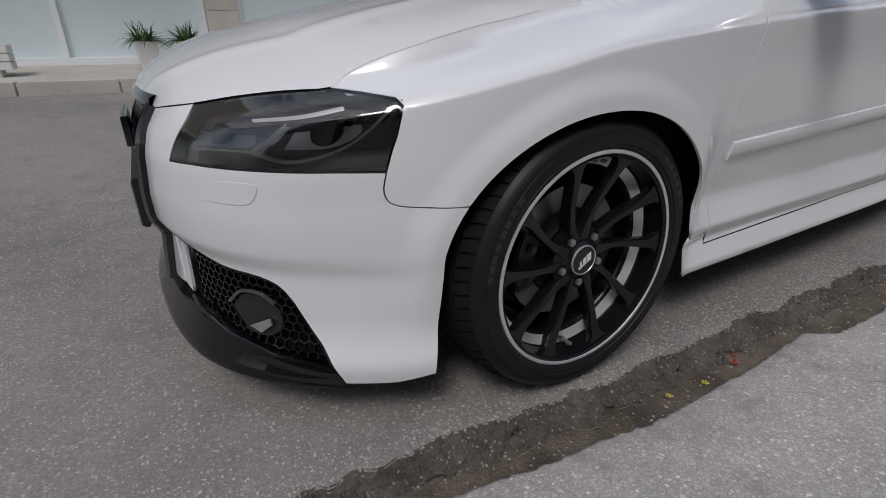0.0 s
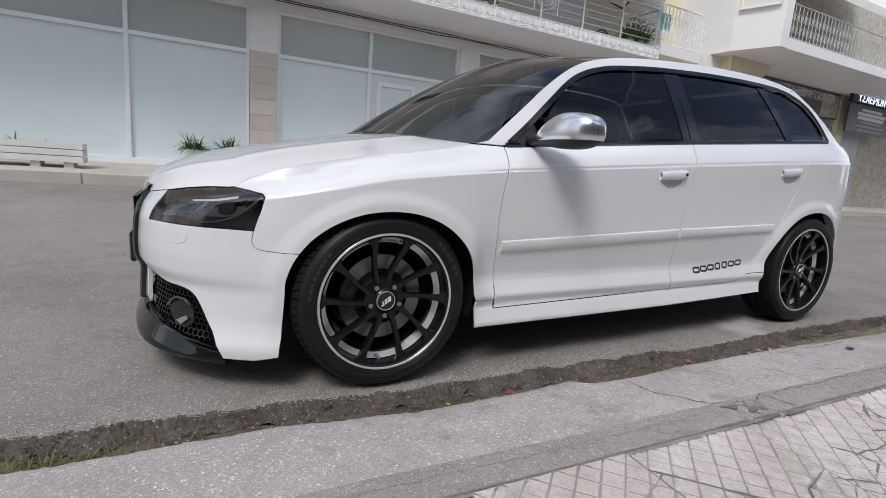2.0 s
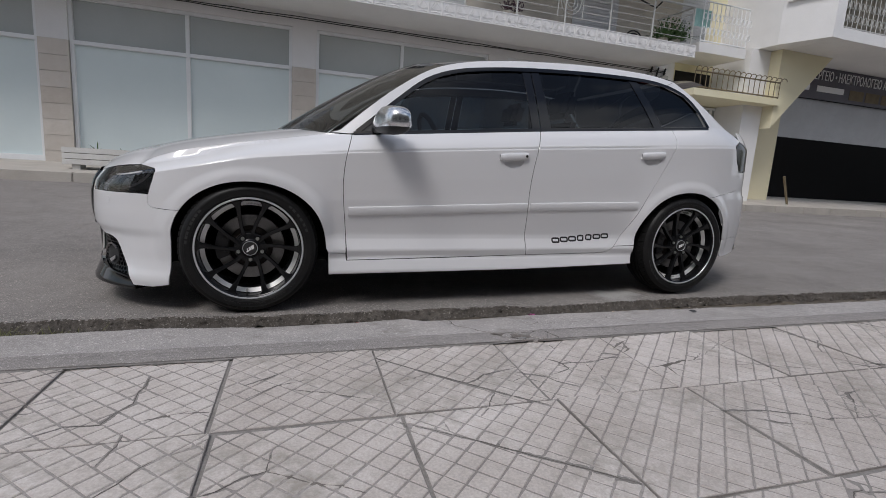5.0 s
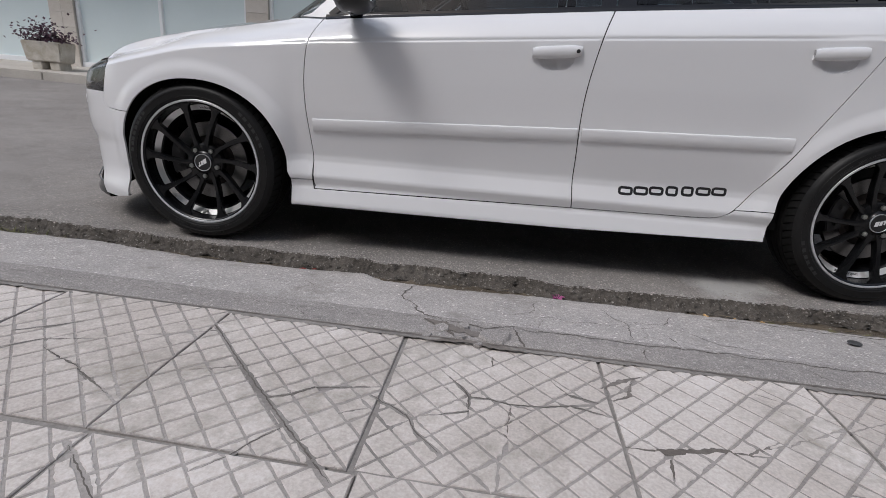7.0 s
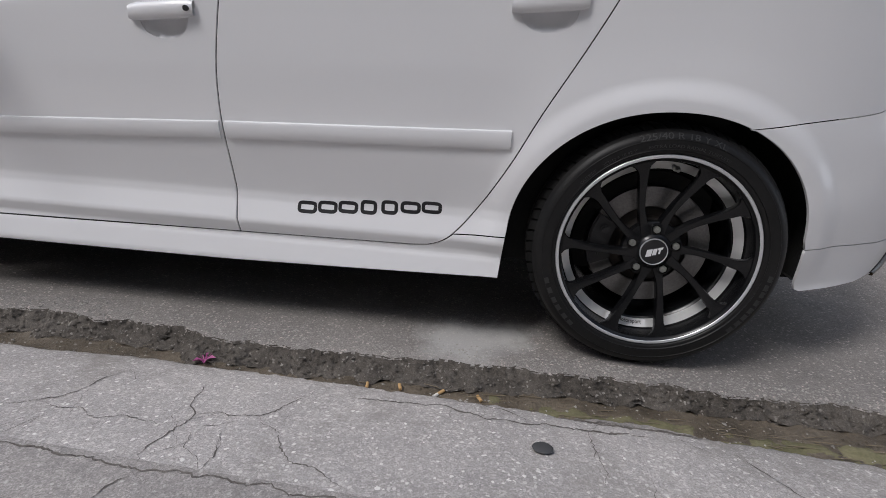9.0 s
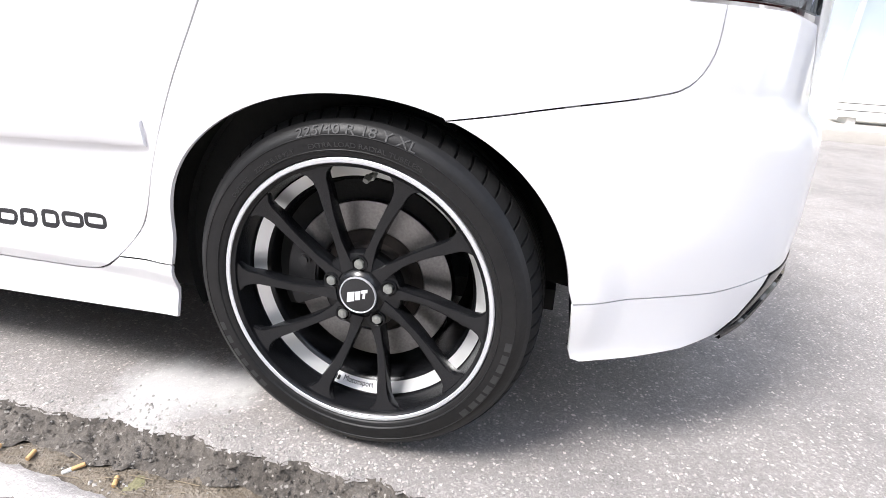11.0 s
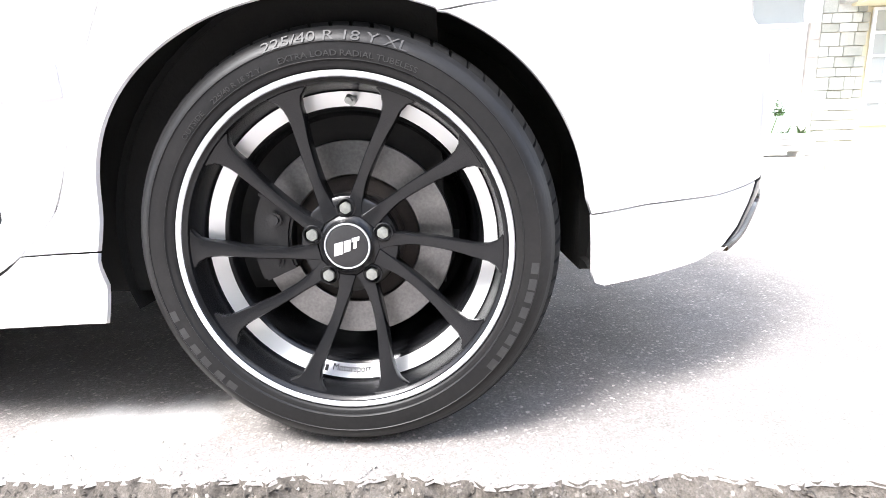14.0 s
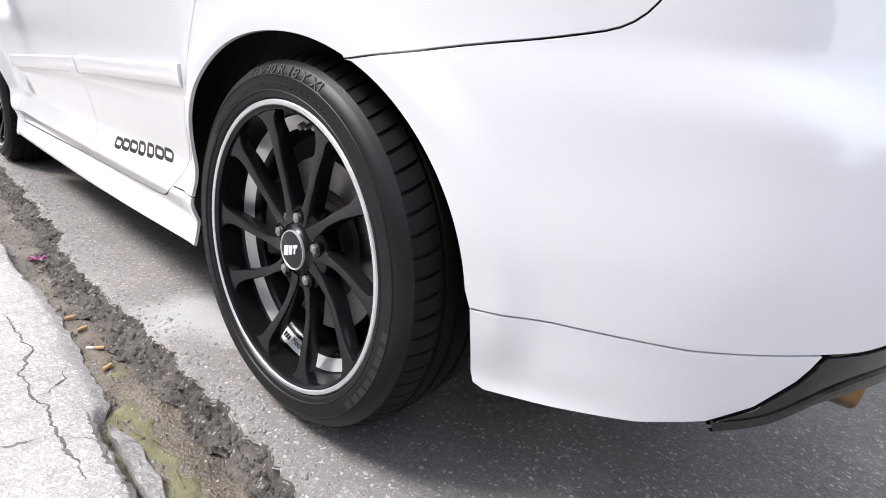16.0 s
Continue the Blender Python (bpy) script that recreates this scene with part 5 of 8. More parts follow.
def sweep(name, ways, section, mat, parent, right, label=""):
    """A rail along the plan: section(u) gives (out, z) points."""
    bm = bmesh.new()
    rows = []
    for u in ways:
        nx, ny = np.interp(u, WAY, WAY_NX), np.interp(u, WAY, WAY_NY)
        x, y = np.interp(u, WAY, WAY_X), np.interp(u, WAY, WAY_Y)
        row = []
        for out, z in section(u):
            yy = y + ny * out
            row.append(bm.verts.new((x + nx * out, 2 * MIDDLE - yy if right else yy, z)))
        rows.append(row)
    m = len(rows[0])
    for p, q in zip(rows, rows[1:]):
        for k in range(m):
            bm.faces.new((p[k], p[(k + 1) % m], q[(k + 1) % m], q[k]))
    bm.faces.new(rows[0])
    bm.faces.new(rows[-1])
    return part(name, bm, mat, parent, label, True)


def splitter(right):
    def section(u):
        k = 1 - step01(-0.95, -0.55, u)
        out = -0.012 + 0.024 * k
        top = 0.150 + 0.045 * k
        return [(-0.05, top + 0.01), (-0.018, top), (out - 0.006, 0.132 + 0.004 * k), (out, 0.124), (out, 0.112), (out - 0.006, 0.106), (-0.10, 0.104)]
    sweep("front_splitter", np.linspace(WAY[0], -0.545, 50), section, BLACK_GLOSS, car, right, "glossy black front splitter")


def front_grille():
    end = float(WAY[0])
    for right in (False, True):
        frame_line = [(-1.045, 0.640), (-1.056, 0.52), (-1.094, 0.392), (-1.13, 0.30), (-1.17, 0.215)]
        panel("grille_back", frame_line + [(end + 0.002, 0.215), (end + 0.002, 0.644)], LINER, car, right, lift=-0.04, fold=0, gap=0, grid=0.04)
        strip("grille_frame", curve2(frame_line, 5), 0.030, BLACK_GLOSS, car, right, "glossy black grille frame", lift=0.022, base=-0.006)
        strip("grille_frame", [(u, 0.648) for u in np.linspace(-1.045, end, 14)], 0.026, BLACK_GLOSS, car, right, lift=0.018, base=-0.004)

        def inside(u, z):
            return u < -1.075 - 0.35 * max(0.0, 0.52 - z) and 0.23 < z < 0.632
        honeycomb("honeycomb_grille", inside, end + 0.006, -1.05, 0.235, 0.636, 0.020, -0.006, car, right, 0.014)
        panel("lower_filler", [(-1.10, 0.384), (-1.07, 0.384), (-1.05, 0.24), (-1.15, 0.225)], PAINT, car, right, lift=-0.004, gap=0.001, grid=0.03)
    bm = bmesh.new()
    for v in bmesh.ops.create_cube(bm, size=1)["verts"]:
        v.co = (-0.806 + v.co.x * 0.014, MIDDLE + v.co.y * 0.30, 0.565 + v.co.z * 0.085)
    part("grille_badge", bm, BLACK_GLOSS, car, "plain dark badge bar on the grille", False, 0.008)
    box("number_plate", -0.8225, -0.8195, MIDDLE - 0.25, MIDDLE + 0.25, 0.362, 0.468, PLATE, car, "blank plate in a dark holder")
    box("plate_holder", -0.8194, -0.80, MIDDLE - 0.255, MIDDLE + 0.255, 0.356, 0.474, BLACK_TRIM, car, "", 0.004)


def door_mirror(right):
    """Rounded wing mirror: brushed metal cap over a black foot."""
    cx, cy, cz = 0.640, -0.112, 0.950

    def shell(name, mat, low, high, parent, label, grow):
        verts, faces = [], []
        rows, cols = 14, 32
        for i in range(rows + 1):
            lat = low + (high - low) * i / rows
            for j in range(cols):
                lon = 2 * math.pi * j / cols
                def sgn(v, e):
                    return math.copysign(abs(v) ** e, v)
                x = sgn(math.cos(lon), 0.72) * sgn(math.cos(lat), 0.62)
                y = sgn(math.sin(lon), 0.78) * sgn(math.cos(lat), 0.62)
                z = sgn(math.sin(lat), 0.80)
                taper = 1 - 0.66 * max(0.0, y) ** 1.4
                p = (cx + 0.064 * grow * x * (1.0 if x < 0 else 1.25) + 0.022 * -y, cy + 0.134 * grow * y, cz + 0.066 * grow * z * taper - 0.026 * max(0.0, y) ** 1.3)
                verts.append((p[0], 2 * MIDDLE - p[1] if right else p[1], p[2]))
        for i in range(rows):
            for j in range(cols):
                faces.append((i * cols + j, i * cols + (j + 1) % cols, (i + 1) * cols + (j + 1) % cols, (i + 1) * cols + j))
        return mesh_object(name, verts, faces, mat, parent, True, label)
    cap = shell("door_mirror", ALU, -0.42, math.pi / 2 - 0.02, car, "wing mirror with a brushed aluminium cap", 1.0)
    shell("mirror_foot", BLACK_TRIM, -math.pi / 2 + 0.02, -0.40, cap, "black lower shell of the mirror", 0.975)
    bm = bmesh.new()
    s = -1 if right else 1
    y = lambda v: 2 * MIDDLE - v if right else v
    add_tube(bm, (0.60, y(0.07), 0.915), (0.615, y(-0.07), 0.925), 0.022, 12, 0.026)
    part("mirror_arm", bm, BLACK_TRIM, cap, "", True)


def door_marks(door):
    """A row of seven plain dark frames low on the rear door."""
    for k in range(7):
        u, w, h = 1.667 + 0.0565 * k, 0.0225, 0.0115
        z = 0.3525 + 0.0285 * k / 6 * 0.9
        if k in (3, 4):
            h, w = 0.0140, 0.0180
        loop = []
        for a in np.linspace(0, 2 * math.pi, 33):
            c, s = math.cos(a), math.sin(a)
            loop.append((u + w * math.copysign(abs(c) ** 0.45, c), z + h * math.copysign(abs(s) ** 0.45, s) + (u - 1.669) * 0.0))
        strip("door_mark", loop, 0.0098, BLACK_PRINT, door, False, "", lift=0.0006, base=0.0004)


def cabin():
    for y, main in ((0.50, True), (2 * MIDDLE - 0.50, True)):
        bm = bmesh.new()
        add_box(bm, 1.18, 1.70, y - 0.24, y + 0.24, 0.42, 0.58)
        seat = part("front_seat", bm, SEAT, car, "black cloth front seat", True, 0.05)
        bm = bmesh.new()
        for v in add_box(bm, 1.66, 1.80, y - 0.23, y + 0.23, 0.50, 1.06):
            v.co.x += (v.co.z - 0.5) * 0.32
        part("backrest", bm, SEAT, seat, "", True, 0.05)
        bm = bmesh.new()
        for v in add_box(bm, 1.85, 1.95, y - 0.125, y + 0.125, 1.09, 1.26):
            v.co.x += (v.co.z - 1.09) * 0.2
        part("headrest", bm, SEAT, seat, "", True, 0.035)
    bm = bmesh.new()
    add_box(bm, 2.25, 2.40, 0.28, 2 * MIDDLE - 0.28, 0.45, 1.02)
    part("rear_seat", bm, SEAT, car, "black rear seat back", True, 0.05)
    bm = bmesh.new()
    add_box(bm, 0.42, 0.85, 0.20, 2 * MIDDLE - 0.20, 0.72, 0.90)
    part("dashboard", bm, SEAT, car, "black dashboard", True, 0.06)
    bm = bmesh.new()
    for k in range(28):
        a, b = 2 * math.pi * k / 28, 2 * math.pi * (k + 1) / 28
        add_tube(bm, (1.02 - 0.06 * math.sin(a), 0.50 + 0.18 * math.cos(a), 0.88 + 0.17 * math.sin(a)), (1.02 - 0.06 * math.sin(b), 0.50 + 0.18 * math.cos(b), 0.88 + 0.17 * math.sin(b)), 0.014, 8)
    add_tube(bm, (1.02, 0.33, 0.88), (1.02, 0.67, 0.88), 0.016, 8)
    part("steering_wheel", bm, SEAT, car, "", True)


def tail_end():
    end = float(WAY[-1])
    for right in (False, True):
        panel("rear_diffuser", [(3.265, 0.265), (3.311, 0.294), (3.341, 0.336), (3.357, 0.374), (3.406, 0.379), (3.52, 0.398), (end - 0.005, 0.418), (end - 0.005, 0.330), (3.45, 0.322), (3.39, 0.306), (3.335, 0.276)],
              BLACK_GLOSS, car, right, "glossy black rear diffuser", lift=0.002, fold=0.03, gap=0.001)
        strip("diffuser_lip", curve2([(3.27, 0.263), (3.335, 0.283), (3.40, 0.330), (3.47, 0.350), (3.60, 0.358)], 6), 0.012, BLACK_GLOSS, car, right, lift=0.008)
        y = lambda v: 2 * MIDDLE - v if right else v
        bm = bmesh.new()
        for k in (0, 1):
            add_tube(bm, (3.06, y(0.42 + 0.10 * k), 0.285), (3.32, y(0.42 + 0.10 * k), 0.297), 0.042, 24)
        part("silencer_pipe", bm, LINER, car, "dark exhaust pipe", True)
        bm = bmesh.new()
        for k in (0, 1):
            rows = lathe(bm, [(0.040, 0.0), (0.049, 0.002), (0.049, 0.075), (0.045, 0.08)], 32)
            vs = [v for r in rows for v in r]
            bmesh.ops.transform(bm, matrix=Matrix.Translation((3.268, y(0.42 + 0.10 * k), 0.299)) @ pose(0, 0, 0, 0, 0, -90), verts=vs)
        part("exhaust_tip", bm, BRASS, car, "heat-tinted exhaust tips", True)
    loft("roof_spoiler", [(2.56, 0.21, 1.358), (2.67, 0.20, 1.368), (2.80, 0.22, 1.356)], [(2.66, MIDDLE, 1.392), (2.76, MIDDLE, 1.392), (2.90, MIDDLE, 1.372)], BLACK_GLOSS, car, 2.2, 8, 20, "black roof spoiler")


for right in (False, True):
    headlamp(right)
    front_intake(right, (parts_right if right else parts_left)[0])
    splitter(right)
    door_mirror(right)
front_grille()
door_marks([o for o in car.children if o.name.startswith("rear_door")][0])
cabin()
tail_end()


# far kerb stones
near_side = set(scene.objects) - {o for o in scene.objects if o.name == "far_pavement"}


def far_kerb():
    for k in range(46):
        x = -20 + k * 1.0
        bm = bmesh.new()
        add_box(bm, x + 0.004, x + 0.996, 6.68, 6.84, 0.10, 0.338)
        ob = part("kerb_stone", bm, PAVE, None, "", False, 0.012)
        tagged(ob, "pale concrete kerb stone along the far pavement", "kerb stone", "far kerb stones")


far_kerb()

# shop building across the road
FACE = 8.5
shop = thing("shop_building", "white plastered shop building with frosted windows and a balcony", "building")
BAYS = [(-13.2, -8.3), (-7.75, -4.02), (-3.55, 0.30), (0.78, 4.63), (5.1, 8.75)]
box("lintel_wall", -14, 9.9, FACE, FACE + 0.3, 3.40, 3.93, PLASTER, shop)
box("upper_wall", -14, 9.9, FACE, FACE + 0.3, 3.935, 11.0, SHADED_TAN, shop, "tan wall behind the balcony, its colour darkened for shade")
box("inner_wall", -14, 9.9, FACE + 0.5, FACE + 0.7, 0.2, 3.4, PLASTER, shop)
box("side_wall", 9.7, 9.9, FACE + 0.3, FACE + 6, 0.2, 11.0, PLASTER, shop)
ends = [-14.0] + [e for b in BAYS for e in b] + [8.93]
for a, b in zip(ends[::2], ends[1::2]):
    box("pillar", a, b, FACE - 0.02, FACE + 0.3, 2.62, 3.40, PLASTER, shop)
    core = box("pillar_core", a + 0.004, b - 0.004, FACE - 0.004, FACE + 0.3, 0.3, 2.62, PAVE, shop)
    cols = max(1, round((b - a) / 0.36))
    w = (b - a) / cols
    for c in range(cols):
        for r in range(8):
            z = 0.36 + r * 0.2825
            x0 = a + c * w
            box("wall_tile", x0 + 0.003, x0 + w - 0.003, FACE - 0.03, FACE - 0.004, z + 0.003, z + 0.2795, BEIGE_TILE, core)
for a, b in BAYS:
    m = 2.60 if 0 < a < 1 else (a + b) / 2
    mids = [a + 0.05, m, b - 0.05]
    for p, q in zip(mids, mids[1:]):
        box("frosted_pane", p, q, FACE + 0.10, FACE + 0.12, 0.5, 2.60, FROST, shop, "pale blue frosted shop pane")
        box("upper_pane", p, q, FACE + 0.10, FACE + 0.12, 2.605, 3.37, UPPER_PANE, shop, "grey upper pane")
    bm = bmesh.new()
    for x0, x1, z0, z1, y0 in ((a, b, 0.36, 0.54, 0.02), (a, b, 2.57, 2.64, 0.035), (a, b, 3.34, 3.40, 0.035), (a, a + 0.06, 0.54, 3.34, 0.03), (b - 0.06, b, 0.54, 3.34, 0.03), (m - 0.035, m + 0.035, 0.54, 3.34, 0.032)):
        add_box(bm, x0, x1, FACE + y0, FACE + 0.11, z0, z1)
    part("window_frame", bm, WHITE_FRAME, shop, "white metal shop window frame", False, 0.006)
bm = bmesh.new()
for x0, x1, z0, z1 in ((2.78, 2.86, 0.54, 2.42), (3.55, 3.63, 0.54, 2.42), (2.86, 3.55, 2.34, 2.42), (2.86, 3.55, 0.54, 0.68)):
    add_box(bm, x0, x1, FACE + 0.05, FACE + 0.098, z0, z1)
part("door_frame", bm, WHITE_FRAME, shop, "white metal frame of the shop door")
box("balcony_slab", -14, 9.28, 7.24, FACE, 3.68, 3.93, PLASTER, shop)


def fascia_mesh():
    """A square relief panel: a rim round a fan of ridges."""
    bm = bmesh.new()
    add_box(bm, -0.132, 0.132, 0.0, 0.02, -0.132, 0.132)
    for x0, x1, z0, z1 in ((-0.132, 0.132, 0.118, 0.132), (-0.132, 0.132, -0.132, -0.118), (-0.132, -0.120, -0.118, 0.118), (0.120, 0.132, -0.118, 0.118)):
        add_box(bm, x0, x1, -0.014, 0.0, z0, z1)
    for k in range(9):
        a = radians(-72 + 18 * k)
        tip = Vector((math.sin(a) * 0.105, -0.006, -0.055 + math.cos(a) * 0.145))
        add_tube(bm, (0, -0.004, -0.055), tip, 0.006, 6, 0.015)
    for s in (-1, 1):
        add_tube(bm, (0, -0.004, -0.075), (s * 0.09, -0.004, -0.098), 0.008, 6, 0.014)
    bmesh.ops.recalc_face_normals(bm, faces=bm.faces)
    me = bpy.data.meshes.new("fascia_panel")
    bm.to_mesh(me)
    bm.free()
    me.materials.append(PLASTER)
    return me


FASCIA = fascia_mesh()
for k in range(66):
    ob = new("fascia_panel", FASCIA)
    ob.parent = shop
    ob.location = (9.14 - 0.27 * k, 7.218, 3.81)
for k in range(5):
    ob = new("fascia_panel", FASCIA)
    ob.parent = shop
    ob.matrix_basis = pose(9.302, 7.37 + 0.27 * k, 3.81, 0, 0, 90)

# balcony: rail, shutters, door
rail = thing("balcony_railing", "thin grey metal balcony railing with ring ornaments", "railing")
for k in range(13):
    bm = bmesh.new()
    x = 9.2 - 1.13 * k
    add_tube(bm, (x, 7.30, 3.93), (x, 7.30, 4.80), 0.020, 8)
    part("post", bm, RAIL, rail)
for z, r in ((4.80, 0.026), (4.10, 0.008), (4.24, 0.008), (4.38, 0.008), (4.52, 0.008), (4.66, 0.008)):
    bm = bmesh.new()
    add_tube(bm, (-14, 7.30, z), (9.2, 7.30, z), r, 8)
    part("rail_bar", bm, RAIL, rail)
    bm = bmesh.new()
    add_tube(bm, (9.2, 7.30, z), (9.2, 8.5, z), r, 8)
    part("rail_bar", bm, RAIL, rail)
for x in (-3.1, 1.42, 5.92):
    bm = bmesh.new()
    for r in (0.09, 0.16, 0.24):
        for k in range(24):
            a, b = 2 * math.pi * k / 24, 2 * math.pi * (k + 1) / 24
            add_tube(bm, (x + r * math.cos(a), 7.285, 4.39 + r * math.sin(a)), (x + r * math.cos(b), 7.285, 4.39 + r * math.sin(b)), 0.009, 5)
    for s in (-1, 1):
        add_box(bm, x + s * 0.30 - 0.008, x + s * 0.30 + 0.008, 7.28, 7.295, 4.08, 4.70)
    part("ring_ornament", bm, RAIL, rail, "concentric metal rings")


def slatted(name, x0, x1, y, z0, z1, step, mat, parent=None, label="", category=""):
    """A roller shutter of separate slats with guide rails."""
    top = thing(name, label, category) if parent is None else part(name, bmesh_box(x0, x1, y, y + 0.01, z0, z1), mat, parent, label)
    n = int((z1 - z0) / step)
    for k in range(n):
        bm = bmesh.new()
        za = z0 + k * step
        vs = add_box(bm, x0, x1, y - 0.016, y - 0.002, za + 0.004, za + step - 0.002)
        part("slat", bm, mat, top, "", False, 0.004)
    return top


def bmesh_box(x0, x1, y0, y1, z0, z1):
    bm = bmesh.new()
    add_box(bm, x0, x1, y0, y1, z0, z1)
    return bm


slatted("roller_shutter", 2.40, 3.95, FACE - 0.02, 3.95, 5.9, 0.075, SHUTTER, shop, "closed grey roller shutter")
slatted("roller_shutter", 6.70, 7.95, FACE - 0.02, 3.95, 5.9, 0.075, SHUTTER, shop, "closed grey roller shutter")
slatted("roller_shutter", -2.6, -1.2, FACE - 0.02, 3.95, 5.9, 0.075, SHUTTER, shop, "closed grey roller shutter")
# flat near-black sheet painted as the shade of the open door
box("dark_doorway", 1.98, 2.36, FACE - 0.03, FACE - 0.004, 3.95, 5.9, ROOM_SHADE, shop, "near-black panel painted as the shade in an open balcony door")
# cables along the wall, lamps, boxes
for k, (z, y) in enumerate(((3.585, 8.46), (3.548, 8.455))):
    bm = bmesh.new()
    last = None
    for i in range(60):
        x = -14 + i * 23.6 / 59
        p = (x, y, z + 0.022 * rough(x, k, 0.9, 3.0) + 0.010 * rough(x, k, 3.1, 5.0))
        if last:
            add_tube(bm, last, p, 0.009, 6)
        last = p
    tagged(part("wall_cable", bm, CABLE, None, "", True), "black cable sagging along the shop wall", "cable", "wall cables")
lamp = thing("wall_lamp", "small white box lamp under the balcony", "lamp")
box("lamp_body", -3.89, -3.67, 8.36, FACE - 0.02, 3.50, 3.60, WHITE_FRAME, lamp, "", 0.01)
box("lamp_glass", -3.87, -3.69, 8.38, 8.47, 3.475, 3.50, BLACK_GLOSS, lamp)
plaque = thing("number_plaque", "small white plaque with dark bars on a tiled pillar", "plaque")
box("plate", 4.81, 4.93, FACE - 0.042, FACE - 0.031, 2.50, 2.60, WHITE_FRAME, plaque, "", 0.003)
for x in (4.845, 4.89):
    box("dark_bar", x - 0.012, x + 0.012, FACE - 0.044, FACE - 0.042, 2.52, 2.58, BLACK_PRINT, plaque)
meter = thing("meter_boxes", "grey meter boxes and pipes under the balcony end", "meter box")
for x0, x1, z0, z1, d in ((9.0, 9.16, 3.05, 3.5, 0.12), (9.2, 9.42, 2.9, 3.42, 0.16), (9.46, 9.66, 3.1, 3.48, 0.10)):
    box("meter_box", x0, x1, FACE - d, FACE - 0.002, z0, z1, RAIL, meter, "", 0.01)
for x in (9.1, 9.3, 9.52):
    bm = bmesh.new()
    add_tube(bm, (x, FACE - 0.05, 3.4), (x + 0.06, FACE - 0.05, 3.66), 0.022, 8)
    part("pipe", bm, CABLE, meter)
# awning over the balcony
awning = thing("balcony_awning", "pale striped awning cloth over the balcony", "awning")
for k in range(20):
    x0, x1 = 3.0 + k * 0.295, 3.0 + (k + 1) * 0.295
    verts = [(x0, 6.9, 5.34), (x1, 6.9, 5.34), (x1, 7.1, 6.3), (x0, 7.1, 6.3), (x1, 7.5, 7.4), (x0, 7.5, 7.4), (x0, 6.89, 5.17), (x1, 6.89, 5.17 + 0.008 * (k % 2))]
    mesh_object("cloth_strip", verts, [(0, 1, 2, 3), (3, 2, 4, 5), (6, 7, 1, 0)], AWNING, awning)
bm = bmesh.new()
add_tube(bm, (3.0, 6.93, 5.35), (8.9, 6.93, 5.35), 0.022, 8)
part("front_bar", bm, RAIL, awning)
for x in (4.6, 6.1, 8.6):
    bm = bmesh.new()
    add_tube(bm, (x, 6.95, 5.30), (x, 7.9, 4.85), 0.018, 8)
    add_tube(bm, (x, 7.9, 4.85), (x, FACE, 5.2), 0.018, 8)
    part("folding_arm", bm, CABLE, awning)


# plants
def tuft(bm, at, count, length, spread, rng, width=0.018, droop=0.5):
    """Arching strap leaves springing from one point."""
    for k in range(count):
        a, up = rng.uniform(0, 2 * math.pi), rng.uniform(0.35, 1.25)
        d = Vector((math.cos(a) * math.cos(up), math.sin(a) * math.cos(up), math.sin(up)))
        l = length * rng.uniform(0.65, 1.1)
        side = Vector((-math.sin(a), math.cos(a), 0))
        p = Vector(at) + Vector((rng.uniform(-spread, spread), rng.uniform(-spread, spread), 0))
        rows = []
        for i in range(5):
            t = i / 4
            q = p + d * l * t - Vector((0, 0, droop * l * t * t * math.cos(up)))
            w = width * (1 - t) ** 0.7 + 0.001
            rows.append((bm.verts.new(q - side * w), bm.verts.new(q + Vector((0, 0, -w * 0.5))), bm.verts.new(q + side * w)))
        for r, s in zip(rows, rows[1:]):
            bm.faces.new((r[0], r[1], s[1], s[0]))
            bm.faces.new((r[1], r[2], s[2], s[1]))


def bush(bm, at, rx, ry, rz, count, rng, leaf=0.03):
    for k in range(count):
        v = Vector((rng.gauss(0, 0.45), rng.gauss(0, 0.45), abs(rng.gauss(0, 0.5))))
        p = Vector(at) + Vector((v.x * rx, v.y * ry, v.z * rz))
        d = Vector((rng.uniform(-1, 1), rng.uniform(-1, 1), rng.uniform(-0.3, 1))).normalized() * leaf
        s = d.cross(Vector((rng.uniform(-1, 1), rng.uniform(-1, 1), 1))).normalized() * leaf * 0.4
        bm.faces.new([bm.verts.new(q) for q in (p, p + d * 0.5 + s, p + d, p + d * 0.5 - s)])


def slat_planter(x0, x1, y, z, group):
    """A long white boarded trough on short feet."""
    t = thing("planter_box", "long white boarded planter box on the far pavement", "planter", group)
    for k in range(3):
        za = z + 0.10 + k * 0.096
        box("board", x0, x1, y, y + 0.03, za, za + 0.088, WHITE_WOOD, t, "", 0.004)
        box("board", x0, x1, y + 0.31, y + 0.34, za, za + 0.088, WHITE_WOOD, t, "", 0.004)
        for x in (x0, x1 - 0.03):
            box("end_board", x, x + 0.03, y + 0.031, y + 0.309, za, za + 0.088, WHITE_WOOD, t, "", 0.004)
    for x in (x0 + 0.12, (x0 + x1) / 2, x1 - 0.24):
        box("foot", x, x + 0.12, y + 0.04, y + 0.30, z - 0.01, z + 0.10, WHITE_WOOD, t, "", 0.006)
    box("soil", x0 + 0.031, x1 - 0.031, y + 0.032, y + 0.308, z + 0.12, z + 0.34, MUD, t)
    return t


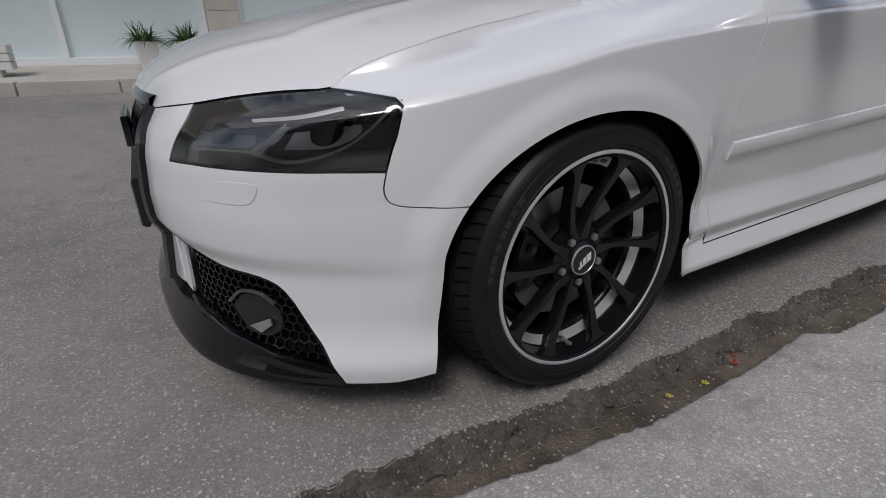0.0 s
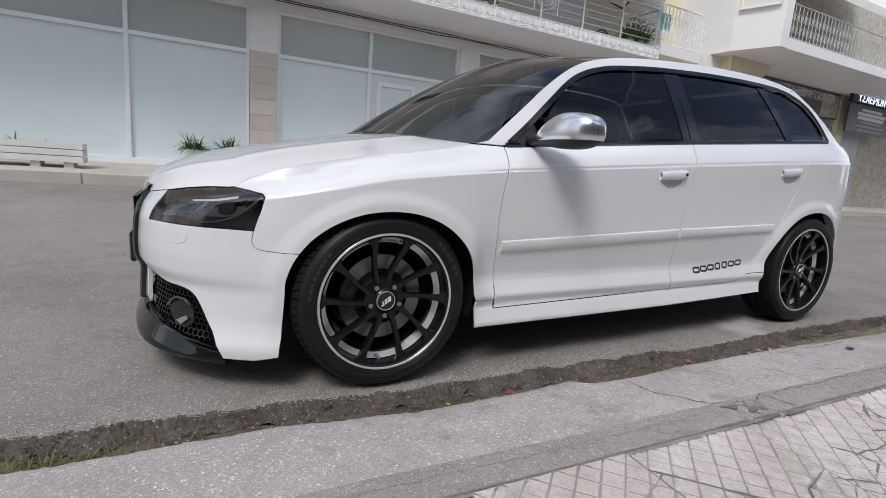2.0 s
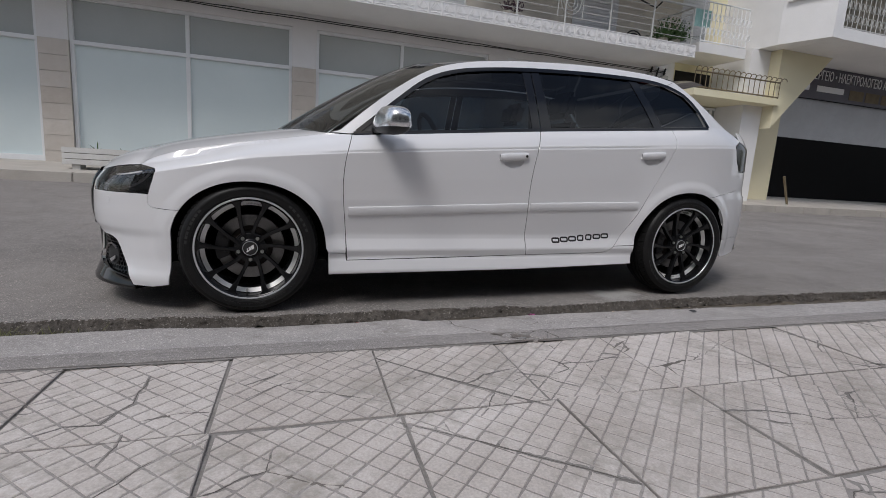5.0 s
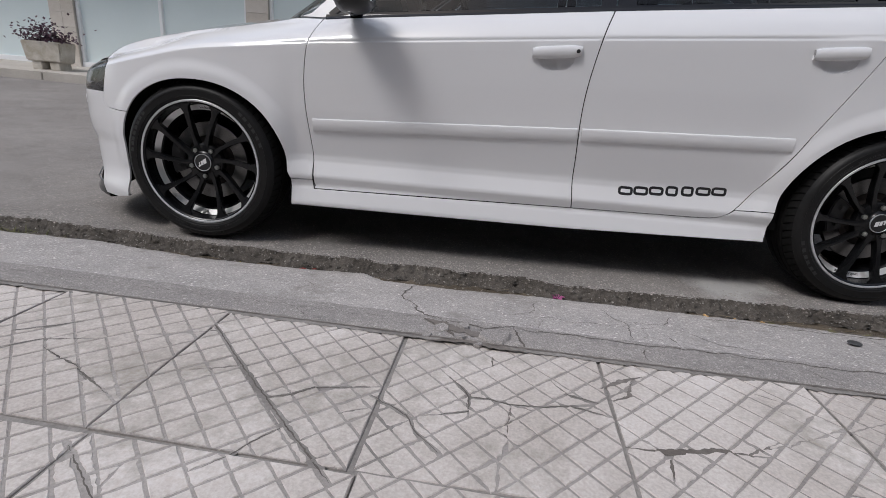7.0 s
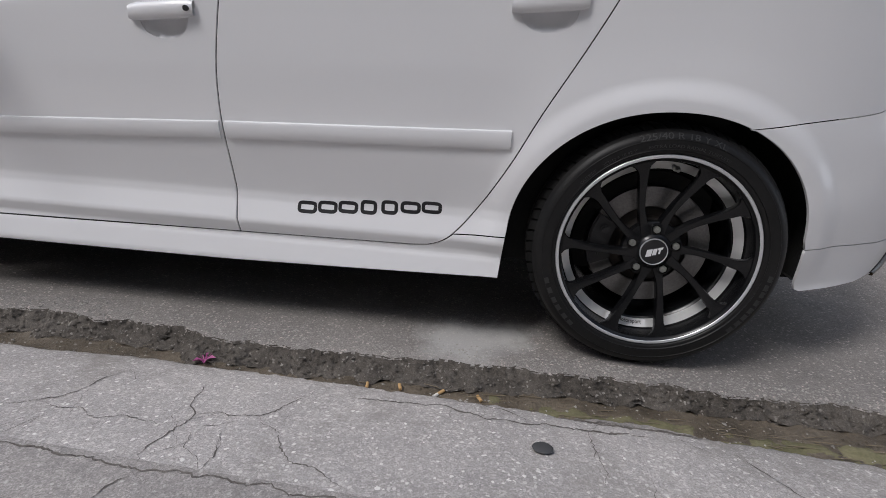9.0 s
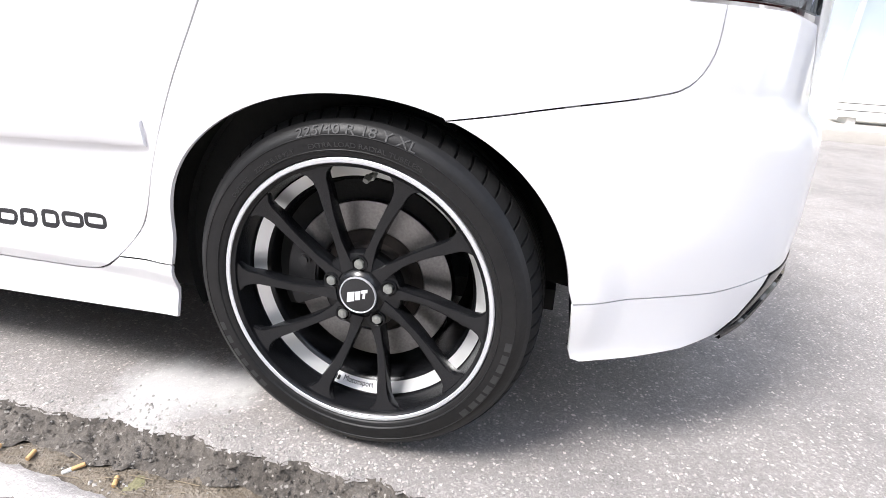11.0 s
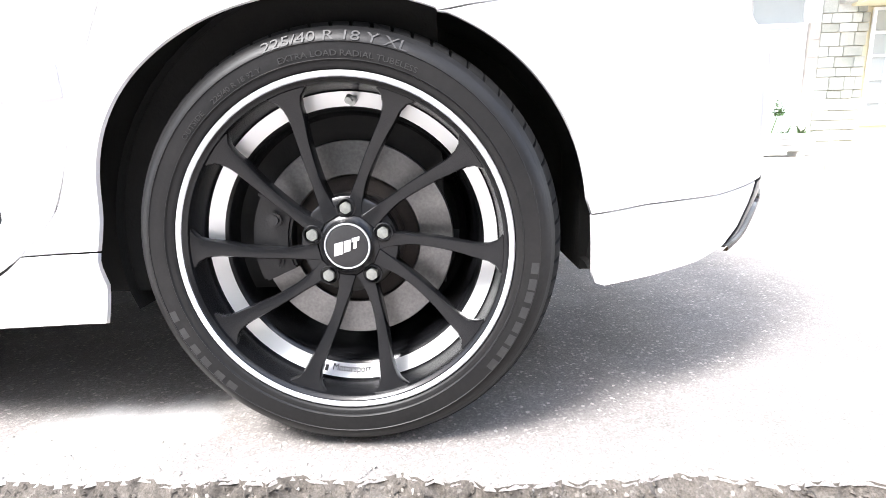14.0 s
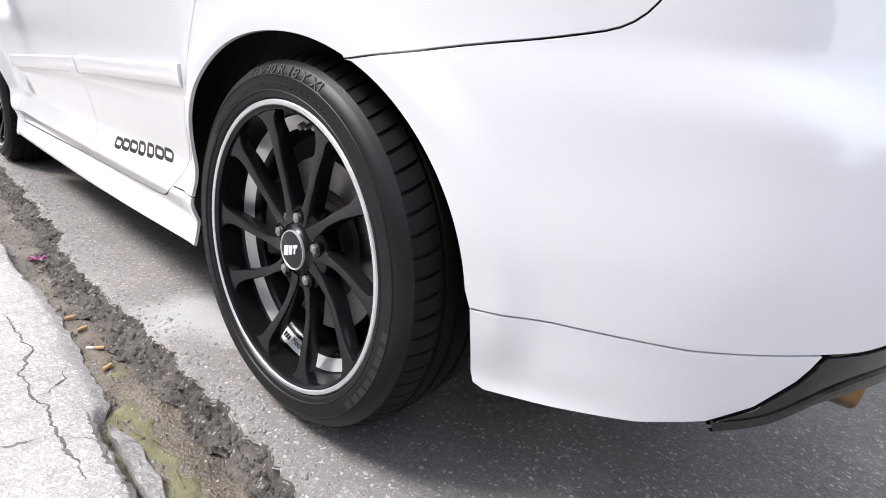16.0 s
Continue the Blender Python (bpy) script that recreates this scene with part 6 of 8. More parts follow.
rng = random.Random(11)
SIDEWALK = 0.355
slat_planter(-3.33, -2.07, 7.25, SIDEWALK - 0.01, "white planters")
slat_planter(6.6, 8.35, 7.45, SIDEWALK + 0.01, "white planters")
for x, y, z, n, l, w in ((-2.9, 7.42, 0.72, 8, 0.16, 0.012), (-2.55, 7.42, 0.71, 5, 0.12, 0.012), (7.95, 7.6, 0.72, 14, 0.34, 0.022), (8.22, 7.6, 0.71, 10, 0.30, 0.022), (7.3, 7.6, 0.71, 10, 0.3, 0.02)):
    bm = bmesh.new()
    tuft(bm, (x, y, z - 0.02), n, l, 0.04, rng, w, 0.35)
    tagged(part("agave_plant", bm, LEAF, None, "", True), "spiky green plant growing from a planter", "plant", "planter plants")
bm = bmesh.new()
add_tube(bm, (7.72, 7.6, 0.69), (7.80, 7.58, 1.02), 0.012, 6, 0.008)
bush(bm, (7.82, 7.58, 1.02), 0.08, 0.08, 0.16, 110, rng, 0.045)
tagged(part("flower_stalk", bm, LEAF, None, "", False), "tall flower stalk standing in a planter", "plant", "planter plants")
for x, y in ((-0.62, 7.9), (-0.08, 7.9)):
    pot = thing("flower_pot", "white square pot with an arching green plant", "plant pot", "white pots")
    bm = bmesh.new()
    for v in add_box(bm, x - 0.15, x + 0.15, y - 0.15, y + 0.15, 0.40, 0.76):
        if v.co.z < 0.5:
            v.co.x = x + (v.co.x - x) * 0.8
            v.co.y = y + (v.co.y - y) * 0.8
    part("pot", bm, WHITE_WOOD, pot, "", False, 0.015)
    bm = bmesh.new()
    tuft(bm, (x, y, 0.75), 130, 0.42, 0.10, rng, 0.012, 0.75)
    part("leaves", bm, LEAF, pot, "", True)
trough = thing("stone_trough", "weathered stone trough with purple plants on two feet", "planter")
bm = bmesh.new()
for v in add_box(bm, -7.75, -6.95, 7.1, 7.5, 0.50, 0.86):
    if v.co.z < 0.6:
        v.co.x = -7.35 + (v.co.x + 7.35) * 0.88
        v.co.y = 7.3 + (v.co.y - 7.3) * 0.85
part("trough", bm, STONE_POT, trough, "", False, 0.02)
for x in (-7.62, -7.26):
    box("foot", x, x + 0.2, 7.16, 7.44, 0.352, 0.50, STONE_POT, trough, "", 0.01)
bm = bmesh.new()
bush(bm, (-7.35, 7.3, 0.85), 0.55, 0.25, 0.28, 700, rng, 0.06)
part("plants", bm, LEAF_PURPLE, trough)
pots = thing("balcony_plants", "green potted plants at the balcony end", "plant")
bm = bmesh.new()
for x in (8.65, 9.0):
    add_tube(bm, (x, 7.6, 3.93), (x, 7.6, 4.15), 0.10, 12, 0.13)
part("pots", bm, STONE_POT, pots)
bm = bmesh.new()
for x in (8.6, 8.8, 9.05):
    tuft(bm, (x, 7.55, 4.1), 60, 0.55, 0.12, rng, 0.016, 0.5)
bush(bm, (8.85, 7.55, 4.1), 0.45, 0.25, 0.35, 350, rng, 0.06)
part("leaves", bm, LEAF, pots)
for x in (4.6, 4.85):
    small = thing("pot_plant", "small dark pot plant on the balcony", "plant", "balcony pot plants")
    bm = bmesh.new()
    add_tube(bm, (x, 7.6, 3.93), (x, 7.6, 4.1), 0.07, 10, 0.09)
    part("pot", bm, STONE_POT, small)
    bm = bmesh.new()
    bush(bm, (x, 7.6, 4.1), 0.15, 0.12, 0.30, 120, rng, 0.05)
    tagged(part("leaves", bm, LEAF_PURPLE, small), "", "", "", "stuff")
chair = thing("round_chair", "dark round wicker chair back on the balcony", "chair")
bm = bmesh.new()
for r in (0.10, 0.18, 0.24):
    for k in range(20):
        a, b = math.pi * k / 20, math.pi * (k + 1) / 20
        add_tube(bm, (7.9 + r * math.cos(a), 7.7, 3.95 + r * math.sin(a)), (7.9 + r * math.cos(b), 7.7, 3.95 + r * math.sin(b)), 0.018, 6)
part("wicker_back", bm, CABLE, chair)

# stone-clad entrance beside the shop
entry = thing("stone_entrance", "pale stone-clad wall with a white-barred window", "building")
box("entry_wall", 8.93, 12.3, FACE + 0.03, FACE + 0.3, 0.2, 3.0, CREAM, entry)
z = 0.40
while z < 2.9:
    h = rng.uniform(0.13, 0.24)
    x = 8.94
    while x < 9.72:
        w = min(rng.uniform(0.16, 0.34), 9.74 - x)
        if w > 0.06:
            bm = bmesh.new()
            add_box(bm, x + 0.006, x + w - 0.006, FACE - 0.012 - rng.uniform(0, 0.012), FACE + 0.03, z + 0.006, z + h - 0.006)
            part("stone", bm, CLADDING, entry, "", False, 0.006)
        x += w
    z += h
box("entry_glass", 9.8, 11.6, FACE, FACE + 0.025, 0.9, 2.8, UPPER_PANE, entry, "dim window panes")
for k in range(7):
    box("window_bar", 9.78 + 0.3 * k, 9.83 + 0.3 * k, FACE - 0.04, FACE, 0.9, 2.8, WHITE_FRAME, entry)
for k in range(6):
    box("window_bar", 9.78, 11.63, FACE - 0.037, FACE - 0.005, 0.88 + 0.38 * k, 0.93 + 0.38 * k, WHITE_FRAME, entry)

# cream corner house
house = thing("corner_house", "cream and white corner house with balconies over a workshop", "building")
box("cream_wall", 9.9, 13.2, FACE + 0.3, FACE + 0.6, 0.2, 11, CREAM, house)
BAY = [(11.65, 7.10), (11.96, 6.02), (12.25, 6.02), (12.25, FACE + 0.3), (11.65, FACE + 0.3)]
mesh_object("bay_wall", [(x, y, z) for z in (4.25, 11.0) for x, y in BAY], [(4, 3, 2, 1, 0), (5, 6, 7, 8, 9)] + [(k, (k + 1) % 5, (k + 1) % 5 + 5, k + 5) for k in range(5)], PLASTER, house)
box("bay_foot", 11.45, 12.1, 7.6, FACE + 0.29, 0.3, 4.246, PLASTER, house)
mesh_object("bracket", [(12.11, 7.3, 4.245), (13.9, 7.3, 4.245), (12.11, 7.3, 2.3), (12.11, FACE, 4.245), (13.9, FACE, 4.245), (12.11, FACE, 2.3)],
            [(0, 2, 1), (3, 4, 5), (0, 1, 4, 3), (1, 2, 5, 4), (2, 0, 3, 5)], CREAM, house, False, "sloping cream bracket")
box("overhang", 12.26, 30, 6.05, FACE + 0.3, 4.25, 4.50, PLASTER, house)
# brownish stone tone stands in for the shade on this recessed wall
box("upper_wall", 12.26, 30, FACE - 0.3, FACE + 0.3, 4.51, 11, STONE_POT, house)


def on_bay(f, z, out):
    """A point on the bay's slanting side: share of its width, height, distance before it."""
    x, y = 11.65 + 0.31 * f, 7.10 - 1.08 * f
    return (x - 0.961 * out, y - 0.276 * out, z)


mesh_object("window_blind", [on_bay(f, z, o) for o in (0.004, 0.03) for f, z in [(0.16, 5.27), (0.84, 5.27)] + [(0.5 + 0.34 * math.cos(math.pi * k / 12), 7.2 + 0.38 * math.sin(math.pi * k / 12)) for k in range(13)]],
            [tuple(range(14, -1, -1)), tuple(range(15, 30))] + [(k, (k + 1) % 15, (k + 1) % 15 + 15, k + 15) for k in range(15)], AWNING_WHITE, house, False, "cream blind in a tall arched window")
mesh_object("window_sill", [on_bay(f, z, o) for o in (-0.01, 0.08) for f, z in ((0.1, 5.20), (0.9, 5.20), (0.9, 5.265), (0.1, 5.265))],
            [(3, 2, 1, 0), (4, 5, 6, 7), (0, 1, 5, 4), (1, 2, 6, 5), (2, 3, 7, 6), (3, 0, 4, 7)], PLASTER, house)
bm = bmesh.new()
rim = [on_bay(0.12, 5.27, 0.02)] + [on_bay(0.5 - 0.38 * math.cos(math.pi * k / 14), 7.2 + 0.43 * math.sin(math.pi * k / 14), 0.02) for k in range(15)] + [on_bay(0.88, 5.27, 0.02)]
for p, q in zip(rim, rim[1:]):
    add_tube(bm, p, q, 0.045, 6)
part("window_arch", bm, CREAM, house)


def ornate_rail(name, x0, x1, y, z0, z1, mat, label, curl=0.0, step=0.13):
    """A railing of upright bars with scrolls between them."""
    r = thing(name, label, "railing")
    n = int((x1 - x0) / step)
    for z in (z0 + 0.04, z1):
        bm = bmesh.new()
        add_tube(bm, (x0, y, z), (x1, y, z), 0.018, 6)
        part("rail_bar", bm, mat, r)
    for k in range(n + 1):
        x = x0 + k * (x1 - x0) / n
        bm = bmesh.new()
        add_tube(bm, (x, y, z0), (x, y, z1), 0.010, 6)
        if curl:
            for i in range(6):
                a, b = math.pi * i / 6, math.pi * (i + 1) / 6
                add_tube(bm, (x, y - curl + curl * math.cos(a), z1 + curl * math.sin(a)), (x, y - curl + curl * math.cos(b), z1 + curl * math.sin(b)), 0.010, 6)
        else:
            for s, zc in ((0.05, z0 + 0.3 * (z1 - z0)), (0.05, z0 + 0.65 * (z1 - z0))):
                for i in range(10):
                    a, b = 2 * math.pi * i / 10, 2 * math.pi * (i + 1) / 10
                    add_tube(bm, (x + step / 2 + s * math.cos(a), y, zc + 1.6 * s * math.sin(a)), (x + step / 2 + s * math.cos(b), y, zc + 1.6 * s * math.sin(b)), 0.008, 5)
        part("bar", bm, mat, r)
    return r


box("small_balcony", 9.75, 11.25, 7.6, FACE + 0.3, 3.95, 4.18, PLASTER, house)
ornate_rail("balcony_railing", 9.78, 11.22, 7.63, 4.18, 5.12, WHITE_FRAME, "white scrolled iron balcony railing")
slatted("roller_shutter", 10.0, 11.0, FACE + 0.28, 4.2, 6.4, 0.075, SHUTTER, house, "grey roller shutter")
box("cage_slab", 9.4, 12.2, 7.2, FACE + 0.3, 2.86, 3.02, CREAM, house)
ornate_rail("cage_railing", 9.42, 12.15, 7.25, 3.02, 3.42, IRON, "brown iron railing with curled bar tips", 0.09, 0.17)
# near-black sheet in place of the shade behind the cage railing
box("dark_opening", 10.2, 11.4, FACE + 0.28, FACE + 0.298, 3.05, 3.75, ROOM_SHADE, house)
ornate_rail("balcony_railing", 12.3, 19.0, 6.1, 4.50, 5.31, RAIL, "grey scrolled iron balcony railing", 0.0, 0.16)
cloth = thing("house_awning", "white awning cloth over the corner balcony", "awning")
mesh_object("cloth", [(12.55, 5.95, 5.92), (19, 5.95, 5.92), (19, 7.9, 7.7), (12.55, 7.9, 7.7), (12.55, 5.93, 5.70), (19, 5.93, 5.70)], [(0, 1, 2, 3), (4, 5, 1, 0)], AWNING_WHITE, cloth)
cloth = thing("house_awning", "cream awning cloth over the small balcony", "awning")
mesh_object("cloth", [(9.1, 7.3, 5.55), (10.35, 7.3, 5.55), (10.35, FACE, 6.9), (9.1, FACE, 6.9), (9.1, 7.28, 5.35), (10.35, 7.28, 5.35)], [(0, 1, 2, 3), (4, 5, 1, 0)], AWNING_WHITE, cloth)
drape = thing("teal_sheet", "teal cloth hanging over the balcony railing", "cloth")
mesh_object("sheet", [(9.62 + 0.09 * i, 7.72 - 0.03 * (i % 2), z) for z in (4.95, 4.75, 4.55) for i in range(6)], [(r * 6 + k, r * 6 + k + 1, (r + 1) * 6 + k + 1, (r + 1) * 6 + k) for r in range(2) for k in range(5)], TEAL, drape)
# workshop: sign, half-open shutter, back wall painted near-black for the room's shade
box("workshop_back", 12.1, 30, FACE + 2.5, FACE + 2.7, 0.2, 4.3, ROOM_SHADE, house)
box("workshop_floor", 12.1, 30, FACE + 0.2, FACE + 2.5, 0.40, 0.46, PAVE, house)
box("workshop_side", 12.1, 13.55, FACE - 0.3, FACE + 0.0, 0.3, 4.25, CREAM, house)
slatted("roller_shutter", 13.55, 19.2, FACE - 0.25, 2.25, 3.38, 0.085, SHUTTER, house, "half-open grey roller shutter")
slatted("roller_shutter", 19.5, 21.5, FACE - 0.25, 0.45, 3.38, 0.085, SHUTTER, house, "closed grey roller shutter")
box("shutter_post", 19.2, 19.5, FACE - 0.3, FACE - 0.1, 0.4, 3.4, RAIL, house)
box("end_wall", 19.5, 30, FACE - 0.24, FACE - 0.05, 3.39, 4.25, CREAM, house)
box("end_wall", 21.52, 30, FACE - 0.24, FACE - 0.05, 0.3, 3.385, STONE_POT, house, "stained plaster wall beside the workshop")
box("end_pillar", 19.40, 19.85, FACE - 0.46, FACE - 0.31, 0.3, 4.24, CREAM, house)
board = thing("shop_sign", "dark shop sign with pale Greek lettering", "sign")
box("sign_board", 12.3, 19.35, FACE - 0.42, FACE - 0.34, 3.38, 4.24, SIGN, board)
box("pale_panel", 18.25, 19.3, FACE - 0.432, FACE - 0.421, 3.42, 4.16, STONE_POT, board, "faded pale panel of the sign")
me = words("ΣΥΝΕΡΓΕΙΟ \u2022 ΗΛΕΚΤΡΟΛΟΓΕΙΟ ΑΥΤΟΚΙΝΗΤΩΝ", 0.36, 0.005)
for v in me.vertices:
    v.co = (16.45 + v.co.x * 0.62, FACE - 0.43 - v.co.z, 3.90 + v.co.y)
me.materials.append(WHITE_PRINT)
ob = new("sign_lettering", me)
ob.parent = board
for x0, x1 in ((13.35, 14.3), (14.6, 15.7)):
    box("sign_bar", x0, x1, FACE - 0.426, FACE - 0.42, 3.58, 3.74, WHITE_PRINT, board)
for x0 in (15.95, 16.65, 17.35):
    box("sign_plate", x0, x0 + 0.6, FACE - 0.428, FACE - 0.42, 3.46, 3.74, IRON, board)
led = thing("led_sign", "black running-text sign with glowing blue-white Greek letters", "sign")
box("case", 19.25, 22.2, 7.70, 7.78, 3.98, 4.36, BLACK_TRIM, led, "", 0.01)
me = words("ΥΣΑΕΡΙΩΝ", 0.36, 0.004)
for v in me.vertices:
    v.co = (20.6 + v.co.x * 1.05, 7.69 - v.co.z, 4.05 + v.co.y)
LED = material("blue_white_diodes", (0.6, 0.65, 0.9), 0.4)
bsdf(LED).inputs["Emission Color"].default_value = (0.62, 0.66, 1.0, 1)
bsdf(LED).inputs["Emission Strength"].default_value = 1.6
me.materials.append(LED)
ob = new("led_letters", me)
ob.parent = led
for x in (19.8, 21.7):
    bm = bmesh.new()
    add_tube(bm, (x, 7.74, 4.35), (x, 7.74, 4.55), 0.02, 8)
    part("hanger", bm, CABLE, led)
notice = thing("notice_board", "dark hanging board with rows of pale writing", "sign")
box("board", 19.25, 22.2, 7.71, 7.77, 3.02, 3.96, SIGN, notice, "", 0.01)
for k, (x0, x1, h) in enumerate(((20.7, 22.1, 0.09), (20.45, 22.4, 0.11), (20.5, 22.3, 0.11), (20.75, 22.2, 0.05), (20.4, 22.4, 0.05), (20.6, 22.3, 0.05))):
    box("writing_bar", x0 - 0.6, x1 - 0.6, 7.704, 7.71, 3.80 - 0.135 * k - h / 2, 3.80 - 0.135 * k + h / 2, WHITE_PRINT if k < 3 else AWNING, notice)
post = thing("leaning_post", "dark metal post leaning on the workshop pavement", "post")
bm = bmesh.new()
add_tube(bm, (13.2, 7.3, 0.36), (12.92, 7.3, 1.10), 0.032, 10)
part("post", bm, IRON, post)
tip = Matrix.Translation((-1.65, 0, 0)) @ pose(0, 0, 0, 0, math.degrees(FAR_FALL), 0) @ Matrix.Translation((1.65, 0, -0.012))
for ob in [o for o in scene.objects if o.parent is None and o not in near_side]:
    ob.matrix_basis = tip @ ob.matrix_basis
# facing house fronts behind the camera
facing = thing("facing_houses", "plain grey house fronts along the near pavement", "building")
for x0, x1, top in ((-40, -9, 7.2), (-8.95, -2.5, 6.0), (-2.45, 3.0, 6.9), (3.05, 9.5, 5.6), (9.55, 40, 7.0)):
    box("house_front", x0, x1, -7.0, -6.5, 0, top, HOUSE, facing)
    box("roof_edge", x0, x1, -6.5, -6.1, top - 0.22, top, HOUSE, facing)
for x in range(-12, 14, 4):
    box("facing_window", x, x + 1.4, -6.5, -6.47, 1.0, 2.6, ROOM_SHADE, facing)
    box("facing_balcony", x - 0.4, x + 2.4, -6.5, -5.5, 3.2, 3.4, HOUSE, facing)


# pavement tiles: grooved cement squares, many of them cracked
GROOVE = worn("tile_groove_dirt", (0.255, 0.232, 0.216), (0.385, 0.357, 0.337), 5, 140, 0.95, 0.4, 0, 0, 0.003)
CRACK = worn("crack_dirt", (0.085, 0.074, 0.066), (0.17, 0.152, 0.138), 20, 120, 0.95, 0.3)
CRACK_DIRT = worn("tile_crack_dirt", (0.135, 0.117, 0.104), (0.235, 0.213, 0.196), 9, 140, 0.95, 0.4)
PITCH, SIDE = 0.4985, 0.4920


def clip(poly, p, n):
    """The part of a convex polygon where (q - p) . n >= 0."""
    out = []
    for a, b in zip(poly, poly[1:] + poly[:1]):
        da, db = (a[0] - p[0]) * n[0] + (a[1] - p[1]) * n[1], (b[0] - p[0]) * n[0] + (b[1] - p[1]) * n[1]
        if da >= 0:
            out.append(a)
        if da * db < 0:
            t = da / (da - db)
            out.append((a[0] + (b[0] - a[0]) * t, a[1] + (b[1] - a[1]) * t))
    return out


def shrink(poly, d):
    c = (sum(p[0] for p in poly) / len(poly), sum(p[1] for p in poly) / len(poly))
    out = poly
    for a, b in zip(poly, poly[1:] + poly[:1]):
        l = math.hypot(b[0] - a[0], b[1] - a[1])
        if l < 1e-6:
            continue
        n = (-(b[1] - a[1]) / l, (b[0] - a[0]) / l)
        if (c[0] - a[0]) * n[0] + (c[1] - a[1]) * n[1] < 0:
            n = (-n[0], -n[1])
        out = clip(out, (a[0] + n[0] * d, a[1] + n[1] * d), n)
        if len(out) < 3:
            return []
    return out


def split(polys, a, b, wide):
    """Cut the polygons that a crack from a to b runs through, leaving a gap."""
    l = math.dist(a, b)
    if l < 1e-6:
        return polys
    d = ((b[0] - a[0]) / l, (b[1] - a[1]) / l)
    n = (-d[1], d[0])
    out = []
    for q in polys:
        t0, t1 = 0.0, l
        for p, r in zip(q, q[1:] + q[:1]):
            e = (-(r[1] - p[1]), r[0] - p[0])
            away, speed = (a[0] - p[0]) * e[0] + (a[1] - p[1]) * e[1], d[0] * e[0] + d[1] * e[1]
            if abs(speed) < 1e-12:
                t1 = t1 if away >= 0 else -1.0
            elif speed > 0:
                t0 = max(t0, -away / speed)
            else:
                t1 = min(t1, -away / speed)
        if t1 - t0 < 0.006:
            out.append(q)
            continue
        for s in (1, -1):
            c = clip(q, (a[0] + s * n[0] * wide, a[1] + s * n[1] * wide), (s * n[0], s * n[1]))
            if len(c) > 2:
                out.append(c)
    return out


